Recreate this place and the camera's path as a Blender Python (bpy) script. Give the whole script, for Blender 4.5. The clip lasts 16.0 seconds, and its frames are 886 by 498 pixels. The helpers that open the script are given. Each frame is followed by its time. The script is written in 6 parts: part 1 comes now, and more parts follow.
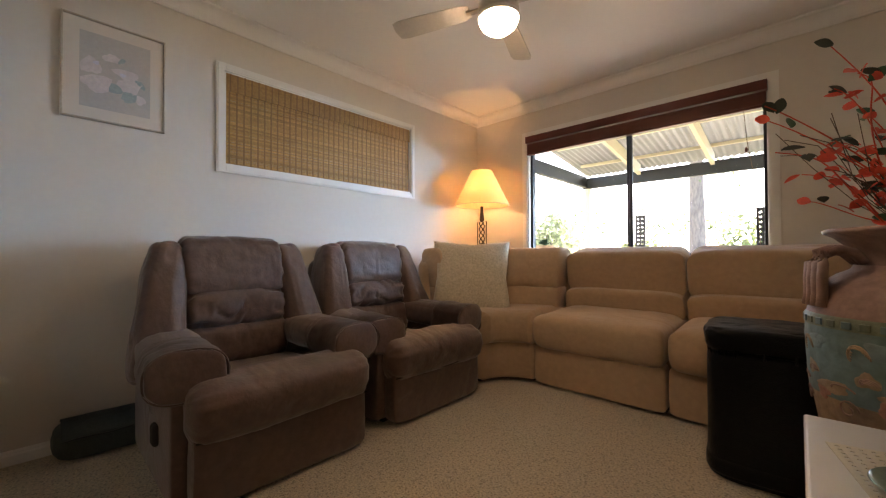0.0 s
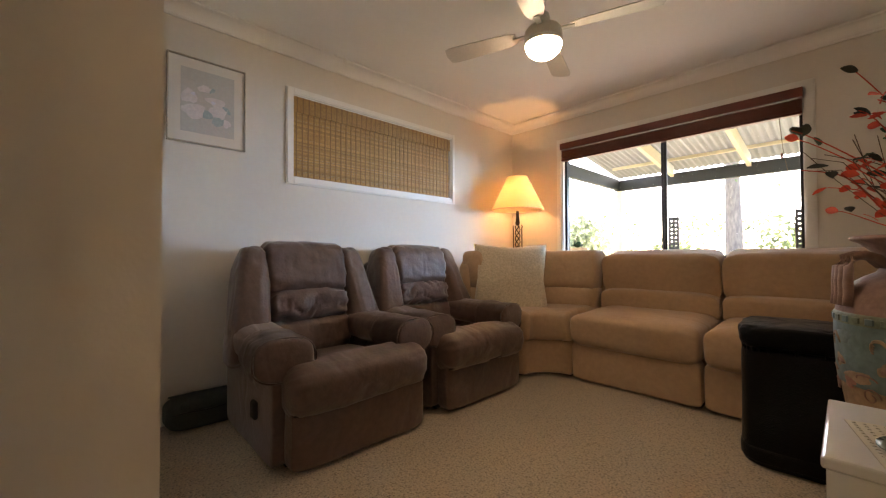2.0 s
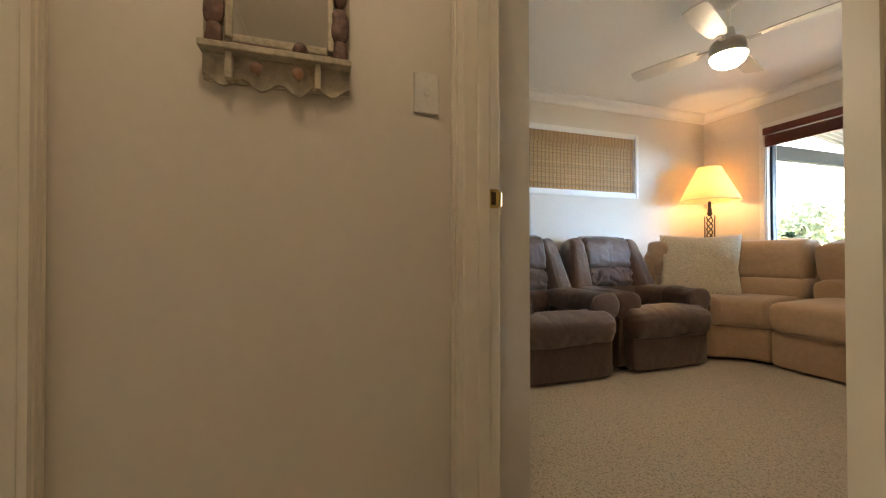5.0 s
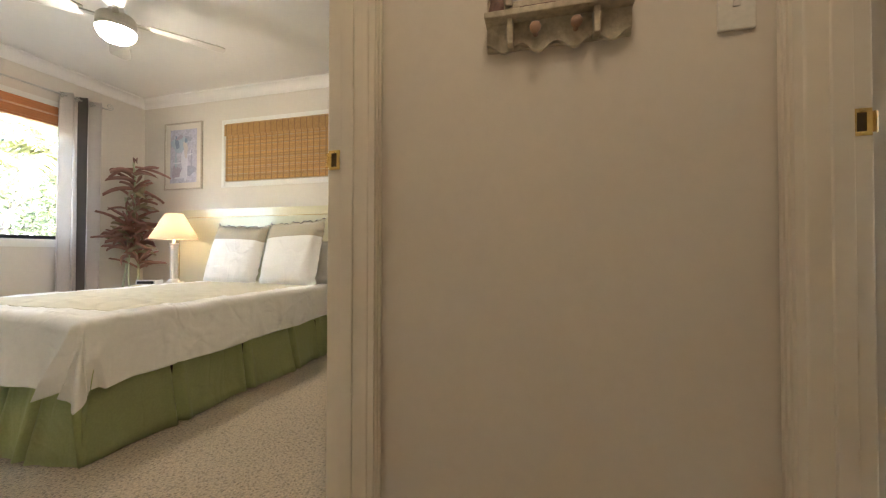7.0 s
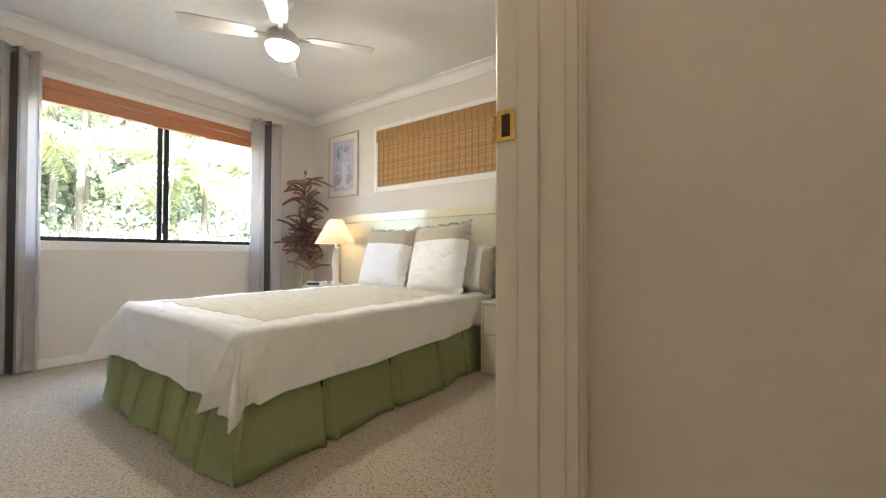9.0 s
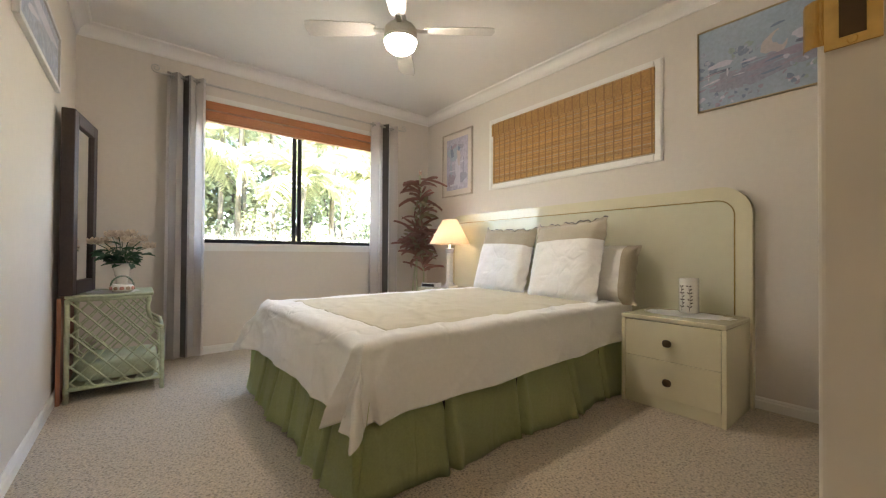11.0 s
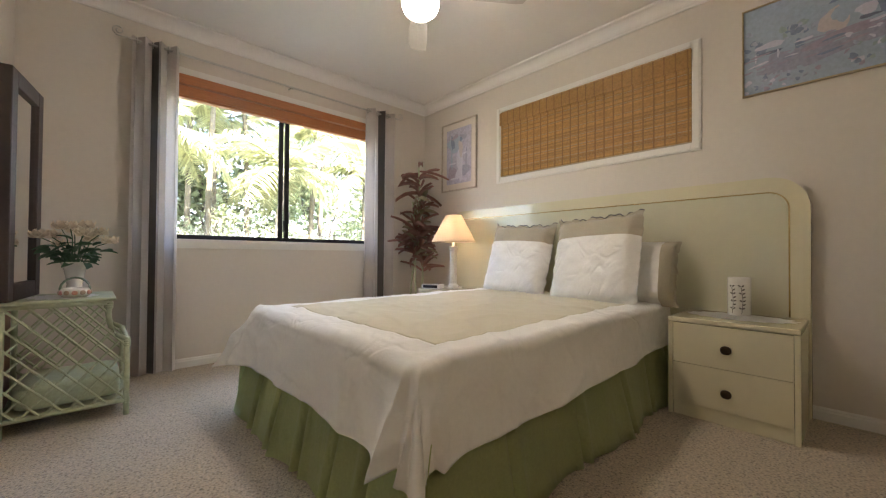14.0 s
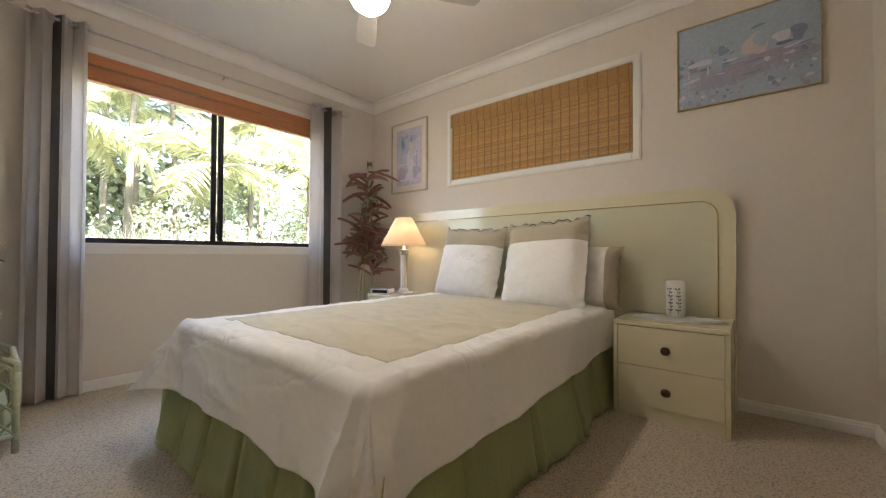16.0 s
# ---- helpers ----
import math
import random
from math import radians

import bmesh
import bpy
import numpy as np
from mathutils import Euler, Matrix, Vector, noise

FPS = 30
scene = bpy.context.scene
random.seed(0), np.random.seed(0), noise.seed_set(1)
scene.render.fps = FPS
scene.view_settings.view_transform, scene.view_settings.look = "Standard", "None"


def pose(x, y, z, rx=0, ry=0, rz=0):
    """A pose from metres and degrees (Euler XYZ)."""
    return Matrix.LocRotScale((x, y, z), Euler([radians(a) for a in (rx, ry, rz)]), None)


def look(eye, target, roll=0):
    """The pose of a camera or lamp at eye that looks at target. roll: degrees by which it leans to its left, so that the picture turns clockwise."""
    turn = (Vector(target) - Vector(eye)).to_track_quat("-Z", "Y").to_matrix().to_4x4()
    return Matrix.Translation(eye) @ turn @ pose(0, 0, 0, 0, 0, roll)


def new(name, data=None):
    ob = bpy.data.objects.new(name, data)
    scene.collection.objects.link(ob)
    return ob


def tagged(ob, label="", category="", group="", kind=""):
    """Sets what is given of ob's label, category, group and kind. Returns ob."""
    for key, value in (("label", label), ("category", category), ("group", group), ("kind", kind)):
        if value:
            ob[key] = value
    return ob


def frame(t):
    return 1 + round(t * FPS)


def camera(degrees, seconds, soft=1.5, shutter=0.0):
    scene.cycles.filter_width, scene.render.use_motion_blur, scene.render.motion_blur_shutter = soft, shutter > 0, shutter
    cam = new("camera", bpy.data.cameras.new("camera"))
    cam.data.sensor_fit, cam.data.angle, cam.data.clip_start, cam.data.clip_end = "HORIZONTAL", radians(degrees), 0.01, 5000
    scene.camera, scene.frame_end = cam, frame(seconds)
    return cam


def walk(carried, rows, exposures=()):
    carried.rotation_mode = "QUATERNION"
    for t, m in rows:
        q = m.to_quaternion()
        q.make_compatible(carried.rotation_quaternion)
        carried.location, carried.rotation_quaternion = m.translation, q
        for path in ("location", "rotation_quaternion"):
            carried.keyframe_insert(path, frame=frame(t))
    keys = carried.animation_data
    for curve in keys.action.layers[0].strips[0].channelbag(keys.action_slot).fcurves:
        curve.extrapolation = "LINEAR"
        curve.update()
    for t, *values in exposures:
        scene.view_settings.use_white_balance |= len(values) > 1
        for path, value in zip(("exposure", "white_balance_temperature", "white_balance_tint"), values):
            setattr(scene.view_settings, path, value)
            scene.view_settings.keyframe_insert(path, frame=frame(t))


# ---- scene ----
cam = camera(98.8, 16.0, soft=1.2)
PATH = [
    (0, (0.294, -0.115, 0.974), (-1.073, 1.345, 1.002), -0.2),
    (0.5, (0.303, -0.146, 0.983), (-1.09, 1.289, 1.013), -0.1),
    (1, (0.302, -0.225, 1.0), (-1.11, 1.192, 1.019), -0.3),
    (1.5, (0.328, -0.286, 0.987), (-1.109, 1.105, 1.014), -0.2),
    (2, (0.348, -0.382, 0.988), (-1.109, 0.987, 1.021), -0.2),
    (2.5, (0.393, -0.514, 0.97), (-1.085, 0.834, 0.99), -0.1),
    (3, (0.471, -0.675, 0.961), (-1.032, 0.644, 0.993), -0.3),
    (5.5, (0.949, -1.009, 0.885), (-1.03, -0.722, 0.907), -0.1),
    (6, (0.93, -1.027, 0.849), (-1.068, -1.09, 0.883), -0.1),
    (6.5, (0.888, -1.065, 0.833), (-1.088, -1.371, 0.867), 0.0),
    (7, (0.847, -1.119, 0.809), (-1.087, -1.627, 0.841), 0.1),
    (7.5, (0.777, -1.179, 0.805), (-1.098, -1.876, 0.845), 0.3),
    (8, (0.666, -1.265, 0.838), (-1.136, -2.133, 0.868), -0.0),
    (8.5, (0.571, -1.321, 0.854), (-1.149, -2.342, 0.878), 0.3),
    (9, (0.495, -1.391, 0.852), (-1.133, -2.553, 0.88), 0.2),
    (9.5, (0.432, -1.469, 0.858), (-1.095, -2.76, 0.886), 0.2),
    (10, (0.388, -1.533, 0.867), (-1.034, -2.939, 0.891), 0.3),
    (12.5, (0.364, -1.848, 0.869), (-0.772, -3.494, 0.897), 0.4),
    (13, (0.379, -1.935, 0.863), (-0.812, -3.541, 0.896), 0.4),
    (13.5, (0.381, -2.016, 0.847), (-0.887, -3.563, 0.877), 0.3),
    (14, (0.393, -2.082, 0.841), (-0.963, -3.552, 0.871), 0.4),
    (14.5, (0.394, -2.115, 0.844), (-1.038, -3.512, 0.879), 0.4),
    (15, (0.374, -2.126, 0.863), (-1.114, -3.462, 0.898), 0.4),
    (15.5, (0.363, -2.145, 0.873), (-1.161, -3.439, 0.91), 0.3),
    (16, (0.352, -2.144, 0.873), (-1.188, -3.419, 0.905), 0.2),
]
EXPOSURES = [(0.0, 3.66, 7350, 22), (2.0, 3.74, 7650, 23), (3.0, 3.83, 8000, 24), (5.5, 4.2, 6700, 13), (7.5, 4.42, 6250, 14), (9.0, 4.38, 5950, 15), (10.0, 4.24, 6150, 15), (12.5, 3.93, 6400, 18), (16.0, 3.75, 6400, 18)]
walk(cam, [(t, look(eye, target, roll)) for t, eye, target, roll in PATH], EXPOSURES)

# ---- world and light ----
world = bpy.data.worlds.new("sky")
scene.world = world
world.use_nodes = True
sky_n = world.node_tree.nodes
_sky = sky_n.new("ShaderNodeTexSky")
_sky.sky_type = "NISHITA"
_sky.sun_disc = False
_sky.sun_elevation, _sky.sun_rotation = radians(44), radians(10)
sky_n["Background"].inputs["Strength"].default_value = 0.15
world.node_tree.links.new(_sky.outputs[0], sky_n["Background"].inputs["Color"])

sun = new("sun", bpy.data.lights.new("sun", "SUN"))
sun.data.energy, sun.data.angle, sun.data.color = 4.5, radians(0.5), (1.0, 0.95, 0.87)
sun.matrix_world = look((1.1, 6.2, 6.1), (0, 0, 0))


def bulb(name, place, watts, colour, radius):
    ob = new(name, bpy.data.lights.new(name, "POINT"))
    ob.data.energy, ob.data.color, ob.data.shadow_soft_size = watts, colour, radius
    ob.location = place
    return ob


WARM = (1.0, 0.57, 0.24)
bulb("floor_lamp_bulb", (-2.12, 3.06, 1.62), 0.90, WARM, 0.012)
bulb("bedside_lamp_bulb", (-2.12, -4.66, 1.06), 0.20, (1.0, 0.72, 0.45), 0.03)
# added fill lamp, as open sky beyond the verandah to the north east
sky_fill = new("verandah_sky_fill", bpy.data.lights.new("verandah_sky_fill", "AREA"))
sky_fill.data.shape, sky_fill.data.size, sky_fill.data.size_y = "RECTANGLE", 5.0, 1.7
sky_fill.data.energy, sky_fill.data.color = 54.0, (0.22, 0.56, 1.0)
sky_fill.matrix_world = look((4.6, 9.8, 1.85), (-2.2, 0.9, 1.0))
# added fill lamp just outside the bedroom window, as open sky above the garden
sky_fill = new("window_sky_fill", bpy.data.lights.new("window_sky_fill", "AREA"))
sky_fill.data.shape, sky_fill.data.size, sky_fill.data.size_y = "RECTANGLE", 3.2, 1.5
sky_fill.data.energy, sky_fill.data.color = 4.6, (0.52, 0.72, 1.0)
sky_fill.matrix_world = look((-0.83, -6.75, 3.35), (-0.9, -3.2, 0.5))


# ---- materials ----
def mat(name, col, rough=0.6, metal=0.0, col2=None, scale=6.0, fine=0.05, fscale=90.0, bump=0.0, bscale=120.0,
        coat=0.0, spec=0.5, sheen=0.0, trans=0.0, rand=0.0, stretch=(1, 1, 1), island=False, bdist=0.01):
    """Base colour varied at two scales, with a fine relief."""
    m = bpy.data.materials.new(name)
    m.use_nodes = True
    n, l = m.node_tree.nodes, m.node_tree.links
    b = n["Principled BSDF"]
    b.inputs["Roughness"].default_value = rough
    b.inputs["Metallic"].default_value = metal
    b.inputs["Coat Weight"].default_value = coat
    b.inputs["Specular IOR Level"].default_value = spec
    b.inputs["Sheen Weight"].default_value = sheen
    b.inputs["Transmission Weight"].default_value = trans
    tc = n.new("ShaderNodeTexCoord")
    mp = n.new("ShaderNodeMapping")
    mp.inputs["Scale"].default_value = stretch
    l.new(tc.outputs["Object"], mp.inputs["Vector"])
    big = n.new("ShaderNodeTexNoise")
    big.inputs["Scale"].default_value, big.inputs["Detail"].default_value = scale, 4
    l.new(mp.outputs["Vector"], big.inputs["Vector"])
    c2 = col2 or tuple(c * 0.86 for c in col)
    mix = n.new("ShaderNodeMix")
    mix.data_type = "RGBA"
    mix.inputs["A"].default_value, mix.inputs["B"].default_value = (*col, 1), (*c2, 1)
    l.new(big.outputs["Fac"], mix.inputs["Factor"])
    small = n.new("ShaderNodeTexNoise")
    small.inputs["Scale"].default_value, small.inputs["Detail"].default_value = fscale, 3
    l.new(mp.outputs["Vector"], small.inputs["Vector"])
    rng = n.new("ShaderNodeMapRange")
    rng.inputs["From Min"].default_value, rng.inputs["From Max"].default_value = 0.3, 0.7
    rng.inputs["To Min"].default_value, rng.inputs["To Max"].default_value = 1 - fine, 1 + fine
    l.new(small.outputs["Fac"], rng.inputs["Value"])
    hsv = n.new("ShaderNodeHueSaturation")
    l.new(mix.outputs["Result"], hsv.inputs["Color"])
    if rand or island:
        src = n.new("ShaderNodeNewGeometry").outputs["Random Per Island"] if island else n.new("ShaderNodeObjectInfo").outputs["Random"]
        r2 = n.new("ShaderNodeMapRange")
        r2.inputs["To Min"].default_value, r2.inputs["To Max"].default_value = 1 - rand, 1 + rand
        l.new(src, r2.inputs["Value"])
        mul = n.new("ShaderNodeMath")
        mul.operation = "MULTIPLY"
        l.new(rng.outputs["Result"], mul.inputs[0])
        l.new(r2.outputs["Result"], mul.inputs[1])
        l.new(mul.outputs[0], hsv.inputs["Value"])
    else:
        l.new(rng.outputs["Result"], hsv.inputs["Value"])
    l.new(hsv.outputs["Color"], b.inputs["Base Color"])
    if bump:
        nb = n.new("ShaderNodeTexNoise")
        nb.inputs["Scale"].default_value, nb.inputs["Detail"].default_value = bscale, 5
        l.new(mp.outputs["Vector"], nb.inputs["Vector"])
        bp = n.new("ShaderNodeBump")
        bp.inputs["Strength"].default_value, bp.inputs["Distance"].default_value = bump, bdist
        l.new(nb.outputs["Fac"], bp.inputs["Height"])
        l.new(bp.outputs["Normal"], b.inputs["Normal"])
    return m


def glow(name, col, strength):
    m = mat(name, (0.85, 0.85, 0.82), 0.3)
    b = m.node_tree.nodes["Principled BSDF"]
    b.inputs["Emission Color"].default_value, b.inputs["Emission Strength"].default_value = (*col, 1), strength
    return m


def cloth_shade(name, col):
    """Lampshade fabric that lets the bulb's light through."""
    m = bpy.data.materials.new(name)
    m.use_nodes = True
    n, l = m.node_tree.nodes, m.node_tree.links
    b = n["Principled BSDF"]
    b.inputs["Base Color"].default_value, b.inputs["Roughness"].default_value = (*col, 1), 0.9
    tr = n.new("ShaderNodeBsdfTranslucent")
    tr.inputs["Color"].default_value = (*col, 1)
    w = n.new("ShaderNodeTexNoise")
    w.inputs["Scale"].default_value = 120
    bp = n.new("ShaderNodeBump")
    bp.inputs["Strength"].default_value = 0.15
    l.new(w.outputs["Fac"], bp.inputs["Height"])
    l.new(bp.outputs["Normal"], b.inputs["Normal"])
    mx = n.new("ShaderNodeMixShader")
    mx.inputs[0].default_value = 0.30
    l.new(b.outputs[0], mx.inputs[1])
    l.new(tr.outputs[0], mx.inputs[2])
    l.new(mx.outputs[0], n["Material Output"].inputs["Surface"])
    return m


def leaf_mat(name, col, col2, thin=0.35, rand=0.25):
    m = mat(name, col, 0.5, 0, col2, 5, 0.15, 40, rand=rand, island=True)
    n, l = m.node_tree.nodes, m.node_tree.links
    b = n["Principled BSDF"]
    tr = n.new("ShaderNodeBsdfTranslucent")
    l.new(n["Hue/Saturation/Value"].outputs["Color"], tr.inputs["Color"])
    mx = n.new("ShaderNodeMixShader")
    mx.inputs[0].default_value = thin
    l.new(b.outputs[0], mx.inputs[1])
    l.new(tr.outputs[0], mx.inputs[2])
    l.new(mx.outputs[0], n["Material Output"].inputs["Surface"])
    return m


def carpet_mat(name):
    """Loop pile with dark and pale flecks of two sizes, and broad worn paths."""
    m = mat(name, (0.53, 0.445, 0.320), 0.95, 0, (0.45, 0.38, 0.275), 1.6, 0.30, 120, 0.9, 190, spec=0.1, sheen=0.3)
    n, l = m.node_tree.nodes, m.node_tree.links
    tc = n["Texture Coordinate"]
    b = n["Principled BSDF"]
    source = n["Hue/Saturation/Value"].outputs["Color"]
    for scale, lo, hi, dark, light in ((74, 0.10, 0.42, 0.52, 1.12), (34, 0.10, 0.28, 0.74, 1.03)):
        v = n.new("ShaderNodeTexVoronoi")
        v.inputs["Scale"].default_value = scale
        l.new(tc.outputs["Object"], v.inputs["Vector"])
        r = n.new("ShaderNodeMapRange")
        r.inputs["From Min"].default_value, r.inputs["From Max"].default_value = lo, hi
        r.inputs["To Min"].default_value, r.inputs["To Max"].default_value = dark, light
        l.new(v.outputs["Distance"], r.inputs["Value"])
        h = n.new("ShaderNodeHueSaturation")
        l.new(source, h.inputs["Color"])
        l.new(r.outputs["Result"], h.inputs["Value"])
        source = h.outputs["Color"]
    l.new(source, b.inputs["Base Color"])
    return m


def add_creases(m, scale, strength, distance=0.012, stretch=(1, 1, 1)):
    """Soft folds: the ridges of a warped noise, laid under the fine relief."""
    n, l = m.node_tree.nodes, m.node_tree.links
    b = n["Principled BSDF"]
    tc = n["Texture Coordinate"]
    mp = n.new("ShaderNodeMapping")
    mp.inputs["Scale"].default_value = stretch
    l.new(tc.outputs["Object"], mp.inputs["Vector"])
    nz = n.new("ShaderNodeTexNoise")
    nz.inputs["Scale"].default_value, nz.inputs["Detail"].default_value, nz.inputs["Distortion"].default_value = scale, 2.0, 0.9
    l.new(mp.outputs["Vector"], nz.inputs["Vector"])
    d = n.new("ShaderNodeMath")
    d.operation = "SUBTRACT"
    d.inputs[1].default_value = 0.5
    l.new(nz.outputs["Fac"], d.inputs[0])
    a = n.new("ShaderNodeMath")
    a.operation = "ABSOLUTE"
    l.new(d.outputs[0], a.inputs[0])
    r = n.new("ShaderNodeMapRange")
    r.interpolation_type = "SMOOTHSTEP"
    r.inputs["From Max"].default_value = 0.10
    l.new(a.outputs[0], r.inputs["Value"])
    bp = n.new("ShaderNodeBump")
    bp.inputs["Strength"].default_value, bp.inputs["Distance"].default_value = strength, distance
    l.new(r.outputs["Result"], bp.inputs["Height"])
    old = [k for k in l if k.to_socket == b.inputs["Normal"]]
    if old:
        fine = old[0].from_node
        l.new(bp.outputs["Normal"], fine.inputs["Normal"])
    else:
        l.new(bp.outputs["Normal"], b.inputs["Normal"])
    return m


M_WALL = mat("wall paint", (0.70, 0.645, 0.57), 0.62, 0, (0.67, 0.615, 0.54), 1.2, 0.015, 30, 0.05, 160, spec=0.35)
M_CEIL = mat("ceiling paint", (0.83, 0.805, 0.77), 0.8, 0, (0.81, 0.785, 0.75), 1.0, 0.01, 30, 0.03, 120)
M_TRIM = mat("gloss trim paint", (0.76, 0.70, 0.60), 0.28, 0, (0.72, 0.66, 0.56), 2, 0.02, 20, 0.02, 40)
M_WHITE = mat("white trim paint", (0.80, 0.78, 0.73), 0.35, 0, (0.77, 0.75, 0.70), 2, 0.02, 20, 0.02, 40)
M_CARPET = carpet_mat("flecked loop carpet")
M_BROWN = add_creases(mat("brown suede", (0.125, 0.068, 0.046), 0.50, 0, (0.078, 0.041, 0.028), 4.5, 0.22, 30, 0.30, 60, sheen=0.35, spec=0.55, bdist=0.006), 2.6, 0.22, 0.010)
M_BEIGE = mat("tan suede", (0.50, 0.345, 0.215), 0.78, 0, (0.45, 0.305, 0.185), 3.0, 0.06, 30, 0.3, 40, sheen=0.4, spec=0.25, bdist=0.006)
add_creases(M_BEIGE, 2.2, 0.22, 0.010)
# near black, for dark trim and for the painted shade under the seats
M_DARKGAP = mat("near black cloth and gap shade", (0.03, 0.025, 0.02), 0.9)
M_BAMBOO = mat("woven bamboo", (0.50, 0.29, 0.095), 0.6, 0, (0.38, 0.20, 0.06), 9, 0.15, 60, rand=0.22, island=True)
M_THREAD = mat("blind thread", (0.32, 0.18, 0.07), 0.8)
M_REDWOOD = mat("red stained timber", (0.16, 0.035, 0.022), 0.32, 0, (0.10, 0.022, 0.015), 5, 0.15, 40, 0.05, 60, stretch=(0.4, 6, 6))
M_ORANGEWOOD = mat("orange stained timber", (0.50, 0.20, 0.075), 0.35, 0, (0.41, 0.15, 0.052), 5, 0.12, 40, 0.05, 60, stretch=(0.4, 6, 6))
M_BLACK = mat("black aluminium", (0.018, 0.018, 0.02), 0.35, 0.3)
M_LEATHER = mat("black leatherette", (0.005, 0.005, 0.0055), 0.36, 0, (0.007, 0.0065, 0.007), 6, 0.2, 60, 0.35, 160, spec=0.14)
M_BRASS = mat("brass", (0.80, 0.57, 0.22), 0.22, 1.0, (0.6, 0.4, 0.12), 20, 0.1, 90)
M_CHROME = mat("brushed nickel", (0.62, 0.60, 0.56), 0.28, 1.0)
M_FANWHITE = mat("fan enamel", (0.70, 0.69, 0.65), 0.3)
M_BLADE = mat("fan blade laminate", (0.55, 0.52, 0.47), 0.4, 0, (0.50, 0.47, 0.42), 6, 0.05, 60)
M_BOWL = glow("lit frosted bowl", (1.0, 0.80, 0.56), 4.8)
M_BOWL_BED = glow("bright frosted bowl", (1.0, 0.89, 0.74), 9.2)
M_IRON = mat("wrought iron", (0.05, 0.04, 0.035), 0.5, 0.7, (0.09, 0.06, 0.04), 30, 0.2, 90, 0.2, 80)
M_SHADE = cloth_shade("cream lampshade cloth", (0.80, 0.64, 0.42))
M_SHADE_PALE = cloth_shade("pale lampshade cloth", (0.84, 0.75, 0.61))
M_CREAMGLOSS = mat("cream lacquer", (0.72, 0.67, 0.47), 0.16, 0, (0.70, 0.65, 0.45), 2, 0.01, 20, coat=0.15)
M_CREAMPANEL = mat("cream laminate panel", (0.66, 0.64, 0.47), 0.09, 0, (0.64, 0.62, 0.455), 2, 0.01, 20, spec=0.32)
M_CABWHITE = mat("white gloss laminate", (0.80, 0.78, 0.73), 0.12, 0, (0.78, 0.76, 0.71), 2, 0.01, 20, coat=0.4)
M_LINENW = mat("white cotton", (0.86, 0.845, 0.80), 0.85, 0, (0.83, 0.815, 0.77), 5, 0.02, 70, 0.35, 14, sheen=0.2)
add_creases(M_LINENW, 4.0, 0.35, 0.007)
M_LINENB = mat("oatmeal linen", (0.46, 0.41, 0.30), 0.85, 0, (0.42, 0.37, 0.27), 6, 0.06, 160, 0.2, 16, sheen=0.2)
M_LINENC = mat("pale oatmeal linen", (0.61, 0.56, 0.41), 0.85, 0, (0.57, 0.52, 0.38), 6, 0.05, 160, 0.2, 16, sheen=0.2)
M_GREEN = mat("moss green cotton", (0.58, 0.63, 0.30), 0.8, 0, (0.52, 0.57, 0.265), 4, 0.05, 110, 0.12, 20, sheen=0.2)
add_creases(M_GREEN, 7.0, 0.3, 0.006, (1, 1, 0.45))
M_CURT_A = mat("silver curtain cloth", (0.83, 0.775, 0.73), 0.7, 0, (0.78, 0.725, 0.68), 5, 0.05, 110, 0.1, 60, sheen=0.4)
M_CURT_B = mat("charcoal curtain cloth", (0.16, 0.14, 0.13), 0.75, 0, (0.13, 0.115, 0.105), 5, 0.05, 110, sheen=0.3)
M_RATTAN = mat("green painted rattan", (0.50, 0.54, 0.36), 0.45, 0, (0.44, 0.48, 0.31), 14, 0.1, 60, 0.2, 60)
M_DKBROWN = mat("dark brown leather frame", (0.045, 0.026, 0.020), 0.45, 0, (0.035, 0.02, 0.015), 8, 0.1, 60, 0.15, 70)
M_COPPERWOOD = mat("reddish board", (0.30, 0.13, 0.07), 0.5, 0, (0.24, 0.10, 0.05), 5, 0.1, 40, stretch=(6, 6, 0.5))
M_FOREST = mat("dark green canvas", (0.050, 0.064, 0.058), 0.6, 0, (0.036, 0.048, 0.044), 6, 0.15, 90, 0.2, 120)
M_PILLOW = mat("embroidered cream cloth", (0.64, 0.55, 0.40), 0.85, 0, (0.52, 0.44, 0.31), 26, 0.15, 70, 0.5, 60, sheen=0.3)
M_TERRA = mat("weathered terracotta", (0.36, 0.22, 0.17), 0.7, 0, (0.26, 0.16, 0.125), 6, 0.15, 40, 0.25, 40)
M_VBLUE = mat("blue green glaze", (0.16, 0.24, 0.23), 0.45, 0, (0.10, 0.165, 0.17), 7, 0.2, 30, 0.25, 30)
M_VBAND = mat("dark green glaze band", (0.12, 0.17, 0.12), 0.5, 0, (0.20, 0.20, 0.12), 30, 0.2, 50, 0.3, 40)
M_VSAND = mat("sandy relief glaze", (0.40, 0.28, 0.18), 0.6, 0, (0.31, 0.21, 0.135), 12, 0.2, 40, 0.3, 40)
M_GREENGLAZE = mat("sage glazed ceramic", (0.22, 0.28, 0.20), 0.2, 0, (0.16, 0.21, 0.15), 9, 0.1, 40, coat=0.5)
M_SHELL = mat("pinkish shell", (0.60, 0.45, 0.34), 0.4, 0, (0.5, 0.33, 0.25), 20, 0.1, 60)
M_STEM = mat("thin brown stem", (0.12, 0.07, 0.04), 0.7)
M_REDLEAF = leaf_mat("red silk leaf", (0.85, 0.12, 0.06), (0.66, 0.07, 0.04), 0.35)
M_DKLEAF = leaf_mat("dark silk leaf", (0.055, 0.045, 0.035), (0.03, 0.05, 0.03), 0.2)
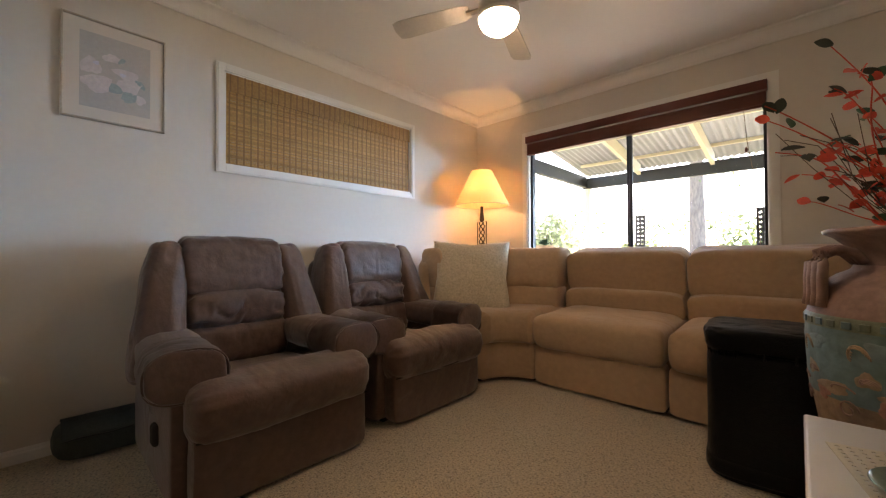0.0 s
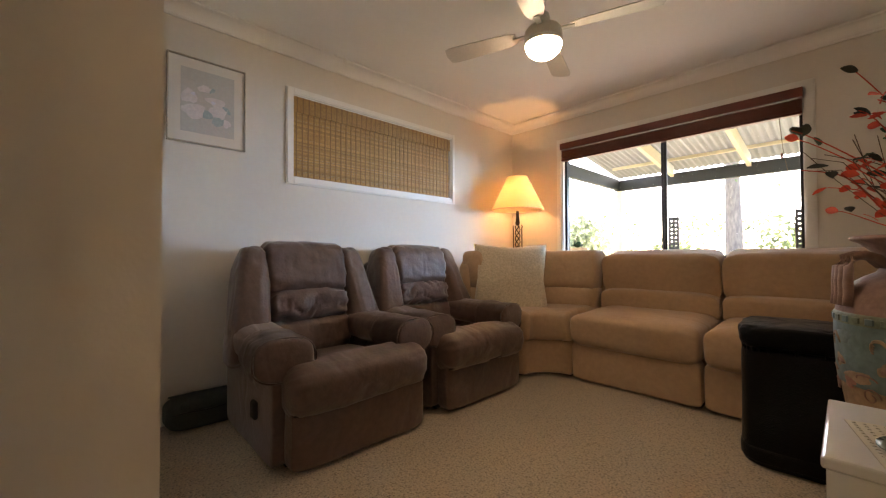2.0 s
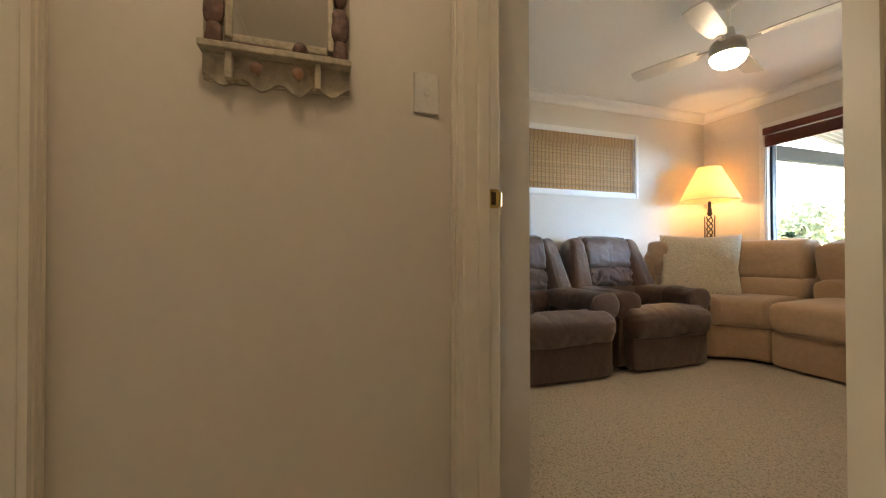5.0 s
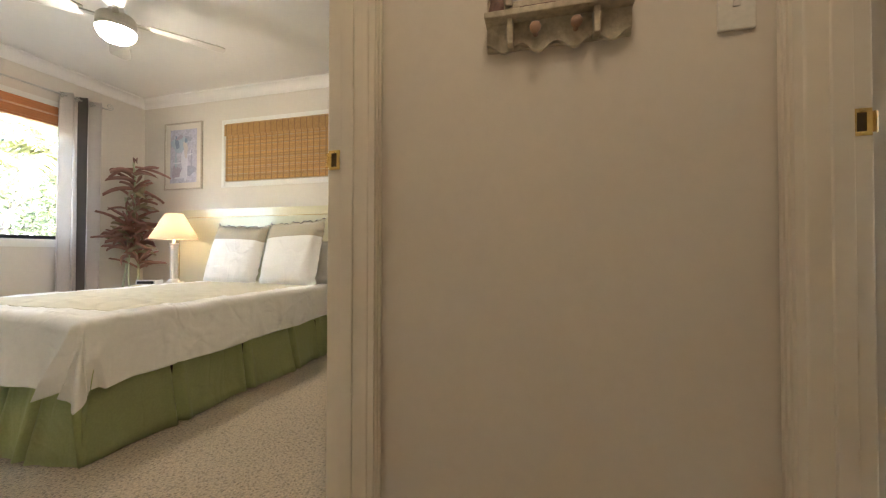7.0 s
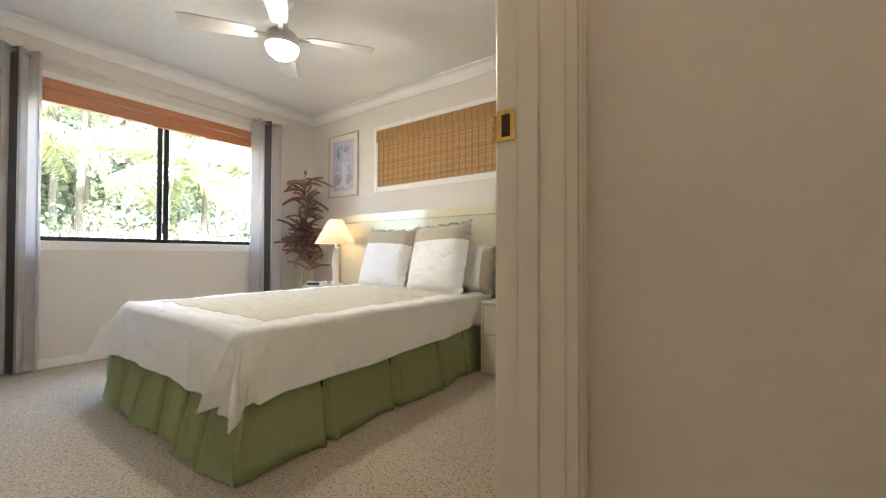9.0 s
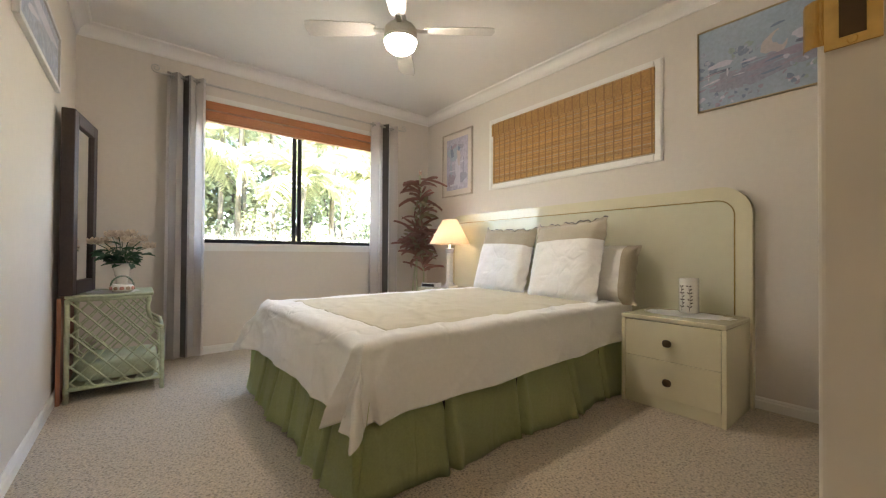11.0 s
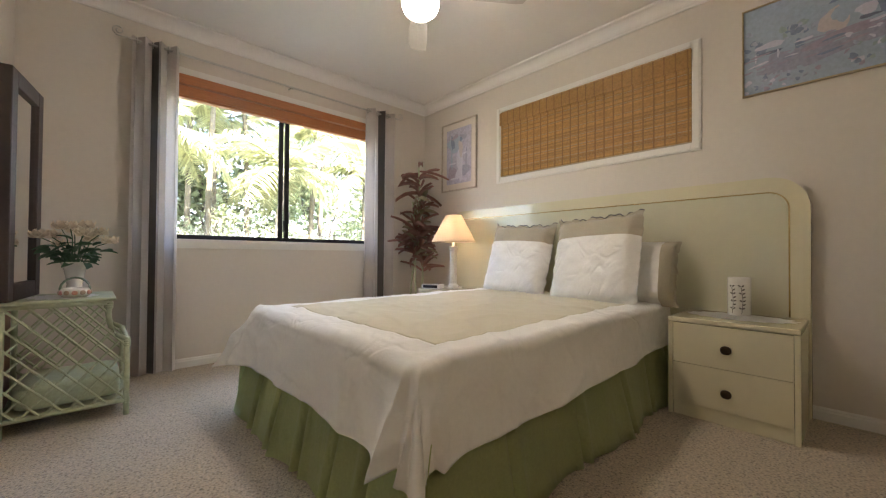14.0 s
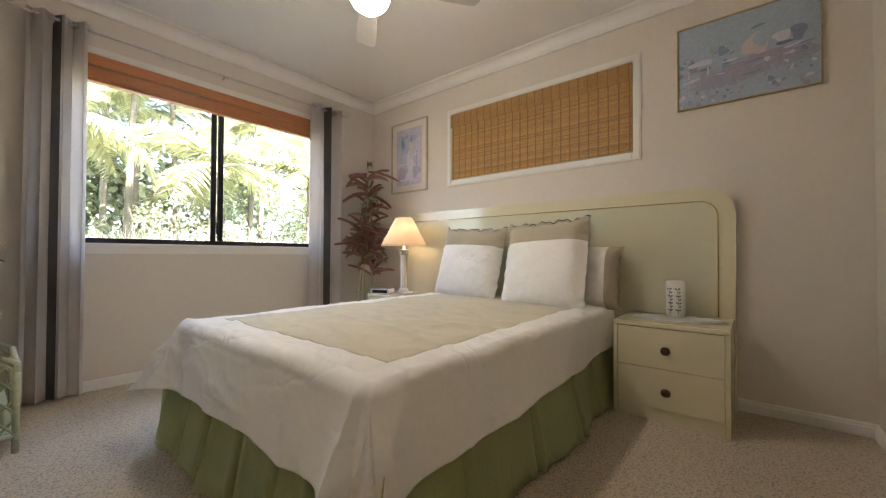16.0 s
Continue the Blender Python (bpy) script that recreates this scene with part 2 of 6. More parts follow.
M_GRNLEAF = leaf_mat("green silk leaf", (0.06, 0.14, 0.07), (0.04, 0.09, 0.045), 0.25)
M_CORDY = leaf_mat("burgundy cordyline leaf", (0.56, 0.27, 0.23), (0.26, 0.15, 0.11), 0.3, 0.6)
M_CORDYG = leaf_mat("olive cordyline leaf", (0.42, 0.42, 0.26), (0.38, 0.26, 0.18), 0.3, 0.4)
M_PETAL = leaf_mat("cream silk petal", (0.80, 0.68, 0.53), (0.72, 0.58, 0.42), 0.3, 0.1)
M_PORCELAIN = mat("white porcelain", (0.78, 0.75, 0.68), 0.2, 0, (0.74, 0.70, 0.6), 6, 0.03, 40, coat=0.4)
M_SWITCH = mat("switch plastic", (0.80, 0.77, 0.70), 0.35)
M_DISTRESS = mat("distressed cream wood", (0.52, 0.47, 0.36), 0.6, 0, (0.40, 0.34, 0.24), 18, 0.2, 60, 0.3, 60)
M_DISTDARK = mat("dark carved wood", (0.055, 0.034, 0.026), 0.55, 0, (0.24, 0.13, 0.10), 32, 0.3, 70, 0.4, 50)
M_KNOBWOOD = mat("turned peg wood", (0.38, 0.22, 0.14), 0.5)
M_BRONZE = mat("antique bronze", (0.10, 0.065, 0.035), 0.4, 0.9)
M_GOLD = mat("gold inlay", (0.75, 0.58, 0.28), 0.2, 1.0)
M_FRAMEWOOD = mat("pale picture frame", (0.50, 0.44, 0.35), 0.4, 0, (0.42, 0.36, 0.28), 20, 0.1, 60)
M_FRAMEGOLD = mat("thin gilt frame", (0.48, 0.38, 0.22), 0.35, 0.5)
M_FRAMEWHITE = mat("white picture frame", (0.72, 0.70, 0.68), 0.4)
M_MAT = mat("picture mount card", (0.70, 0.64, 0.56), 0.9, 0, (0.67, 0.61, 0.53), 2, 0.01, 40)
M_PRINT_GREY = mat("pale print ground", (0.44, 0.45, 0.43), 0.8, 0, (0.57, 0.51, 0.45), 5, 0.04, 60)
M_PETALINK = mat("printed petals", (0.74, 0.68, 0.65), 0.8, 0, (0.55, 0.50, 0.50), 14, 0.08, 60)
M_LEAFINK = mat("printed leaves", (0.30, 0.39, 0.40), 0.8, 0, (0.38, 0.43, 0.42), 12, 0.1, 60)
M_INKLIGHT = mat("pale pastel ink", (0.66, 0.66, 0.72), 0.8, 0, (0.58, 0.57, 0.66), 18, 0.08, 60)
M_PRINT_BLUE = mat("blue pastel print", (0.26, 0.34, 0.48), 0.75, 0, (0.50, 0.50, 0.56), 11, 0.25, 45)
M_PRINT_LILAC = mat("lilac pastel print", (0.40, 0.40, 0.52), 0.75, 0, (0.56, 0.53, 0.60), 9, 0.18, 45)
M_INKDARK = mat("dark pastel ink", (0.13, 0.15, 0.22), 0.8, 0, (0.22, 0.24, 0.32), 18, 0.2, 60)
M_INKSKY = mat("pale sky ink", (0.34, 0.43, 0.53), 0.8, 0, (0.42, 0.48, 0.56), 10, 0.08, 60)
M_INKMIST = mat("misty blue ink", (0.42, 0.49, 0.57), 0.8, 0, (0.37, 0.45, 0.55), 12, 0.08, 60)
M_INKPATH = mat("lilac path ink", (0.38, 0.38, 0.47), 0.8, 0, (0.31, 0.32, 0.42), 14, 0.12, 60)
M_INKROSE = mat("dusty rose ink", (0.42, 0.36, 0.43), 0.8, 0, (0.34, 0.30, 0.40), 14, 0.12, 60)
M_INKMID = mat("slate blue ink", (0.19, 0.24, 0.36), 0.8, 0, (0.26, 0.31, 0.42), 18, 0.15, 60)
M_INKCREAM = mat("cream pastel ink", (0.60, 0.55, 0.52), 0.8, 0, (0.55, 0.49, 0.50), 14, 0.08, 60)
M_CREAMPAINT = mat("cream timber paint", (0.56, 0.50, 0.34), 0.5, 0, (0.50, 0.45, 0.30), 4, 0.04, 40)
M_GREYGREEN = mat("grey green beam paint", (0.022, 0.027, 0.028), 0.5, 0, (0.018, 0.021, 0.022), 4, 0.06, 40)
M_ROOFSHEET = mat("pale roof sheet", (0.20, 0.20, 0.18), 0.4, 0, (0.17, 0.17, 0.155), 3, 0.05, 20)
# darker leaf copy for the north garden: shade put into the colour against glare
M_FOLIAGE_N = leaf_mat("darkened gum foliage", (0.115, 0.15, 0.065), (0.075, 0.10, 0.045), 0.5, 0.4)
M_BARK = mat("grey bark", (0.20, 0.17, 0.15), 0.9, 0, (0.11, 0.095, 0.085), 6, 0.25, 20, 0.8, 10, stretch=(1, 1, 0.3))
M_PALMBARK = mat("palm trunk bark", (0.17, 0.15, 0.10), 0.85, 0, (0.11, 0.095, 0.065), 6, 0.2, 20, 0.5, 12, stretch=(1, 1, 3))
M_FOLIAGE = leaf_mat("garden foliage", (0.30, 0.33, 0.19), (0.21, 0.25, 0.14), 0.5, 0.35)
M_PALM = leaf_mat("palm frond green", (0.48, 0.48, 0.28), (0.36, 0.385, 0.22), 0.45, 0.3)
M_GRASS = leaf_mat("pale dry grass", (0.66, 0.65, 0.56), (0.45, 0.46, 0.35), 0.35, 0.35)
M_GROUND = mat("garden soil and lawn", (0.20, 0.20, 0.10), 0.95, 0, (0.30, 0.27, 0.19), 0.6, 0.25, 12, 0.6, 20)
M_DECK = mat("deck boards", (0.15, 0.12, 0.095), 0.7, 0, (0.11, 0.09, 0.07), 4, 0.1, 40)

M_GLASS = bpy.data.materials.new("window glass")
M_GLASS.use_nodes = True
_b = M_GLASS.node_tree.nodes["Principled BSDF"]
_b.inputs["Base Color"].default_value = (1, 1, 1, 1)
_b.inputs["Roughness"].default_value, _b.inputs["Transmission Weight"].default_value, _b.inputs["IOR"].default_value = 0.0, 1.0, 1.03
M_MIRROR = mat("mirror silver", (0.86, 0.87, 0.86), 0.02, 1.0, fine=0.0)


# ---- mesh helpers ----
def part(name, bm, material, parent=None, label="", smooth=False):
    me = bpy.data.meshes.new(name)
    bmesh.ops.recalc_face_normals(bm, faces=bm.faces)
    bm.to_mesh(me)
    bm.free()
    if smooth:
        for p in me.polygons:
            p.use_smooth = True
    me.materials.append(material)
    ob = new(name, me)
    if parent:
        ob.parent = parent
    if label:
        ob["label"] = label
    return ob


def thing(name, label, category, place=(0, 0, 0), rz=0.0, group="", kind=""):
    ob = new(name)
    ob.matrix_world = pose(*place, 0, 0, rz)
    ob.empty_display_size = 0.05
    return tagged(ob, label, category, group, kind)


def add_box(bm, x0, x1, y0, y1, z0, z1, m=None):
    vs = [bm.verts.new((x, y, z)) for z in (z0, z1) for y in (y0, y1) for x in (x0, x1)]
    if m is not None:
        for v in vs:
            v.co = m @ v.co
    for q in ((0, 2, 3, 1), (4, 5, 7, 6), (0, 1, 5, 4), (2, 6, 7, 3), (0, 4, 6, 2), (1, 3, 7, 5)):
        bm.faces.new([vs[i] for i in q])
    return vs


def box(x0, x1, y0, y1, z0, z1, bevel=0.0, seg=2, m=None):
    bm = bmesh.new()
    add_box(bm, x0, x1, y0, y1, z0, z1, m)
    if bevel:
        bmesh.ops.bevel(bm, geom=list(bm.edges), offset=bevel, segments=seg, affect="EDGES", profile=0.5)
    return bm


def boxes(rows):
    bm = bmesh.new()
    for r in rows:
        add_box(bm, *r)
    return bm


def lathe(profile, seg=32, m=None):
    """A turned body from (radius, height) rows."""
    bm = bmesh.new()
    rings = []
    for r, z in profile:
        rings.append([bm.verts.new((max(r, 1e-4) * math.cos(2 * math.pi * i / seg), max(r, 1e-4) * math.sin(2 * math.pi * i / seg), z)) for i in range(seg)])
    for a, b in zip(rings, rings[1:]):
        for i in range(seg):
            bm.faces.new((a[i], a[(i + 1) % seg], b[(i + 1) % seg], b[i]))
    if m is not None:
        bmesh.ops.transform(bm, matrix=m, verts=bm.verts)
    return bm


def tube(points, radius, seg=8, radii=None, bm=None):
    bm = bm or bmesh.new()
    pts = [Vector(p) for p in points]
    rings = []
    for i, p in enumerate(pts):
        d = (pts[min(i + 1, len(pts) - 1)] - pts[max(i - 1, 0)]).normalized()
        u = d.cross(Vector((0, 0, 1)) if abs(d.z) < 0.9 else Vector((1, 0, 0))).normalized()
        w = d.cross(u)
        r = radii[i] if radii else radius
        rings.append([bm.verts.new(p + r * (math.cos(2 * math.pi * k / seg) * u + math.sin(2 * math.pi * k / seg) * w)) for k in range(seg)])
    for a, b in zip(rings, rings[1:]):
        for k in range(seg):
            bm.faces.new((a[k], a[(k + 1) % seg], b[(k + 1) % seg], b[k]))
    bm.faces.new(rings[0])
    bm.faces.new(list(reversed(rings[-1])))
    return bm


def puff(sx, sy, sz, e1=0.35, e2=0.35, m=None, wrinkle=0.0, wscale=6.0, nu=56, nv=34, seed=0.0, warp=None):
    """A stuffed body: a rounded box of half sizes sx, sy, sz."""
    bm = bmesh.new()

    def f(a, e):
        return math.copysign(abs(a) ** e, a)
    rows = []
    for j in range(nv + 1):
        v = -math.pi / 2 + math.pi * j / nv
        row = []
        for i in range(nu):
            u = 2 * math.pi * i / nu
            p = Vector((sx * f(math.cos(v), e1) * f(math.cos(u), e2), sy * f(math.cos(v), e1) * f(math.sin(u), e2), sz * f(math.sin(v), e1)))
            if warp:
                p = Vector(warp(p))
            if wrinkle:
                q = p * wscale + Vector((seed, seed * 1.7, -seed))
                ridge = 1 - abs(noise.noise(Vector((q.x * 1.3, q.y * 2.1, q.z * 0.8)) + Vector((4.1, 0, 2.7))))
                p = p + p.normalized() * wrinkle * (noise.noise(q) + 0.5 * noise.noise(q * 2.3) - 0.75 * ridge ** 7)
            if m is not None:
                p = m @ p
            row.append(bm.verts.new(p))
        rows.append(row)
    for a, b in zip(rows, rows[1:]):
        for i in range(nu):
            bm.faces.new((a[i], a[(i + 1) % nu], b[(i + 1) % nu], b[i]))
    bmesh.ops.remove_doubles(bm, verts=bm.verts, dist=1e-5)
    return bm


def bolster(half, sx, sz, e=0.7, m=None, seed=0.0, gather=0.006, fold=0.0, crown=0.0, nl=64, ns=48):
    """A stuffed roll along y: a rounded section sx by sz, gathered towards its sewn ends.
    fold: depth of long creases across the front; crown: how far the middle rises."""
    bm = bmesh.new()
    rings = []
    for j in range(nl + 1):
        t = -1 + 2 * j / nl
        q = max(0.0, (abs(t) - 0.80) / 0.20)
        k = (1 - q ** 2.6) ** 0.5 if q < 1 else 0.0
        k = 0.30 + 0.70 * k
        ring = []
        for i in range(ns):
            a = 2 * math.pi * i / ns
            c, d = math.cos(a), math.sin(a)
            x, z = sx * math.copysign(abs(c) ** e, c) * k, sz * math.copysign(abs(d) ** e, d) * (0.35 + 0.65 * k)
            y = half * t * (1 - 0.02 * abs(d))
            n = 0.010 * noise.noise(Vector((x * 5 + seed, y * 4, z * 5))) + 0.004 * noise.noise(Vector((x * 16, y * 13 + seed, z * 16)))
            n += gather * max(0.0, abs(t) - 0.45) * math.sin(a * 13 + seed + 2.5 * noise.noise(Vector((a, t * 3, seed))))
            if fold:
                w = noise.noise(Vector((y * 3.2 + seed, z * 15 + 1.6 * noise.noise(Vector((y * 6, z * 4, seed))), 2.2)))
                n -= fold * (1 - abs(w)) ** 7 * max(0.0, c)
            p = Vector((x + n * c, y, z + n * d + crown * (1 - t * t) * (d > 0) * d))
            ring.append(bm.verts.new(m @ p if m is not None else p))
        rings.append(ring)
    for a, b in zip(rings, rings[1:]):
        for i in range(ns):
            bm.faces.new((a[i], a[(i + 1) % ns], b[(i + 1) % ns], b[i]))
    bm.faces.new(rings[0])
    bm.faces.new(list(reversed(rings[-1])))
    return bm


def sheet(fn, nu, nv, thick=0.0):
    """A surface fn(u, v) over the unit square, with a thickness."""
    bm = bmesh.new()
    g = [[bm.verts.new(fn(i / nu, j / nv)) for i in range(nu + 1)] for j in range(nv + 1)]
    for j in range(nv):
        for i in range(nu):
            bm.faces.new((g[j][i], g[j][i + 1], g[j + 1][i + 1], g[j + 1][i]))
    if thick:
        bmesh.ops.solidify(bm, geom=list(bm.faces), thickness=thick)
    return bm


def structure(name, bm, material, label="", smooth=False):
    return tagged(part(name, bm, material, None, label, smooth), label, "", "", "structure")


# ---- the rooms ----
WX, NY, SY = -2.40, 3.35, -5.43
EX, BX = 2.0, 0.75
CZ = 2.52
H = CZ + 0.1
structure("floor", boxes([(WX - 0.16, 2.1, SY - 0.16, NY + 0.16, -0.12, 0.0)]), M_CARPET, "beige flecked loop pile carpet")
structure("ceiling", boxes([(WX - 0.16, 2.1, SY - 0.16, NY + 0.16, CZ, CZ + 0.1)]), M_CEIL, "white painted plasterboard ceiling")


def pierced(axis, a0, a1, t0, t1, holes):
    """Boxes of a wall along an axis from a0 to a1, t0 to t1 thick, with holes (b0, b1, z0, z1)."""
    rows, at = [], a0
    spans = []
    for b0, b1, z0, z1 in sorted(holes):
        spans.append((at, b0, 0.0, CZ))
        if z0 > 0:
            spans.append((b0, b1, 0.0, z0))
        spans.append((b0, b1, z1, CZ))
        at = b1
    spans.append((at, a1, 0.0, CZ))
    for b0, b1, z0, z1 in spans:
        rows.append((b0, b1, t0, t1, z0, z1) if axis == "x" else (t0, t1, b0, b1, z0, z1))
    return boxes(rows)


LW = (-1.745, 0.155, 0.93, 2.175)     # lounge window
BW = (-1.745, 0.085, 0.93, 2.15)      # bedroom window
LB = (0.70, 2.31, 1.555, 2.165)       # high window, lounge
BB = (-4.315, -2.775, 1.558, 2.165)   # high window, bedroom
structure("wall_west", pierced("y", SY - 0.16, NY + 0.16, WX - 0.16, WX, [LB, BB]), M_WALL, "beige painted plaster wall with two high windows")
structure("wall_north", pierced("x", WX, 2.1, NY, NY + 0.16, [LW]), M_WALL, "beige painted plaster wall with a wide window")
structure("wall_south", pierced("x", WX, 2.1, SY - 0.16, SY, [BW]), M_WALL, "beige painted plaster wall with a wide window")
structure("wall_hall_end", boxes([(-0.26, -0.15, -1.58, -0.60, 0, CZ)]), M_WALL, "beige painted wall at the end of the hall")
structure("wall_hall_north", pierced("x", WX, EX, -0.60, -0.49, [(-0.103, 0.753, 0.0, 2.07)]), M_WALL, "beige painted wall with a doorway")
structure("wall_hall_south", pierced("x", WX, EX, -1.70, -1.58, [(-0.114, 0.738, 0.0, 2.07)]), M_WALL, "beige painted wall with a doorway")
structure("wall_bedroom_east", boxes([(BX, BX + 0.11, SY, -1.70, 0, CZ)]), M_WALL, "beige painted bedroom wall")
structure("wall_east", boxes([(EX, EX + 0.1, SY, NY, 0, CZ)]), M_WALL, "beige painted end wall")
structure("wall_wardrobe_return", boxes([(-0.30, -0.208, -0.49, -0.317, 0, CZ)]), M_WALL, "beige painted wall return beside the doorway")
structure("wall_wardrobe", boxes([(-0.93, -0.30, -0.42, -0.317, 0, CZ), (WX, -0.93, -0.42, -0.317, 2.06, CZ),
                                  (WX, -2.335, -0.42, -0.317, 0, 2.06)]), M_WALL, "beige painted wardrobe front")


def cornice(name, x0, y0, x1, y1):
    prof = [(0.0, CZ - 0.09), (0.010, CZ - 0.09), (0.012, CZ - 0.082)]
    for k in range(9):
        a = math.pi / 2 * k / 8
        prof.append((0.014 + 0.066 * (1 - math.cos(a)), CZ - 0.080 + 0.066 * math.sin(a)))
    prof += [(0.088, CZ - 0.010), (0.090, CZ)]
    bm = bmesh.new()
    rings = [[bm.verts.new(p) for p in ((x0 + o, y0 + o, z), (x1 - o, y0 + o, z), (x1 - o, y1 - o, z), (x0 + o, y1 - o, z))] for o, z in prof]
    for a, b in zip(rings, rings[1:]):
        for i in range(4):
            bm.faces.new((a[i], a[(i + 1) % 4], b[(i + 1) % 4], b[i]))
    structure(name, bm, M_CEIL, "white coved plaster cornice", False)


cornice("trim_cornice_lounge", WX, -0.49, EX, NY)
cornice("trim_cornice_bedroom", WX, SY, BX, -1.70)
cornice("trim_cornice_hall", -0.15, -1.58, EX, -0.60)


def baseboard(x0, y0, x1, y1, side):
    """Skirting from point to point; side: the way it stands proud."""
    sx, sy = side
    bm = bmesh.new()
    prof = [(0, 0), (0.016, 0), (0.016, 0.045), (0.011, 0.052), (0.011, 0.058), (0.005, 0.066), (0, 0.066)]
    ends = []
    for x, y in ((x0, y0), (x1, y1)):
        ends.append([bm.verts.new((x + sx * o, y + sy * o, z)) for o, z in prof])
    k = len(prof)
    for i in range(k):
        bm.faces.new((ends[0][i], ends[0][(i + 1) % k], ends[1][(i + 1) % k], ends[1][i]))
    bm.faces.new(ends[0])
    bm.faces.new(list(reversed(ends[1])))
    structure("baseboard", bm, M_WHITE, "white painted moulded skirting board")


baseboard(WX, -0.317, WX, NY, (1, 0))
baseboard(WX, NY, EX, NY, (0, -1))
baseboard(WX, SY, WX, -1.70, (1, 0))
baseboard(WX, SY, BX, SY, (0, 1))
baseboard(BX, SY, BX, -1.70, (-1, 0))
baseboard(WX, -1.70, -0.18, -1.70, (0, -1))
baseboard(-0.15, -1.56, -0.15, -0.62, (1, 0))
baseboard(0.82, -0.60, EX, -0.60, (0, -1))
baseboard(0.82, -1.58, EX, -1.58, (0, 1))
baseboard(-0.208, -0.49, -0.208, -0.317, (1, 0))


# ---- hall ceiling light ----
hl = thing("ceiling_light", "lit round frosted glass hall ceiling light", "ceiling light", (0.62, -1.09, CZ))
part("base", lathe([(0.0, 0.0), (0.165, 0.0), (0.170, -0.010), (0.165, -0.022), (0.0, -0.022)], 36), M_FANWHITE, hl, "", True)
part("glass_bowl", lathe([(0.158, -0.023), (0.150, -0.045), (0.115, -0.075), (0.060, -0.092), (0.0, -0.097)], 36), glow("lit hall bowl", (1.0, 0.80, 0.55), 1.32), hl, "lit frosted glass bowl", True)


# ---- door frames ----
def architrave(x0, x1, y, out, z1, wide=0.055):
    """Moulded architrave round an opening x0..x1 on the wall face y; out: the way it stands proud."""
    t = 0.018
    rows = []
    for a, b in ((x0 - wide, x0), (x1, x1 + wide)):
        rows.append((a, b, 0.0, z1 + wide))
    rows.append((x0, x1, z1, z1 + wide))
    bm = bmesh.new()
    for a, b, c, d in rows:
        y0, y1 = sorted((y, y + out * t))
        add_box(bm, a, b, y0, y1, c, d)
        if b - a < 0.2:
            y0, y1 = sorted((y + out * t, y + out * (t + 0.005)))
            add_box(bm, a + 0.012, a + 0.022, y0, y1, c, d - 0.02)
            add_box(bm, a + 0.034, a + 0.042, y0, y1, c, d - 0.02)
    return bm


def door_frame(name, x0, x1, y_hall, y_room, label):
    root = thing(name, label, "door frame", ((x0 + x1) / 2, (y_hall + y_room) / 2, 0), 0, "", "structure")
    ox, oy = (x0 + x1) / 2, (y_hall + y_room) / 2
    lo, hi = min(y_hall, y_room) - oy, max(y_hall, y_room) - oy
    a, b = x0 - ox, x1 - ox
    part("jamb", box(a - 0.018, a, lo - 0.002, hi + 0.002, 0, 2.052, 0.0055, 3), M_TRIM, root)
    part("jamb", box(b, b + 0.018, lo - 0.002, hi + 0.002, 0, 2.052, 0.0055, 3), M_TRIM, root)
    part("head", box(a, b, lo - 0.002, hi + 0.002, 2.034, 2.052, 0.002), M_TRIM, root)
    s = 1 if y_hall > y_room else -1
    mid = (hi - 0.075, hi - 0.04) if s > 0 else (lo + 0.04, lo + 0.075)
    part("door_stop", box(a, a + 0.010, mid[0], mid[1], 0, 2.034, 0.002), M_TRIM, root)
    part("door_stop", box(b - 0.010, b, mid[0], mid[1], 0, 2.034, 0.002), M_TRIM, root)
    part("architrave", architrave(a - 0.004, b + 0.004, (hi if s > 0 else lo), s, 2.042), M_TRIM, root)
    # strike plate with its box and lip, at the room edge of the jamb
    ye = lo if s > 0 else hi
    yc = ye + s * 0.020
    bm = bmesh.new()
    add_box(bm, a, a + 0.0025, yc - 0.017, yc + 0.017, 1.046, 1.054)
    add_box(bm, a, a + 0.0025, yc - 0.017, yc + 0.017, 1.092, 1.100)
    add_box(bm, a, a + 0.0025, yc - 0.017, yc - 0.008, 1.054, 1.092)
    add_box(bm, a, a + 0.0025, yc + 0.008, yc + 0.017, 1.054, 1.092)
    plate = part("strike_plate", bm, M_BRASS, root, "polished brass strike plate")
    part("latch_hole", box(a + 0.0004, a + 0.0012, yc - 0.008, yc + 0.008, 1.054, 1.092), M_BRONZE, plate)
    lip = [(a + 0.001, ye + s * 0.004), (a + 0.002, ye - s * 0.004), (a - 0.003, ye - s * 0.010), (a - 0.010, ye - s * 0.012)]
    bm = bmesh.new()
    v0 = [bm.verts.new((x, y, 1.052)) for x, y in lip]
    v1 = [bm.verts.new((x, y, 1.094)) for x, y in lip]
    for i in range(3):
        bm.faces.new((v0[i], v0[i + 1], v1[i + 1], v1[i]))
    bmesh.ops.solidify(bm, geom=list(bm.faces), thickness=0.002)
    part("strike_lip", bm, M_BRASS, plate)
    for z in (1.050, 1.096):
        part("screw", lathe([(0.0, 0.0012), (0.003, 0.001), (0.0035, 0)], 10, Matrix.Translation((a + 0.0025, yc, z)) @ pose(0, 0, 0, 0, 90, 0)), M_BRASS, plate)
    return root


door_frame("door_1", -0.085, 0.735, -0.60, -0.49, "cream gloss door frame with brass strike plate, no door in view")
door_frame("door_2", -0.096, 0.720, -1.58, -1.70, "cream gloss door frame with brass strike plate, no door in view")


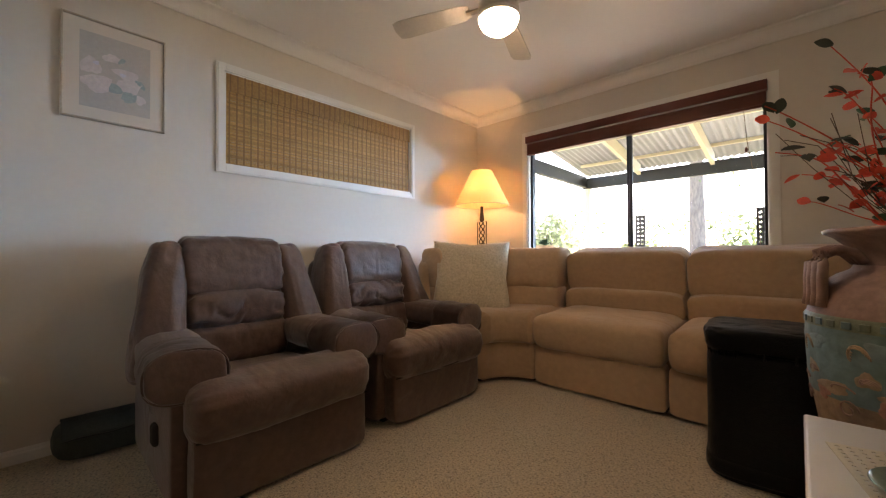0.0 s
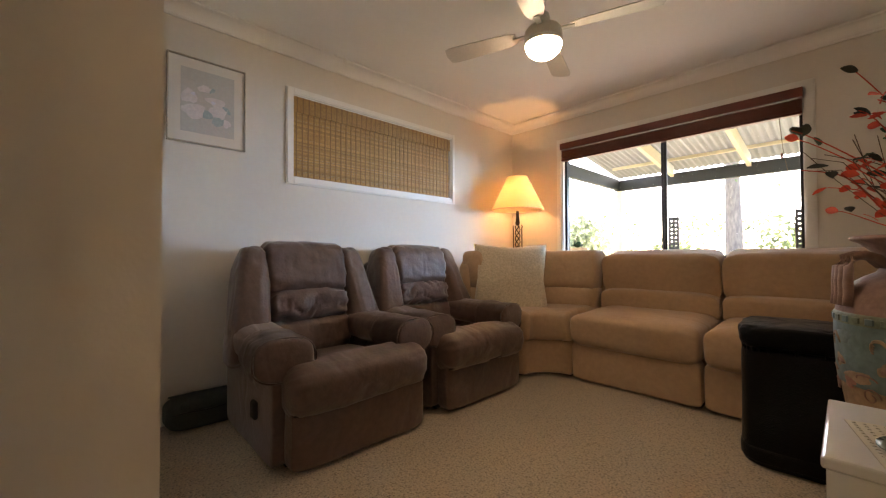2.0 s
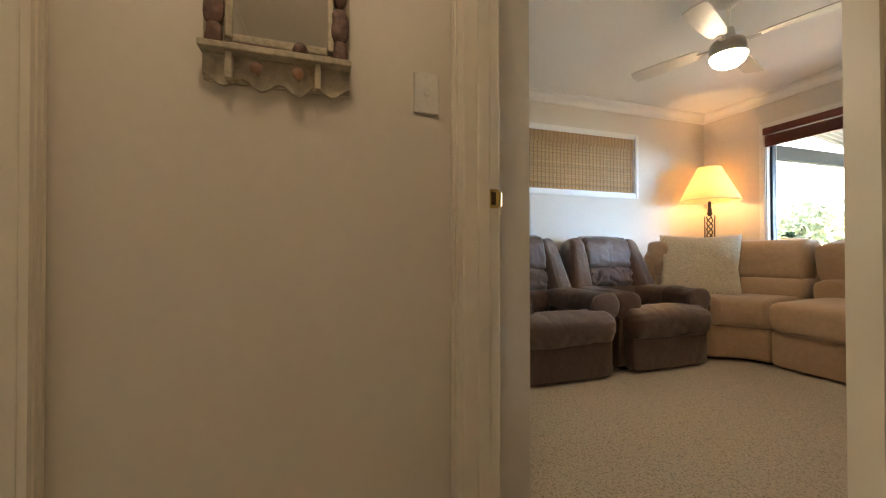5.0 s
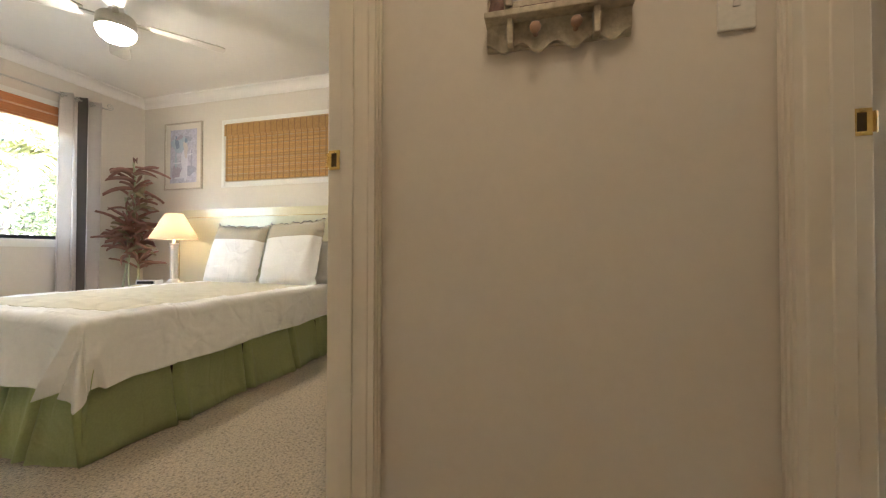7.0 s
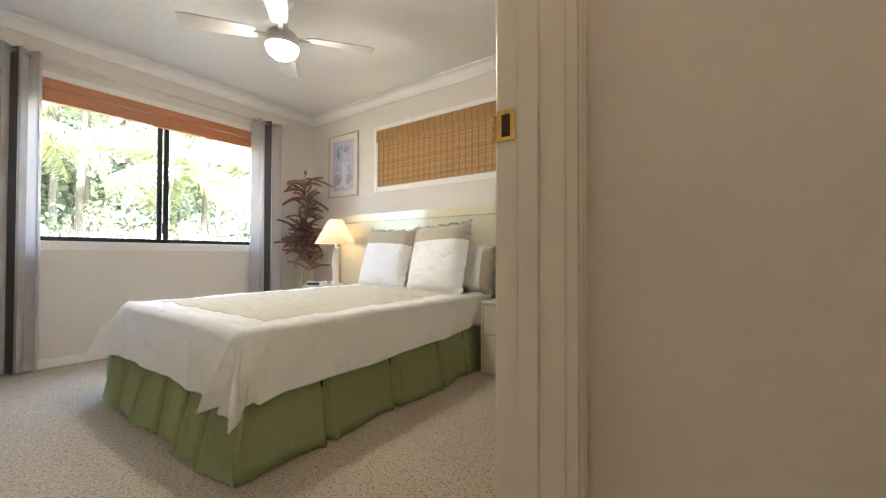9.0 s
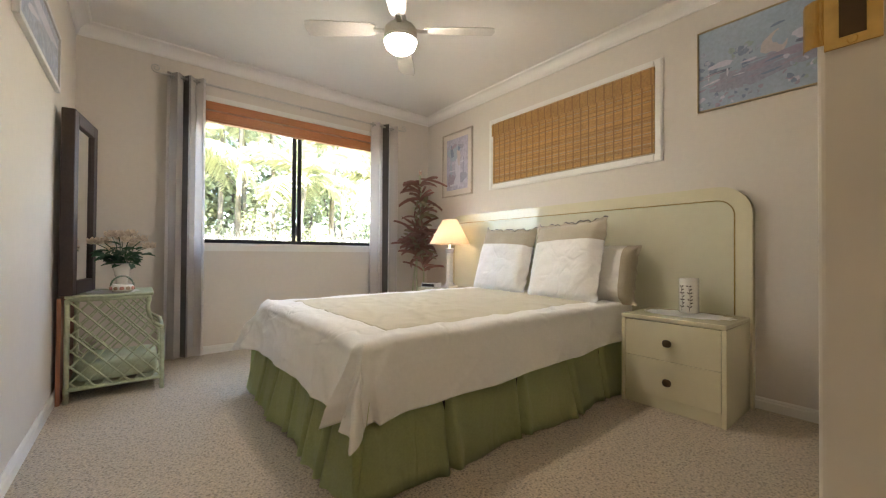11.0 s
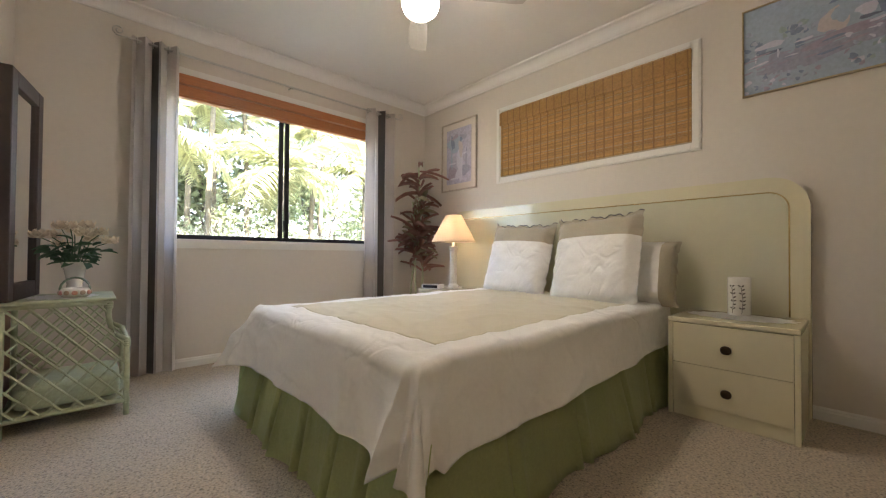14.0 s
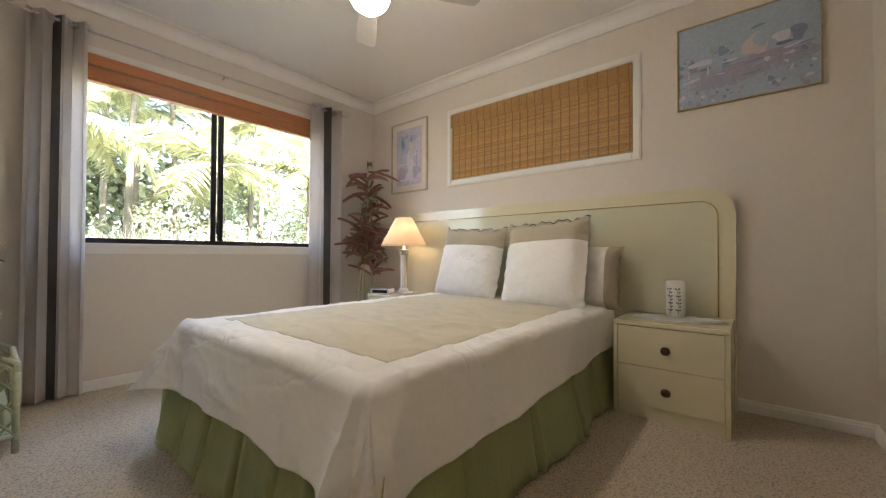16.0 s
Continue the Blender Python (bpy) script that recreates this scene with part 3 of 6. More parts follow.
# ---- wardrobe doors in the lounge ----
def wardrobe_door(x0, x1, hinge, knob):
    d = thing("wardrobe_door", "closed white painted wardrobe door with ceramic knob", "door", ((x0 + x1) / 2, -0.335, 0), 0, "wardrobe doors", "structure")
    w = (x1 - x0) / 2
    part("leaf", box(-w, w, -0.017, 0.017, 0.012, 2.05, 0.003), M_WHITE, d)
    for z in (0.22, 1.86):
        part("hinge", lathe([(0.0, 0), (0.006, 0), (0.006, 0.09), (0, 0.09)], 12, Matrix.Translation((hinge * (w - 0.004), 0.021, z))), M_BRASS, d, "brass butt hinge")
    if knob:
        k = Matrix.Translation((-hinge * (w - 0.06), 0.017, 1.06)) @ pose(0, 0, 0, -90, 0, 0)
        part("knob", lathe([(0.0, 0.068), (0.012, 0.067), (0.022, 0.060), (0.026, 0.048), (0.022, 0.036), (0.011, 0.030)], 24, k), M_PORCELAIN, d, "white ceramic knob", True)
        part("knob_rose", lathe([(0.010, 0.034), (0.009, 0.012), (0.024, 0.008), (0.026, 0.0)], 24, k), M_BRASS, d, "brass rose", True)


wardrobe_door(-1.63, -0.935, -1, True)
wardrobe_door(-2.33, -1.635, -1, False)


# ---- windows ----
def trim_frame(bm, a0, a1, z0, z1, wide, place):
    """Four mitre-less boards round an opening; place maps (along, out, up)."""
    for b0, b1, c0, c1 in ((a0 - wide, a0, z0 - wide, z1 + wide), (a1, a1 + wide, z0 - wide, z1 + wide), (a0, a1, z1, z1 + wide), (a0, a1, z0 - wide, z0)):
        for o0, o1, s in ((0.0, 0.012, 0.0), (0.012, 0.018, 0.010)):
            p, q = place(b0 + s, o0, c0 + s), place(b1 - s, o1, c1 - s)
            add_box(bm, min(p[0], q[0]), max(p[0], q[0]), min(p[1], q[1]), max(p[1], q[1]), p[2], q[2])


def sliding_window(name, hole, y_in, inward, mull, label, stile=0.026):
    """An aluminium slider in a wall along x. inward: +1 where the room lies towards +y."""
    x0, x1, z0, z1 = hole
    yf = y_in - inward * 0.075
    w = thing(name, label, "window", ((x0 + x1) / 2, yf, z0), 0, "", "structure")
    m = Matrix.Translation((-(x0 + x1) / 2, -yf, -z0))

    def b(*r, bevel=0.002):
        bm = box(*r, bevel, 1)
        bmesh.ops.transform(bm, matrix=m, verts=bm.verts)
        return bm
    f = 0.032
    part("window_frame", b(x0, x0 + f, yf - 0.03, yf + 0.03, z0, z1), M_BLACK, w)
    part("window_frame", b(x1 - f, x1, yf - 0.03, yf + 0.03, z0, z1), M_BLACK, w)
    part("window_frame", b(x0 + f, x1 - f, yf - 0.03, yf + 0.03, z1 - f, z1), M_BLACK, w)
    part("window_frame", b(x0 + f, x1 - f, yf - 0.03, yf + 0.03, z0, z0 + f + 0.016), M_BLACK, w)
    part("mullion", b(mull - stile, mull - 0.004, yf - 0.002, yf + 0.026, z0 + f + 0.017, z1 - f), M_BLACK, w)
    part("mullion", b(mull + 0.002, mull + stile, yf - 0.026, yf - 0.002, z0 + f + 0.017, z1 - f), M_BLACK, w)
    part("latch", b(mull - 0.006, mull + 0.010, yf + inward * 0.026 - 0.008, yf + inward * 0.026 + 0.008, z0 + 0.10, z0 + 0.20, bevel=0.004), M_BLACK, w)
    for a, c, o in ((x0 + f, mull - 0.004, 0.012), (mull + 0.004, x1 - f, -0.012)):
        g = part("pane", b(a, c, yf + o - 0.002, yf + o + 0.002, z0 + f, z1 - f, bevel=0), M_GLASS, w)
        g.visible_shadow = False
    bm = bmesh.new()
    trim_frame(bm, x0, x1, z0, z1, 0.055, lambda a, o, z: (a, y_in + inward * o, z))
    bmesh.ops.transform(bm, matrix=m, verts=bm.verts)
    part("window_trim", bm, M_WHITE, w, "white painted moulded window trim")
    # reveal boards
    d0, d1 = sorted((y_in, yf + inward * 0.03))
    part("reveal", b(x0 - 0.001, x0 + 0.012, d0, d1, z0, z1), M_WHITE, w)
    part("reveal", b(x1 - 0.012, x1 + 0.001, d0, d1, z0, z1), M_WHITE, w)
    part("window_sill", b(x0, x1, d0, d1 + (0.015 if inward > 0 else 0), z0 - 0.001, z0 + 0.014), M_WHITE, w)
    return w


sliding_window("window_1", LW, NY, -1, -0.775, "wide black aluminium sliding window in white trim")
sliding_window("window_2", BW, SY, 1, -0.838, "wide black aluminium sliding window in white trim", 0.040)


def high_window(name, hole, label):
    y0, y1, z0, z1 = hole
    w = thing(name, label, "window", (WX, (y0 + y1) / 2, z0), 0, "", "structure")
    m = Matrix.Translation((-WX, -(y0 + y1) / 2, -z0))
    bm = bmesh.new()
    trim_frame(bm, y0, y1, z0, z1, 0.048, lambda a, o, z: (WX + o, a, z))
    bmesh.ops.transform(bm, matrix=m, verts=bm.verts)
    part("window_trim", bm, M_WHITE, w)
    bm = boxes([(WX - 0.16, WX, y0 - 0.001, y0 + 0.012, z0, z1), (WX - 0.16, WX, y1 - 0.012, y1 + 0.001, z0, z1),
                (WX - 0.16, WX, y0, y1, z0 - 0.001, z0 + 0.012), (WX - 0.16, WX, y0, y1, z1 - 0.012, z1 + 0.001)])
    bmesh.ops.transform(bm, matrix=m, verts=bm.verts)
    part("reveal", bm, M_WHITE, w)
    bm = boxes([(WX - 0.14, WX - 0.10, y0, y0 + 0.04, z0, z1), (WX - 0.14, WX - 0.10, y1 - 0.04, y1, z0, z1),
                (WX - 0.14, WX - 0.10, y0, y1, z0, z0 + 0.04), (WX - 0.14, WX - 0.10, y0, y1, z1 - 0.04, z1)])
    bmesh.ops.transform(bm, matrix=m, verts=bm.verts)
    part("window_frame", bm, M_BLACK, w)
    bm = box(WX - 0.123, WX - 0.118, y0 + 0.04, y1 - 0.04, z0 + 0.04, z1 - 0.04)
    bmesh.ops.transform(bm, matrix=m, verts=bm.verts)
    part("pane", bm, M_GLASS, w).visible_shadow = False


high_window("window_3", LB, "high narrow window in moulded white trim")
high_window("window_4", BB, "high narrow window in moulded white trim")


def woven_blind(hole, pitch, label, out, slack):
    """A roman blind of bamboo reeds sewn on threads."""
    y0, y1, z0, z1 = hole
    r = thing("bamboo_blind", label, "blind", (WX + out, (y0 + y1) / 2, z0))
    w, h = (y1 - y0) / 2 - slack, z1 - z0 - 0.006
    random.seed(int(pitch * 1000))
    bm = bmesh.new()
    n = int(h / 0.0105)
    for i in range(n):
        z = 0.014 + i * 0.0105
        o = random.uniform(-0.0012, 0.0012)
        add_box(bm, -0.002 + o, 0.003 + o, -w, w, z, z + (0.0055 if i % 7 == 6 and pitch > 0.05 else random.uniform(0.0080, 0.0102)))
    part("weave", bm, M_BAMBOO, r)
    part("lining_cloth", box(-0.008, -0.005, -w, w, 0.006, h - 0.013), M_LINENB, r, "oatmeal backing cloth")
    bm = bmesh.new()
    y = -w + 0.02
    while y < w:
        add_box(bm, 0.0030, 0.0048, y - 0.0050, y + 0.0050, 0.012, h)
        y += pitch
    part("thread", bm, M_THREAD, r, "brown stitching threads")
    for i in range(11):
        z = h - 0.118 + i * 0.0105
        part("valance_reed", box(0.014, 0.020, -w - 0.004, w + 0.004, z, z + random.uniform(0.0080, 0.0102)), M_BAMBOO, r)
    part("valance_end", boxes([(0.013, 0.014, -w, w, h - 0.118, h)]), M_LINENB, r)
    y = -w + 0.02
    while y < w:
        part("valance_thread", box(0.0200, 0.0215, y - 0.0045, y + 0.0045, h - 0.118, h - 0.003), M_THREAD, r)
        y += pitch
    part("head_batten", box(-0.012, 0.013, -w, w, h - 0.012, h + 0.004, 0.002), M_BAMBOO, r)


woven_blind(LB, 0.045, "lowered woven bamboo blind in the high window", -0.016, 0.016)
woven_blind(BB, 0.068, "lowered woven bamboo blind in the high window", 0.009, 0.004)


def raised_blind(x0, x1, y, z_top, stack, material, label, out):
    r = thing("timber_blind", label, "blind", ((x0 + x1) / 2, y, z_top))
    w = (x1 - x0) / 2
    part("pelmet", box(-w, w, -0.030 - 0.018 * (out < 0), 0.030 + 0.018 * (out > 0), -0.068, 0.0, 0.004), material, r)
    n = 13
    for i in range(n):
        z = -0.076 - (stack - 0.078 - 0.026) * i / (n - 1)
        part("slat", box(-w + 0.008, w - 0.008, -0.025, 0.025, z - 0.0062, z - 0.0004, 0.001, 1, pose(0, 0, 0, 0, 0, 0)), material, r)
    part("bottom_rail", box(-w + 0.006, w - 0.006, -0.027, 0.027, -stack, -stack + 0.020, 0.004), material, r)
    return r


raised_blind(-1.738, 0.150, NY - 0.012, 2.172, 0.185, M_REDWOOD, "raised dark red timber venetian blind stacked at window top", -1)
raised_blind(-1.738, 0.078, SY - 0.008, 2.148, 0.165, M_ORANGEWOOD, "raised orange timber venetian blind stacked at window top", 1)
cord = thing("blind_cord", "thin blind cords with a wooden pull", "cord", (0.02, NY - 0.05, 2.0))
part("cord_line", tube([(0, 0, 0), (0.02, -0.01, -0.25), (0.06, -0.01, -0.52), (0.085, -0.005, -0.98)], 0.0022, 6), M_STEM, cord)
part("pull", lathe([(0, 0), (0.006, 0.002), (0.010, 0.02), (0.004, 0.04), (0, 0.042)], 12, Matrix.Translation((0.015, -0.02, -0.32))), M_REDWOOD, cord)


# ---- ceiling fans ----
def ceiling_fan(place, drop, turn, label, bowl):
    r = thing("ceiling_fan", label, "ceiling fan", place)
    part("canopy", lathe([(0.0, 0), (0.055, 0), (0.066, -0.012), (0.064, -0.040), (0.045, -0.062), (0.016, -0.068)], 28), M_FANWHITE, r, "", True)
    part("down_rod", lathe([(0.012, -0.06), (0.012, -drop + 0.14)], 14), M_FANWHITE, r, "", True)
    z = -drop
    part("motor_neck", lathe([(0.014, z + 0.16), (0.030, z + 0.15), (0.040, z + 0.10), (0.045, z + 0.07)], 24), M_FANWHITE, r, "", True)
    part("motor", lathe([(0.045, z + 0.072), (0.088, z + 0.066), (0.100, z + 0.050), (0.102, z + 0.010), (0.096, z - 0.004)], 36), M_CHROME, r, "brushed metal motor housing", True)
    part("collar", lathe([(0.096, z - 0.002), (0.104, z - 0.006), (0.104, z - 0.020), (0.098, z - 0.024)], 36), M_FANWHITE, r, "", True)
    part("glass_bowl", lathe([(0.099, z - 0.018), (0.098, z - 0.035), (0.086, z - 0.060), (0.060, z - 0.082), (0.030, z - 0.093), (0.0, z - 0.096)], 36), bowl, r, "lit frosted glass bowl", True)
    part("finial", lathe([(0.0, z - 0.112), (0.005, z - 0.108), (0.006, z - 0.098), (0.003, z - 0.094)], 12), M_CHROME, r, "", True)
    for k in range(4):
        a = turn + 90 * k
        m = pose(0, 0, z + 0.045, 0, 0, a)
        arm = part("blade_arm", box(0.09, 0.17, -0.016, 0.016, -0.004, 0.006, 0.003, 2, m), M_CHROME, r)
        bm = bmesh.new()
        top, bot = [], []
        out = [(0.15, -0.035), (0.20, -0.050), (0.40, -0.060), (0.54, -0.064), (0.58, -0.055), (0.59, 0.0), (0.58, 0.055), (0.54, 0.064), (0.40, 0.060), (0.20, 0.050), (0.15, 0.035)]
        mm = m @ pose(0, 0, 0.004, 11, 0, 0)
        for x, y in out:
            top.append(bm.verts.new(mm @ Vector((x, y, 0.006))))
            bot.append(bm.verts.new(mm @ Vector((x, y, 0.0))))
        bm.faces.new(top)
        bm.faces.new(list(reversed(bot)))
        for i in range(len(out)):
            j = (i + 1) % len(out)
            bm.faces.new((bot[i], bot[j], top[j], top[i]))
        part("blade", bm, M_BLADE, r)
    return r


ceiling_fan((-0.785, 1.45, CZ), 0.35, 20, "four blade ceiling fan with lit frosted glass bowl", M_BOWL)
ceiling_fan((-0.885, -3.66, CZ), 0.31, 53, "four blade ceiling fan with lit frosted glass bowl", M_BOWL_BED)


# ---- recliners ----
def recliner(place, label, back=-0.10, seed=0):
    """A padded recliner that faces +x, standing on z = 0; y is its width; back: how far the back sits behind."""
    r = thing("recliner", label, "armchair", place, 0, "brown recliners")
    part("base", box(-0.40, 0.33, -0.37, 0.37, 0.03, 0.31, 0.03, 3), M_BROWN, r)
    # black block below the base, standing for the shade in the floor gap
    part("gap_shade", box(-0.34, 0.30, -0.35, 0.35, 0.0, 0.05), M_DARKGAP, r)
    part("front_panel", puff(0.050, 0.378, 0.170, 0.16, 0.16, Matrix.Translation((0.390, 0, 0.190)), 0.006, 7, seed=3 + seed), M_BROWN, r, "", True)
    part("seat", puff(0.40, 0.30, 0.090, 0.40, 0.3, pose(0.0, 0, 0.330, 0, -4, 0), 0.010, 6, seed=5 + seed), M_BROWN, r, "", True)
    part("footrest", bolster(0.396, 0.128, 0.112, 0.72, pose(0.366, 0, 0.376, 0, 14, 0), 8 + seed, 0.007, 0.004, 0.010), M_BROWN, r, "plump padded footrest", True)
    part("footrest_seam", tube([(0.448 + 0.008 * (1 - (y / 0.37) ** 2), y, 0.283 + 0.004 * math.sin(y * 9 + seed)) for y in [-0.372 + 0.744 * k / 24 for k in range(25)]], 0.004, 6), M_DARKGAP, r)
    b = back
    part("lumbar_cushion", bolster(0.275, 0.125, 0.115, 0.62, pose(b - 0.150, -0.012, 0.490, 0, -10, 0), 1 + seed, 0.010, 0.008), M_BROWN, r, "", True)
    part("back_cushion", bolster(0.262, 0.150, 0.100, 0.66, pose(b - 0.190, -0.012, 0.668, 0, -12, 0), 2 + seed, 0.016, 0.026, 0.030), M_BROWN, r, "wrinkled back cushion", True)
    part("head_cushion", bolster(0.272, 0.158, 0.172, 0.62, pose(b - 0.245, -0.012, 0.885, 0, -12, 0), 4 + seed, 0.016, 0.009, 0.020), M_BROWN, r, "plump head cushion", True)
    part("back_shell", puff(0.06, 0.38, 0.36, 0.25, 0.3, pose(b - 0.355, 0, 0.60, 0, -10, 0)), M_BROWN, r, "", True)
    for s in (-1, 1):
        part("wing", puff(0.180, 0.106, 0.345, 0.38, 0.55, pose(b - 0.195, s * 0.330 - 0.012, 0.700, s * 4, -13, s * 9), 0.016, 7, 64, 44, seed=6 + s + seed, warp=lambda p: (p.x * (1 - 0.26 * p.z / 0.3), p.y * (1 - 0.16 * p.z / 0.3), p.z)), M_BROWN, r, "", True)
        am = pose(0.055, s * 0.356, 0.525, s * -7, 92, s * -3)
        part("armrest", puff(0.092, 0.128, 0.305, 0.30, 0.75, am, 0.010, 8, 64, 40, seed=9 + s + seed), M_BROWN, r, "plump padded armrest", True)
        # loose cloth cover over the front of the arm, hanging to a hem on the outer and inner side
        def drape(u, v, s=s, am=am):
            a = radians(-52 + 284 * u)
            k = math.copysign(abs(math.cos(a)) ** 0.75, math.cos(a))
            q = math.copysign(abs(math.sin(a)) ** 0.75, math.sin(a))
            sag = 0.010 * math.sin(u * 40 + seed) * abs(2 * u - 1) ** 2 + 0.012 * noise.noise(Vector((u * 7, v * 3, 3.1 * s + seed)))
            p = Vector((-(0.100 + 0.5 * sag) * q + (0.028 * (abs(2 * u - 1) ** 3)), (0.137 + sag) * k, 0.065 + 0.25 * v))
            return am @ p
        part("arm_cover", sheet(drape, 64, 18, 0.004), M_BROWN, r, "loose arm cover with stitched hem", True)
        part("arm_front", puff(0.100, 0.136, 0.020, 0.55, 0.75, am @ Matrix.Translation((-0.002, 0, 0.305)), 0.006, 9, 40, 16, seed=14 + s + seed), M_BROWN, r, "", True)
        part("arm_piping", tube([am @ Vector((0.101 * math.copysign(abs(math.cos(k * math.pi / 20)) ** 0.75, math.cos(k * math.pi / 20)), 0.138 * math.copysign(abs(math.sin(k * math.pi / 20)) ** 0.75, math.sin(k * math.pi / 20)), 0.306)) for k in range(41)], 0.0045, 6), M_BROWN, r, "", True)
        part("side_panel", puff(0.38, 0.045, 0.225, 0.12, 0.14, pose(-0.03, s * 0.385, 0.255), 0.004, 6, seed=12 + s + seed), M_BROWN, r, "", True)
    part("recline_lever", box(0.10, 0.165, -0.452, -0.425, 0.20, 0.29, 0.016, 3, pose(0, 0, 0, 0, 0, 0)), M_DARKGAP, r, "dark plastic recline lever")
    return r


recliner((-1.76, 0.655, 0), "dark brown suede recliner with padded wings and arms")
recliner((-1.78, 1.615, 0), "dark brown suede recliner beside the corner lounge", -0.115, 17)


# ---- modular corner lounge ----
def lounge_unit(name, x0, x1, label):
    """A straight reclining seat that faces -y, its base front on y = 2.47."""
    r = thing(name, label, "sofa", ((x0 + x1) / 2, 2.85, 0), 0, "corner lounge units")
    w = (x1 - x0) / 2
    # black block that paints the shaded gap between seat and carpet
    part("gap_shade", box(-w + 0.02, w - 0.02, -0.34, 0.36, 0.0, 0.06), M_DARKGAP, r)
    part("base_panel", puff(w - 0.004, 0.05, 0.145, 0.14, 0.14, Matrix.Translation((0, -0.368, 0.162)), 0.004, 5, seed=2), M_BEIGE, r, "", True)
    part("base", box(-w + 0.006, w - 0.006, -0.30, 0.40, 0.05, 0.34, 0.02), M_BEIGE, r)
    part("seat_cushion", puff(w - 0.002, 0.375, 0.142, 0.40, 0.10, Matrix.Translation((0, -0.085, 0.412)), 0.008, 5, seed=x0, warp=lambda p: (p.x, p.y, p.z + 0.02 * (p.y < -0.1) * -0.5)), M_BEIGE, r, "", True)
    part("lumbar_cushion", puff(w - 0.001, 0.110, 0.108, 0.38, 0.09, pose(0, 0.215, 0.600, 12, 0, 0), 0.007, 6, seed=x0 + 3), M_BEIGE, r, "", True)
    part("back_cushion", puff(w - 0.001, 0.130, 0.182, 0.30, 0.09, pose(0, 0.270, 0.836, 12, 0, 0), 0.008, 5, seed=x0 + 5), M_BEIGE, r, "", True)
    part("back_shell", puff(w - 0.008, 0.06, 0.42, 0.2, 0.2, pose(0, 0.385, 0.55, 8, 0, 0)), M_BEIGE, r, "", True)
    return r


lounge_unit("lounge_unit", -1.165, -0.285, "tan suede lounge seat with padded two part back")
lounge_unit("lounge_unit", -0.280, 0.600, "tan suede lounge seat with padded two part back")
lounge_unit("lounge_unit", 0.605, 1.300, "tan suede lounge seat at the end of the run")


def ring_puff(r0, r1, z0, z1, a0, a1, e=0.4, nu=30, ns=26, lean=0.0, wrinkle=0.006, seed=0.0):
    """A stuffed sector of a ring: a rounded section swept round the z axis."""
    bm = bmesh.new()
    rc, zc, hr, hz = (r0 + r1) / 2, (z0 + z1) / 2, (r1 - r0) / 2, (z1 - z0) / 2

    def f(a):
        return math.copysign(abs(a) ** e, a)
    rings = []
    for j in range(nu + 1):
        t = j / nu
        a = radians(a0 + (a1 - a0) * t)
        s = min(1.0, (1 - abs(2 * t - 1)) * 14) ** 0.4 * 0.14 + 0.86
        ring = []
        for i in range(ns):
            k = 2 * math.pi * i / ns
            z = zc + s * hz * f(math.sin(k))
            r = rc + s * hr * f(math.cos(k)) + lean * (z - zc)
            q = Vector((r * math.cos(a), r * math.sin(a), z))
            q += wrinkle * noise.noise(q * 6 + Vector((seed, 0, 0))) * Vector((math.cos(a), math.sin(a), 1))
            ring.append(bm.verts.new(q))
        rings.append(ring)
    for a, b in zip(rings, rings[1:]):
        for i in range(ns):
            bm.faces.new((a[i], a[(i + 1) % ns], b[(i + 1) % ns], b[i]))
    bm.faces.new(rings[0])
    bm.faces.new(list(reversed(rings[-1])))
    return bm


cu = thing("lounge_corner_unit", "tan suede curved corner seat of the lounge", "sofa", (-1.170, 2.170, 0), 0, "corner lounge units")
# black ring sector: the shade under the corner seat, put in as a shape
part("gap_shade", ring_puff(0.32, 0.85, 0.0, 0.07, 90, 180, 0.2, 16, 12, wrinkle=0), M_DARKGAP, cu)
part("base_panel", ring_puff(0.255, 0.85, 0.02, 0.31, 90.5, 179, 0.16, 24, 24, wrinkle=0.002), M_BEIGE, cu, "", True)
part("seat_cushion", ring_puff(0.210, 0.86, 0.285, 0.545, 90.5, 179, 0.38, seed=3), M_BEIGE, cu, "", True)
part("lumbar_cushion", ring_puff(0.66, 0.90, 0.50, 0.705, 91, 178, 0.5, lean=0.2, seed=5), M_BEIGE, cu, "", True)
part("back_cushion", ring_puff(0.70, 0.97, 0.675, 1.03, 91, 134.6, 0.5, lean=0.2, seed=7), M_BEIGE, cu, "", True)
part("back_cushion", ring_puff(0.70, 0.97, 0.675, 1.03, 135.4, 178, 0.5, lean=0.2, seed=9), M_BEIGE, cu, "", True)
part("back_shell", ring_puff(0.84, 0.97, 0.05, 0.95, 90.5, 179, 0.3, lean=0.1, wrinkle=0), M_BEIGE, cu, "", True)


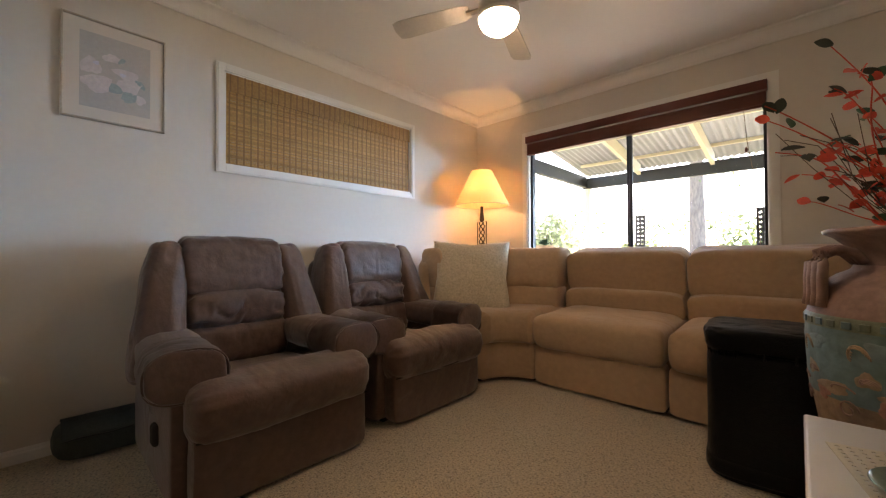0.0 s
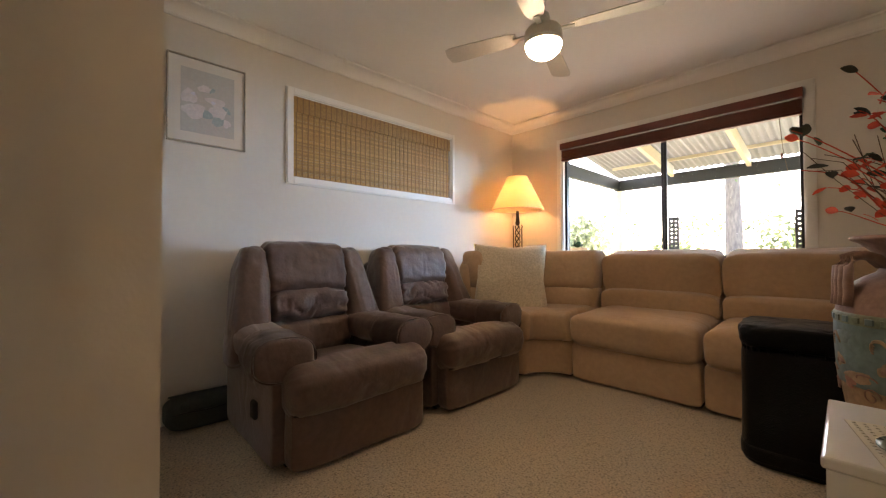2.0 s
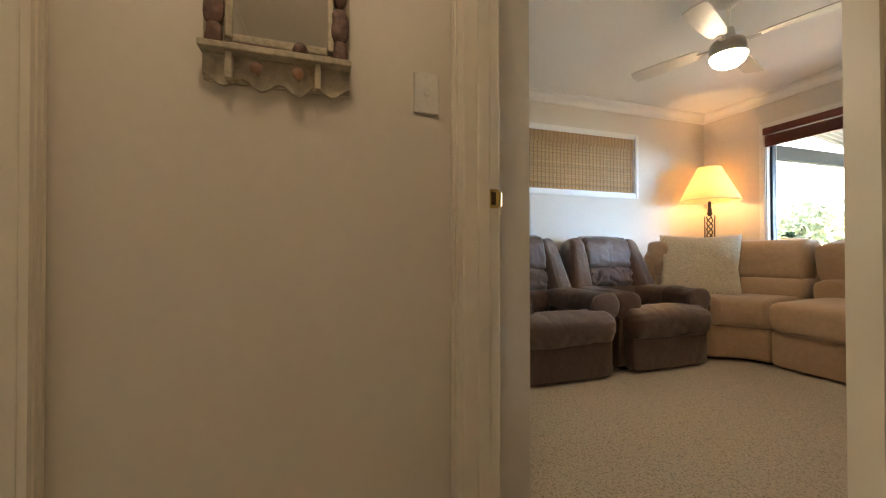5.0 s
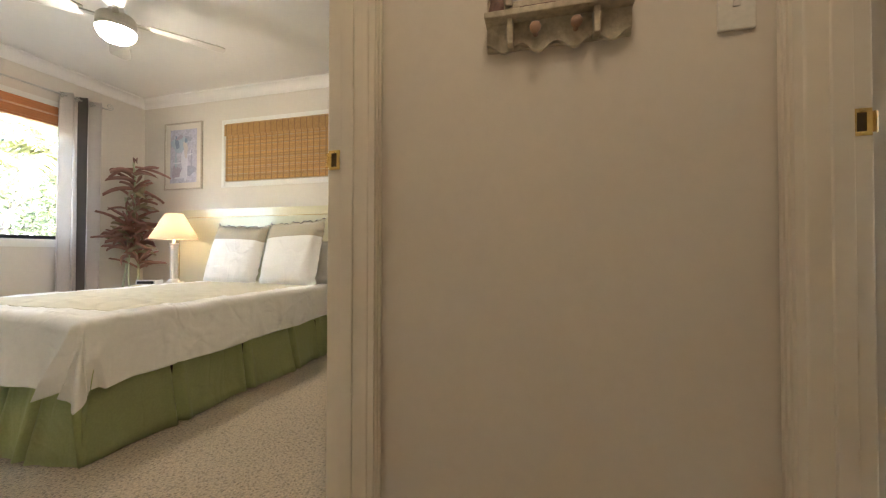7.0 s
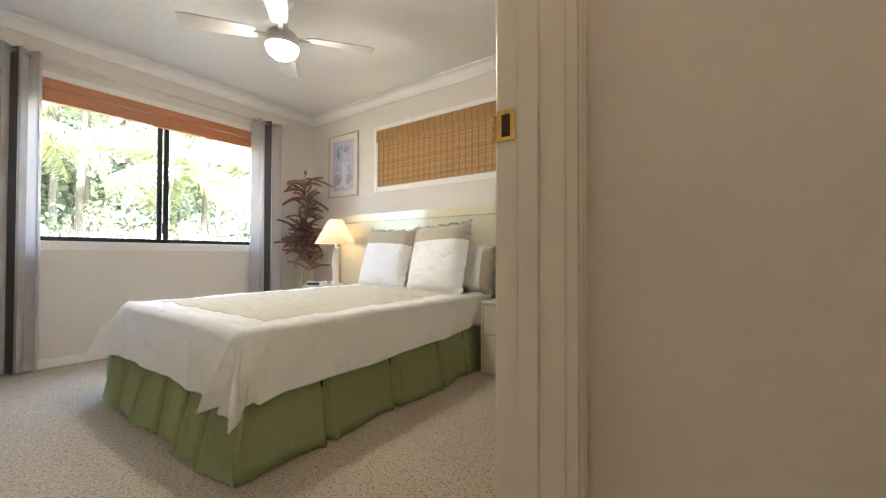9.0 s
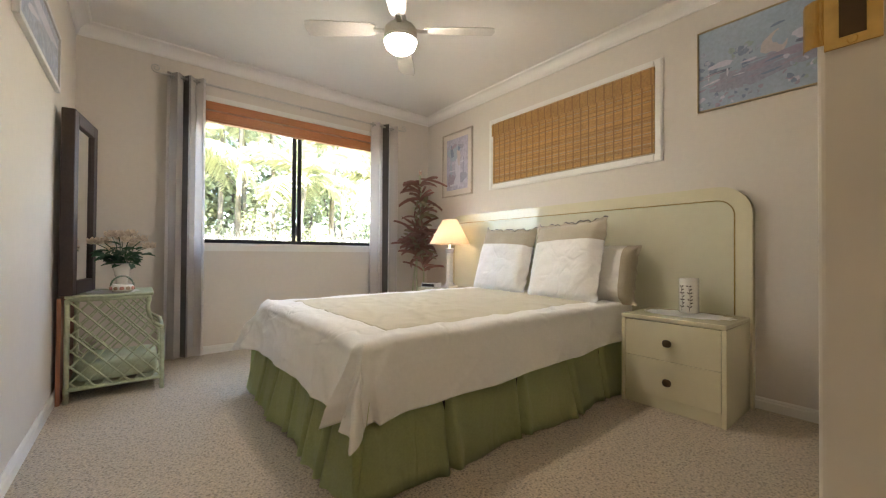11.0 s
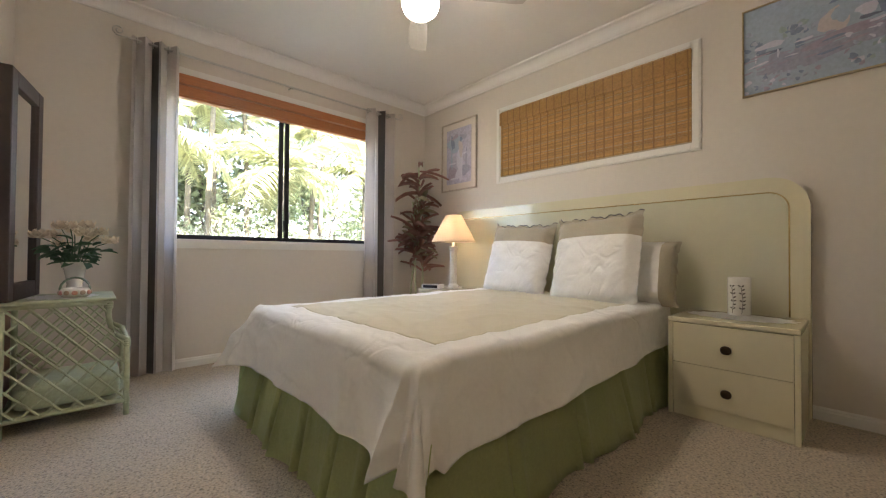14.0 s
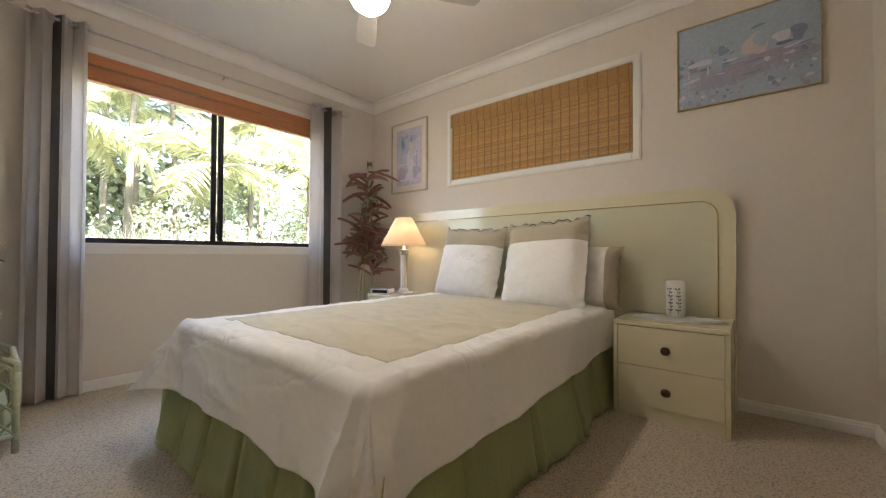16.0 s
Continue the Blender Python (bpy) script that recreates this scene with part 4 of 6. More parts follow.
def square_pillow(name, label, place, size, thick, rot, material, parent=None):
    """A stuffed square pillow with pinched corners; x across, z up, y thick."""
    bm = bmesh.new()
    n = 22
    sides = []
    for s in (-1, 1):
        g = []
        for j in range(n + 1):
            row = []
            for i in range(n + 1):
                u, v = 2 * i / n - 1, 2 * j / n - 1
                k = max(0.0, (1 - u ** 4) * (1 - v ** 4)) ** 0.55
                pin = 1 - 0.13 * (1 - abs(u * v)) * (abs(u) ** 6 + abs(v) ** 6) * 0.9
                q = Vector((u * size / 2 * pin, s * thick / 2 * k, v * size / 2 * pin))
                q.y += 0.010 * noise.noise(q * 7 + Vector((place[0] * 5, 0, 0))) * k
                row.append(bm.verts.new(q))
            g.append(row)
        for j in range(n):
            for i in range(n):
                bm.faces.new((g[j][i], g[j][i + 1], g[j + 1][i + 1], g[j + 1][i]))
    bmesh.ops.remove_doubles(bm, verts=bm.verts, dist=1e-4)
    ob = part(name, bm, material, parent, "", True)
    ob.matrix_world = pose(*place, *rot)
    return ob


tagged(square_pillow("throw_pillow", "", (-1.725, 2.390, 0.772), 0.660, 0.19, (-17, 1, 40), M_PILLOW), "cream embroidered throw pillow on the corner seat", "cushion")

# ---- floor lamp in the corner ----
fl = thing("floor_lamp", "wrought iron floor lamp with lit cream shade", "floor lamp", (-2.12, 3.06, 0))
part("base_plate", lathe([(0.0, 0), (0.14, 0), (0.14, 0.012), (0.05, 0.030), (0.0, 0.032)], 32), M_IRON, fl, "", True)
part("stem", lathe([(0.011, 0.03), (0.011, 1.05), (0.020, 1.07), (0.011, 1.09)], 12), M_IRON, fl, "", True)
bm = bmesh.new()
for s in (0, 2.094, 4.189):
    tube([(0.026 * math.cos(s + k * 0.5), 0.026 * math.sin(s + k * 0.5), 0.92 + k * 0.0155) for k in range(26)], 0.0065, 6, None, bm)
part("twisted_cage", bm, M_IRON, fl, "twisted iron cage", True)
for s in (-1, 1):
    part("side_rod", tube([(s * 0.055, 0, 0.60), (s * 0.055, 0, 1.27), (s * 0.060, 0, 1.30), (s * 0.052, 0, 1.315)], 0.006, 8), M_IRON, fl, "", True)
part("socket", lathe([(0.012, 1.31), (0.026, 1.33), (0.022, 1.36), (0.016, 1.42), (0.016, 1.47), (0.0, 1.475)], 16), M_IRON, fl, "", True)
part("bulb", lathe([(0.0, 1.655), (0.02, 1.65), (0.03, 1.625), (0.026, 1.59), (0.014, 1.56), (0.0, 1.555)], 16, Matrix.Translation((0, 0, -0.02))), glow("lit bulb", (1.0, 0.66, 0.34), 0.6), fl, "", True).visible_shadow = False
bm = lathe([(0.280, 1.475), (0.2795, 1.490), (0.225, 1.600), (0.170, 1.715), (0.112, 1.835), (0.110, 1.842)], 48)
bmesh.ops.solidify(bm, geom=list(bm.faces), thickness=0.002)
part("shade", bm, M_SHADE, fl, "lit cream cloth shade", True)
part("shade_ring", tube([(0.281 * math.cos(k * math.pi / 20), 0.281 * math.sin(k * math.pi / 20), 1.478) for k in range(41)], 0.004, 6), M_FRAMEWOOD, fl, "", True)

# ---- black padded stool ----
st = thing("storage_stool", "black leatherette storage stool with pleated lid", "stool", (0.175, 2.110, 0), 4)
part("body", puff(0.205, 0.215, 0.275, 0.10, 0.42, Matrix.Translation((0, 0, 0.278)), 0.003, 6), M_LEATHER, st, "", True)
part("bottom_band", puff(0.211, 0.221, 0.055, 0.5, 0.42, Matrix.Translation((0, 0, 0.060))), M_LEATHER, st, "", True)
part("lid", puff(0.215, 0.225, 0.060, 0.40, 0.42, Matrix.Translation((0, 0, 0.600)), 0.010, 22), M_LEATHER, st, "pleated padded lid", True)
for k in range(16):
    a = math.pi + k * math.pi / 16
    part("pleat", puff(0.006, 0.012, 0.045, 0.6, 0.6, Matrix.Translation((0.197 * math.copysign(abs(math.cos(a)) ** 0.45, math.cos(a)), 0.207 * math.copysign(abs(math.sin(a)) ** 0.45, math.sin(a)), 0.575)), nu=10, nv=8), M_LEATHER, st, "", True)

# ---- white cabinet, urn and what stands on it ----
cb = thing("white_cabinet", "low white gloss laminate cabinet", "cabinet", (0.625, 1.120, 0))
part("body", box(-0.318, 0.32, -0.245, 0.25, 0.0, 0.488, 0.002), M_CABWHITE, cb)
part("top", box(-0.327, 0.327, -0.254, 0.256, 0.490, 0.520, 0.008, 3), M_CABWHITE, cb)

urn = thing("urn", "tall weathered terracotta floor urn with blue glazed band", "vase", (0.558, 1.740, 0.0))
part("foot", lathe([(0.0, 0.0), (0.165, 0.0), (0.170, 0.015), (0.150, 0.045), (0.148, 0.06)], 48), M_TERRA, urn, "", True)
part("lower_relief", lathe([(0.148, 0.06), (0.178, 0.18), (0.210, 0.34), (0.232, 0.48), (0.240, 0.56), (0.243, 0.60)], 56), M_VSAND, urn, "sandy relief of waves and shells", True)
part("painted_band", lathe([(0.2425, 0.52), (0.2475, 0.59), (0.2515, 0.67), (0.2515, 0.742)], 56), M_VBLUE, urn, "blue green glazed band", True)
part("rim_band", lathe([(0.2525, 0.738), (0.2520, 0.770), (0.247, 0.777)], 56), M_VBAND, urn, "dark green key pattern band", True)
part("shoulder", lathe([(0.247, 0.774), (0.240, 0.822), (0.216, 0.868), (0.172, 0.902), (0.140, 0.920), (0.130, 0.935)], 56), M_TERRA, urn, "", True)
part("neck", lathe([(0.130, 0.933), (0.132, 0.960), (0.148, 0.995), (0.180, 1.026), (0.203, 1.038), (0.207, 1.048), (0.197, 1.054), (0.150, 1.020), (0.12, 0.97), (0.115, 0.90)], 56), M_TERRA, urn, "", True)
for a in (202, 22):
    for k in (-1.5, -0.5, 0.5, 1.5):
        hm = pose(0, 0, 0, 0, 0, a + k * 6.4)
        pts = [hm @ Vector(p) for p in ((0.132, 0, 0.945), (0.160, 0, 0.975), (0.196, 0, 0.986), (0.226, 0, 0.974), (0.243, 0, 0.940), (0.246, 0, 0.890), (0.246, 0, 0.840), (0.250, 0, 0.800))]
        part("handle", tube(pts, 0.0145, 10), M_TERRA, urn, "", True)
random.seed(5)
for k in range(36):
    a = 2 * math.pi * k / 36
    part("rim_tile", box(-0.003, 0.003, -0.013, 0.013, -0.011, 0.011, 0.002, 1, Matrix.Translation((0.253 * math.cos(a), 0.253 * math.sin(a), 0.755)) @ pose(0, 0, 0, 0, 0, math.degrees(a))), M_VBLUE if k % 2 else M_VBAND, urn)


def urn_radius(z):
    return 0.2435 + 0.0085 * min(1.0, max(0.0, (z - 0.55) / 0.15)) - 0.10 * max(0.0, 0.55 - z)


def urn_scroll(a, z, wide, high, turns, material, wire=0.0028):
    """A raised line that curls over the urn's skin, from angle a and height z."""
    pts = []
    for t in range(18):
        q = t / 17
        w = turns * 2 * math.pi * q
        aa = radians(a) + wide * (1 - 0.7 * q) * math.cos(w) / 0.25
        zz = z + high * (1 - 0.7 * q) * math.sin(w)
        rr = urn_radius(zz) + 0.002
        pts.append((rr * math.cos(aa), rr * math.sin(aa), zz))
    part("relief_scroll", tube(pts, wire, 6), material, urn, "", True)


def urn_patch(a, z, wide, high, material, k):
    """A thin raised glaze field that follows the urn's skin."""
    bm = bmesh.new()
    rows = []
    for j in range(5):
        q = (j + 0.001) / 4
        ring = []
        for i in range(22):
            t = 2 * math.pi * i / 22
            e = q * (1 + 0.18 * math.sin(3 * t + k) + 0.10 * math.sin(5 * t + 2 * k))
            zz = z + high * e * math.sin(t)
            aa = radians(a) + wide * e * math.cos(t) / 0.25
            rr = urn_radius(zz) + 0.0022 - 0.0022 * (j == 4)
            ring.append(bm.verts.new((rr * math.cos(aa), rr * math.sin(aa), zz)))
        rows.append(ring)
    for p, q in zip(rows, rows[1:]):
        for i in range(22):
            bm.faces.new((p[i], p[(i + 1) % 22], q[(i + 1) % 22], q[i]))
    part("glaze_patch", bm, material, urn, "", True)


M_CORAL = mat("coral glaze", (0.42, 0.20, 0.14), 0.5, 0, (0.34, 0.16, 0.11), 14, 0.2, 40, 0.3, 40)
M_PALEBLUE = mat("pale blue glaze", (0.20, 0.27, 0.27), 0.45, 0, (0.15, 0.215, 0.22), 16, 0.2, 40, 0.3, 40)
for k in range(9):
    a0 = 198 + 40 * k
    urn_patch(a0 + 9, 0.690, 0.036, 0.026, M_PALEBLUE, k)
    urn_patch(a0 + 2, 0.600, 0.035, 0.026, M_VSAND, k + 2)
    urn_patch(a0 + 20, 0.556, 0.060, 0.024, M_VSAND, k + 5)
    urn_patch(a0 + 12, 0.530, 0.030, 0.022, M_CORAL, k + 1)
    for q in range(4):
        urn_scroll(a0 - 4, 0.680 - 0.006 * q, 0.022 + 0.005 * q, 0.016 + 0.012 * q, 0.62, M_VSAND, 0.0022)
        urn_scroll(a0 + 1, 0.590, 0.012 + 0.007 * q, 0.006 + 0.006 * q, 0.55, M_TERRA, 0.0022)
    urn_scroll(a0 + 24, 0.555, 0.05, 0.02, 0.5, M_TERRA, 0.0026)
    urn_scroll(a0 + 30, 0.50, 0.03, 0.03, 1.2, M_TERRA, 0.0026)

spray = thing("silk_leaf_spray", "spray of red and dark silk leaves on wiry stems", "plant", (0.558, 1.740, 0.98))
random.seed(11)


def leaf_mesh(name, ln, wd, material, cup=0.15, n=6):
    bm = bmesh.new()
    rows = []
    for i in range(n + 1):
        t = i / n
        w = wd / 2 * math.sin(math.pi * min(1, t * 0.94 + 0.04)) ** 0.8
        rows.append([bm.verts.new((ln * t, s * w, cup * ln * (s * s * 0.25 - (t - 0.3) ** 2))) for s in (-1, 0, 1)])
    for a, b in zip(rows, rows[1:]):
        for i in range(2):
            bm.faces.new((a[i], a[i + 1], b[i + 1], b[i]))
    me = bpy.data.meshes.new(name)
    bm.to_mesh(me)
    bm.free()
    for p in me.polygons:
        p.use_smooth = True
    me.materials.append(material)
    return me


def put_leaf(me, parent, m):
    ob = new("leaf", me)
    ob.parent = parent
    ob.matrix_basis = m
    return ob


red_l, dark_l, green_l = leaf_mesh("leaf", 0.044, 0.030, M_REDLEAF, 0.25), leaf_mesh("leaf", 0.052, 0.030, M_DKLEAF, 0.25), leaf_mesh("leaf", 0.050, 0.032, M_GRNLEAF, 0.25)


def spray_stem(az, reach, rise, curl, material, leaves, wire=0.0034):
    """A wiry stem that sways outward, with single leaves near its end."""
    pts = []
    for i in range(15):
        t = i / 14
        side = curl * math.sin(t * 5.2) * t
        rr = reach * t ** 1.25
        c, d = math.cos(az), math.sin(az)
        pts.append(Vector((rr * c - side * d, rr * d + side * c, rise * math.sin(t * 1.45) / math.sin(1.45) + 0.25 * curl * math.sin(t * 8))))
    part("stem", tube(pts, 0.0025, 6, [wire * (1 - 0.55 * i / 14) for i in range(15)]), material, spray, "", True)
    for j in range(leaves):
        i = 14 if j == 0 else random.randint(5, 13)
        p = pts[i] + Vector([random.uniform(-0.012, 0.012) for _ in range(3)])
        put_leaf(random.choice((red_l, red_l, red_l, dark_l, green_l)) if j else random.choice((red_l, dark_l)), spray,
                 Matrix.Translation(p) @ pose(0, 0, 0, random.uniform(-75, 75), random.uniform(-45, 30), random.uniform(0, 360)))


for az, reach, rise, curl in ((238, 0.55, 0.40, 0.05), (226, 0.50, 0.30, -0.06), (214, 0.40, 0.44, 0.07), (246, 0.40, 0.28, 0.05), (205, 0.30, 0.26, -0.05), (232, 0.30, 0.52, -0.07), (222, 0.20, 0.66, 0.06), (250, 0.26, 0.36, -0.04), (200, 0.24, 0.16, 0.05)):
    spray_stem(radians(az), reach, rise, curl, M_REDLEAF, 5)
for k in range(19):
    spray_stem(radians(random.uniform(170, 340) if k % 4 else random.uniform(0, 360)), random.uniform(0.08, 0.24), random.uniform(0.12, 0.62), random.uniform(-0.06, 0.06), M_REDLEAF if k % 3 == 0 else M_STEM, random.randint(4, 7), 0.0028)
for k in range(14):
    az = radians(random.uniform(190, 300))
    reach = random.uniform(0.22, 0.5)
    part("twig", tube([(reach * t * math.cos(az + 0.2 * t), reach * t * math.sin(az + 0.2 * t), 0.05 + random.uniform(0.25, 0.42) * t) for t in (0.05, 0.35, 0.7, 1.0)], 0.0012, 5), M_STEM, spray)

dish = thing("shell_dish", "shallow ceramic dish of pinkish shells", "dish", (0.475, 1.000, 0.5225))
part("plate", lathe([(0.0, 0.0), (0.060, 0.0), (0.075, 0.008), (0.088, 0.015), (0.086, 0.018), (0.06, 0.010), (0.0, 0.008)], 32), M_GREENGLAZE, dish, "", True)
for x, y, s in ((-0.03, 0.0, 0.02), (0.02, -0.02, 0.022), (0.0, 0.03, 0.018), (0.035, 0.02, 0.016), (-0.01, -0.035, 0.015)):
    part("shell", puff(s * 1.3, s, s * 0.7, 0.9, 0.9, pose(x, y, 0.014 + s * 0.6, 10, 15, x * 900), 0.003, 60, 20, 12), M_SHELL, dish, "", True)
tv = thing("small_vase", "squat dark green glazed vase on the cabinet", "vase", (0.520, 1.175, 0.5225))
part("body", lathe([(0.0, 0), (0.036, 0.0), (0.060, 0.016), (0.074, 0.038), (0.070, 0.058), (0.046, 0.072), (0.040, 0.080), (0.050, 0.090), (0.047, 0.092), (0.034, 0.080), (0.0, 0.03)], 36), M_GREENGLAZE, tv, "", True)
lm = thing("lace_mat", "square cream lace mat on the white cabinet", "mat", (0.520, 1.060, 0.5203), 12)
bm = bmesh.new()
for y in [-0.15 + 0.02 * k for k in range(16)]:
    add_box(bm, -0.155, 0.155, y - 0.006, y + 0.006, 0.0, 0.0018)
for x in [-0.15 + 0.02 * k for k in range(16)]:
    add_box(bm, x - 0.006, x + 0.006, -0.155, 0.155, 0.0003, 0.0021)
part("lace", bm, M_LINENC, lm)

# ---- rolled bag# ---- rolled bag on the floor ----
bag = thing("rolled_bag", "dark green canvas roll lying on the carpet", "bag", (-2.265, 0.19, 0.095))
part("roll", puff(0.098, 0.255, 0.094, 0.62, 0.32, None, 0.006, 8, seed=2), M_FOREST, bag, "", True)
part("flap", sheet(lambda u, v: Vector(((0.103 + 0.003 * math.sin(v * 9)) * math.cos(radians(15 + 120 * u)), -0.225 + 0.45 * v, 0.100 * math.sin(radians(15 + 120 * u)))), 16, 24, 0.004), M_FOREST, bag, "folded canvas flap", True)
part("flap_seam", tube([(0.103, -0.225 + 0.45 * k / 12, 0.024 + 0.004 * math.sin(k)) for k in range(13)], 0.004, 6), M_BLACK, bag, "", True)


# ---- pictures ----
def picture(name, label, wall, centre, w, h, frame_mat, fw, mount, ground, blobs):
    """A framed print. wall: the degrees by which its front turns from +x."""
    r = thing(name, label, "picture", centre, wall)
    m_ = lambda *a: box(*a, 0.0015, 1)
    for a in ((-w / 2, -w / 2 + fw, -h / 2, h / 2), (w / 2 - fw, w / 2, -h / 2, h / 2), (-w / 2 + fw, w / 2 - fw, h / 2 - fw, h / 2), (-w / 2 + fw, w / 2 - fw, -h / 2, -h / 2 + fw)):
        part("frame_bar", m_(0.0, 0.022, a[0], a[1], a[2], a[3]), frame_mat, r)
    part("mount", box(0.002, 0.010, -w / 2 + fw, w / 2 - fw, -h / 2 + fw, h / 2 - fw), M_MAT, r)
    iw, ih = w / 2 - fw - mount, h / 2 - fw - mount
    part("print", box(0.010, 0.0115, -iw, iw, -ih, ih), ground, r)
    for k, (y, z, sy, sz, rot, mm) in enumerate(blobs):
        bm = bmesh.new()
        vs = []
        for i in range(14):
            a = 2 * math.pi * i / 14
            q = 1 + 0.16 * math.sin(3 * a + k) + 0.08 * math.sin(5 * a + 2 * k)
            p = pose(0, 0, 0, rot, 0, 0) @ Vector((0, sy * q * math.cos(a) * w, sz * q * math.sin(a) * h))
            yy = max(-iw, min(iw, p.y + y * w))
            zz = max(-ih, min(ih, p.z + z * h))
            vs.append(bm.verts.new((0.0122 + 0.00006 * k, yy, zz)))
        bm.faces.new(vs)
        part("painted_shape", bm, mm, r)
    g = part("glass", box(0.0175, 0.0185, -w / 2 + fw, w / 2 - fw, -h / 2 + fw, h / 2 - fw), M_GLASS, r)
    g.visible_shadow = False
    return r


P, L, D, I, G = M_PETALINK, M_LEAFINK, M_INKDARK, M_INKLIGHT, M_PRINT_BLUE
picture("picture", "framed pale print of white magnolia flowers", 0, (WX, 0.170, 1.945), 0.43, 0.53, M_FRAMEWOOD, 0.009, 0.060, M_PRINT_GREY,
        [(-0.02, -0.13, .12, .05, 0, L), (0.14, -0.20, .10, .04, 30, L), (0.24, -0.04, .06, .03, -40, L), (-0.04, 0.16, .10, .04, 0, P), (-0.24, 0.04, .10, .08, 20, P), (0.10, 0.03, .13, .055, -10, P), (-0.18, -0.12, .14, .09, 10, P), (0.13, -0.08, .12, .08, 25, P),
         (-0.02, -0.14, .05, .03, 0, L), (0.10, -0.17, .06, .025, 30, L), (0.22, -0.02, .04, .02, -40, L), (0.05, 0.16, .05, .02, 50, L), (-0.19, 0.08, .03, .02, 20, I), (0.06, 0.02, .03, .02, 0, I), (0.24, -0.20, .05, .05, 0, P)])
picture("picture", "white framed lilac print of a pale draped column by a balcony", 0, (WX, -4.868, 1.872), 0.505, 0.725, M_FRAMEWOOD, 0.014, 0.060, M_PRINT_LILAC,
        [(-0.10, 0.18, .22, .12, 8, M_INKMIST), (0.14, -0.22, .20, .08, 4, M_INKPATH), (-0.18, -0.24, .14, .10, 0, M_INKROSE), (-0.17, 0.20, .05, .10, 12, M_INKMID), (-0.10, 0.28, .10, .03, 20, M_INKROSE), (0.13, 0.26, .10, .03, -25, M_INKPATH),
         (0.04, -0.12, .085, .24, 4, I), (0.06, 0.10, .055, .13, 6, M_INKCREAM), (0.07, 0.23, .04, .035, 0, M_INKMID), (-0.02, -0.26, .06, .09, -18, I), (-0.20, -0.06, .025, .13, 0, M_INKSKY), (0.22, -0.06, .022, .16, 0, M_INKPATH), (-0.16, -0.10, .10, .012, 0, I), (0.18, 0.02, .07, .012, 6, I), (-0.10, -0.32, .16, .014, 3, I)])
strokes = [(0.12, 0.20, .34, .07, 6, M_INKSKY), (-0.30, 0.30, .16, .10, 0, M_INKSKY), (0.02, -0.16, .46, .13, 6, M_INKPATH), (0.16, -0.08, .28, .05, 8, M_INKROSE)]
rnd = random.Random(17)
for k in range(16):
    strokes.append((rnd.uniform(-0.46, 0.46), rnd.uniform(0.22, 0.44), rnd.uniform(0.04, 0.10), rnd.uniform(0.012, 0.03), rnd.uniform(-20, 20), rnd.choice((M_INKMIST, M_INKSKY))))
for k in range(22):
    strokes.append((rnd.gauss(-0.10, 0.07), rnd.gauss(0.12, 0.055), rnd.uniform(0.012, 0.032), rnd.uniform(0.014, 0.034), rnd.uniform(-60, 60), rnd.choice((G, G, M_INKMID, L))))
for k in range(12):
    strokes.append((rnd.gauss(-0.42, 0.04), rnd.gauss(0.02, 0.10), rnd.uniform(0.012, 0.03), rnd.uniform(0.014, 0.035), rnd.uniform(-60, 60), rnd.choice((G, M_INKMID))))
strokes += [(0.08, 0.08, .09, .12, 0, M_INKCREAM), (0.12, 0.13, .05, .09, 0, M_INKMIST), (0.26, 0.10, .06, .06, 0, I), (0.36, 0.10, .05, .09, 0, M_INKMID), (0.27, 0.02, .06, .018, 0, D), (0.10, 0.28, .05, .015, 10, M_INKMID),
            (-0.30, 0.02, .11, .035, 0, I), (-0.19, -0.04, .05, .085, 0, M_INKSKY), (-0.31, -0.06, .09, .016, 0, D), (-0.405, -0.09, .008, .05, 0, I), (-0.255, -0.09, .008, .05, 0, I), (-0.12, -0.05, .03, .05, 0, M_INKMID)]
for k in range(30):
    strokes.append((rnd.uniform(-0.48, 0.48), rnd.uniform(-0.24, -0.02), rnd.uniform(0.03, 0.09), rnd.uniform(0.006, 0.014), rnd.uniform(2, 12), rnd.choice((I, M_INKPATH, M_INKROSE, M_INKMID, M_INKSKY))))
for k in range(44):
    strokes.append((rnd.uniform(-0.48, 0.0), rnd.uniform(-0.47, -0.30), rnd.uniform(0.010, 0.026), rnd.uniform(0.010, 0.026), rnd.uniform(-60, 60), rnd.choice((I, G, M_INKMID, M_INKROSE, M_INKSKY))))
for k in range(30):
    strokes.append((rnd.uniform(0.14, 0.48), rnd.uniform(-0.46, -0.08), rnd.uniform(0.010, 0.028), rnd.uniform(0.010, 0.028), rnd.uniform(-60, 60), rnd.choice((G, M_INKMID, M_INKROSE, L, I))))
picture("picture", "framed blue pastel print of a garden terrace", 0, (WX, -2.198, 2.019), 0.645, 0.505, M_FRAMEGOLD, 0.008, 0.0, M_INKSKY, [a for a in strokes if abs(a[0]) < 0.48 and abs(a[1]) < 0.48])
picture("picture", "white framed blue seascape print on bedroom wall", 180, (BX, -4.17, 1.90), 0.92, 0.31, M_FRAMEWHITE, 0.022, 0.0, M_PRINT_BLUE,
        [(0.0, 0.2, .42, .10, 0, I), (0.1, -0.15, .3, .06, 3, G), (-0.2, -0.05, .12, .05, 10, I)])

# ---- hall mirror shelf and switch ----
hm = thing("mirror_shelf", "distressed cream wooden mirror with shelf and pegs", "mirror", (-0.15, -1.085, 1.318))
part("back_board", box(0.0, 0.014, -0.173, 0.173, 0.02, 0.62, 0.003), M_DISTRESS, hm)
part("mirror_glass", box(0.0145, 0.017, -0.110, 0.118, 0.135, 0.56), M_MIRROR, hm, "mirror pane")
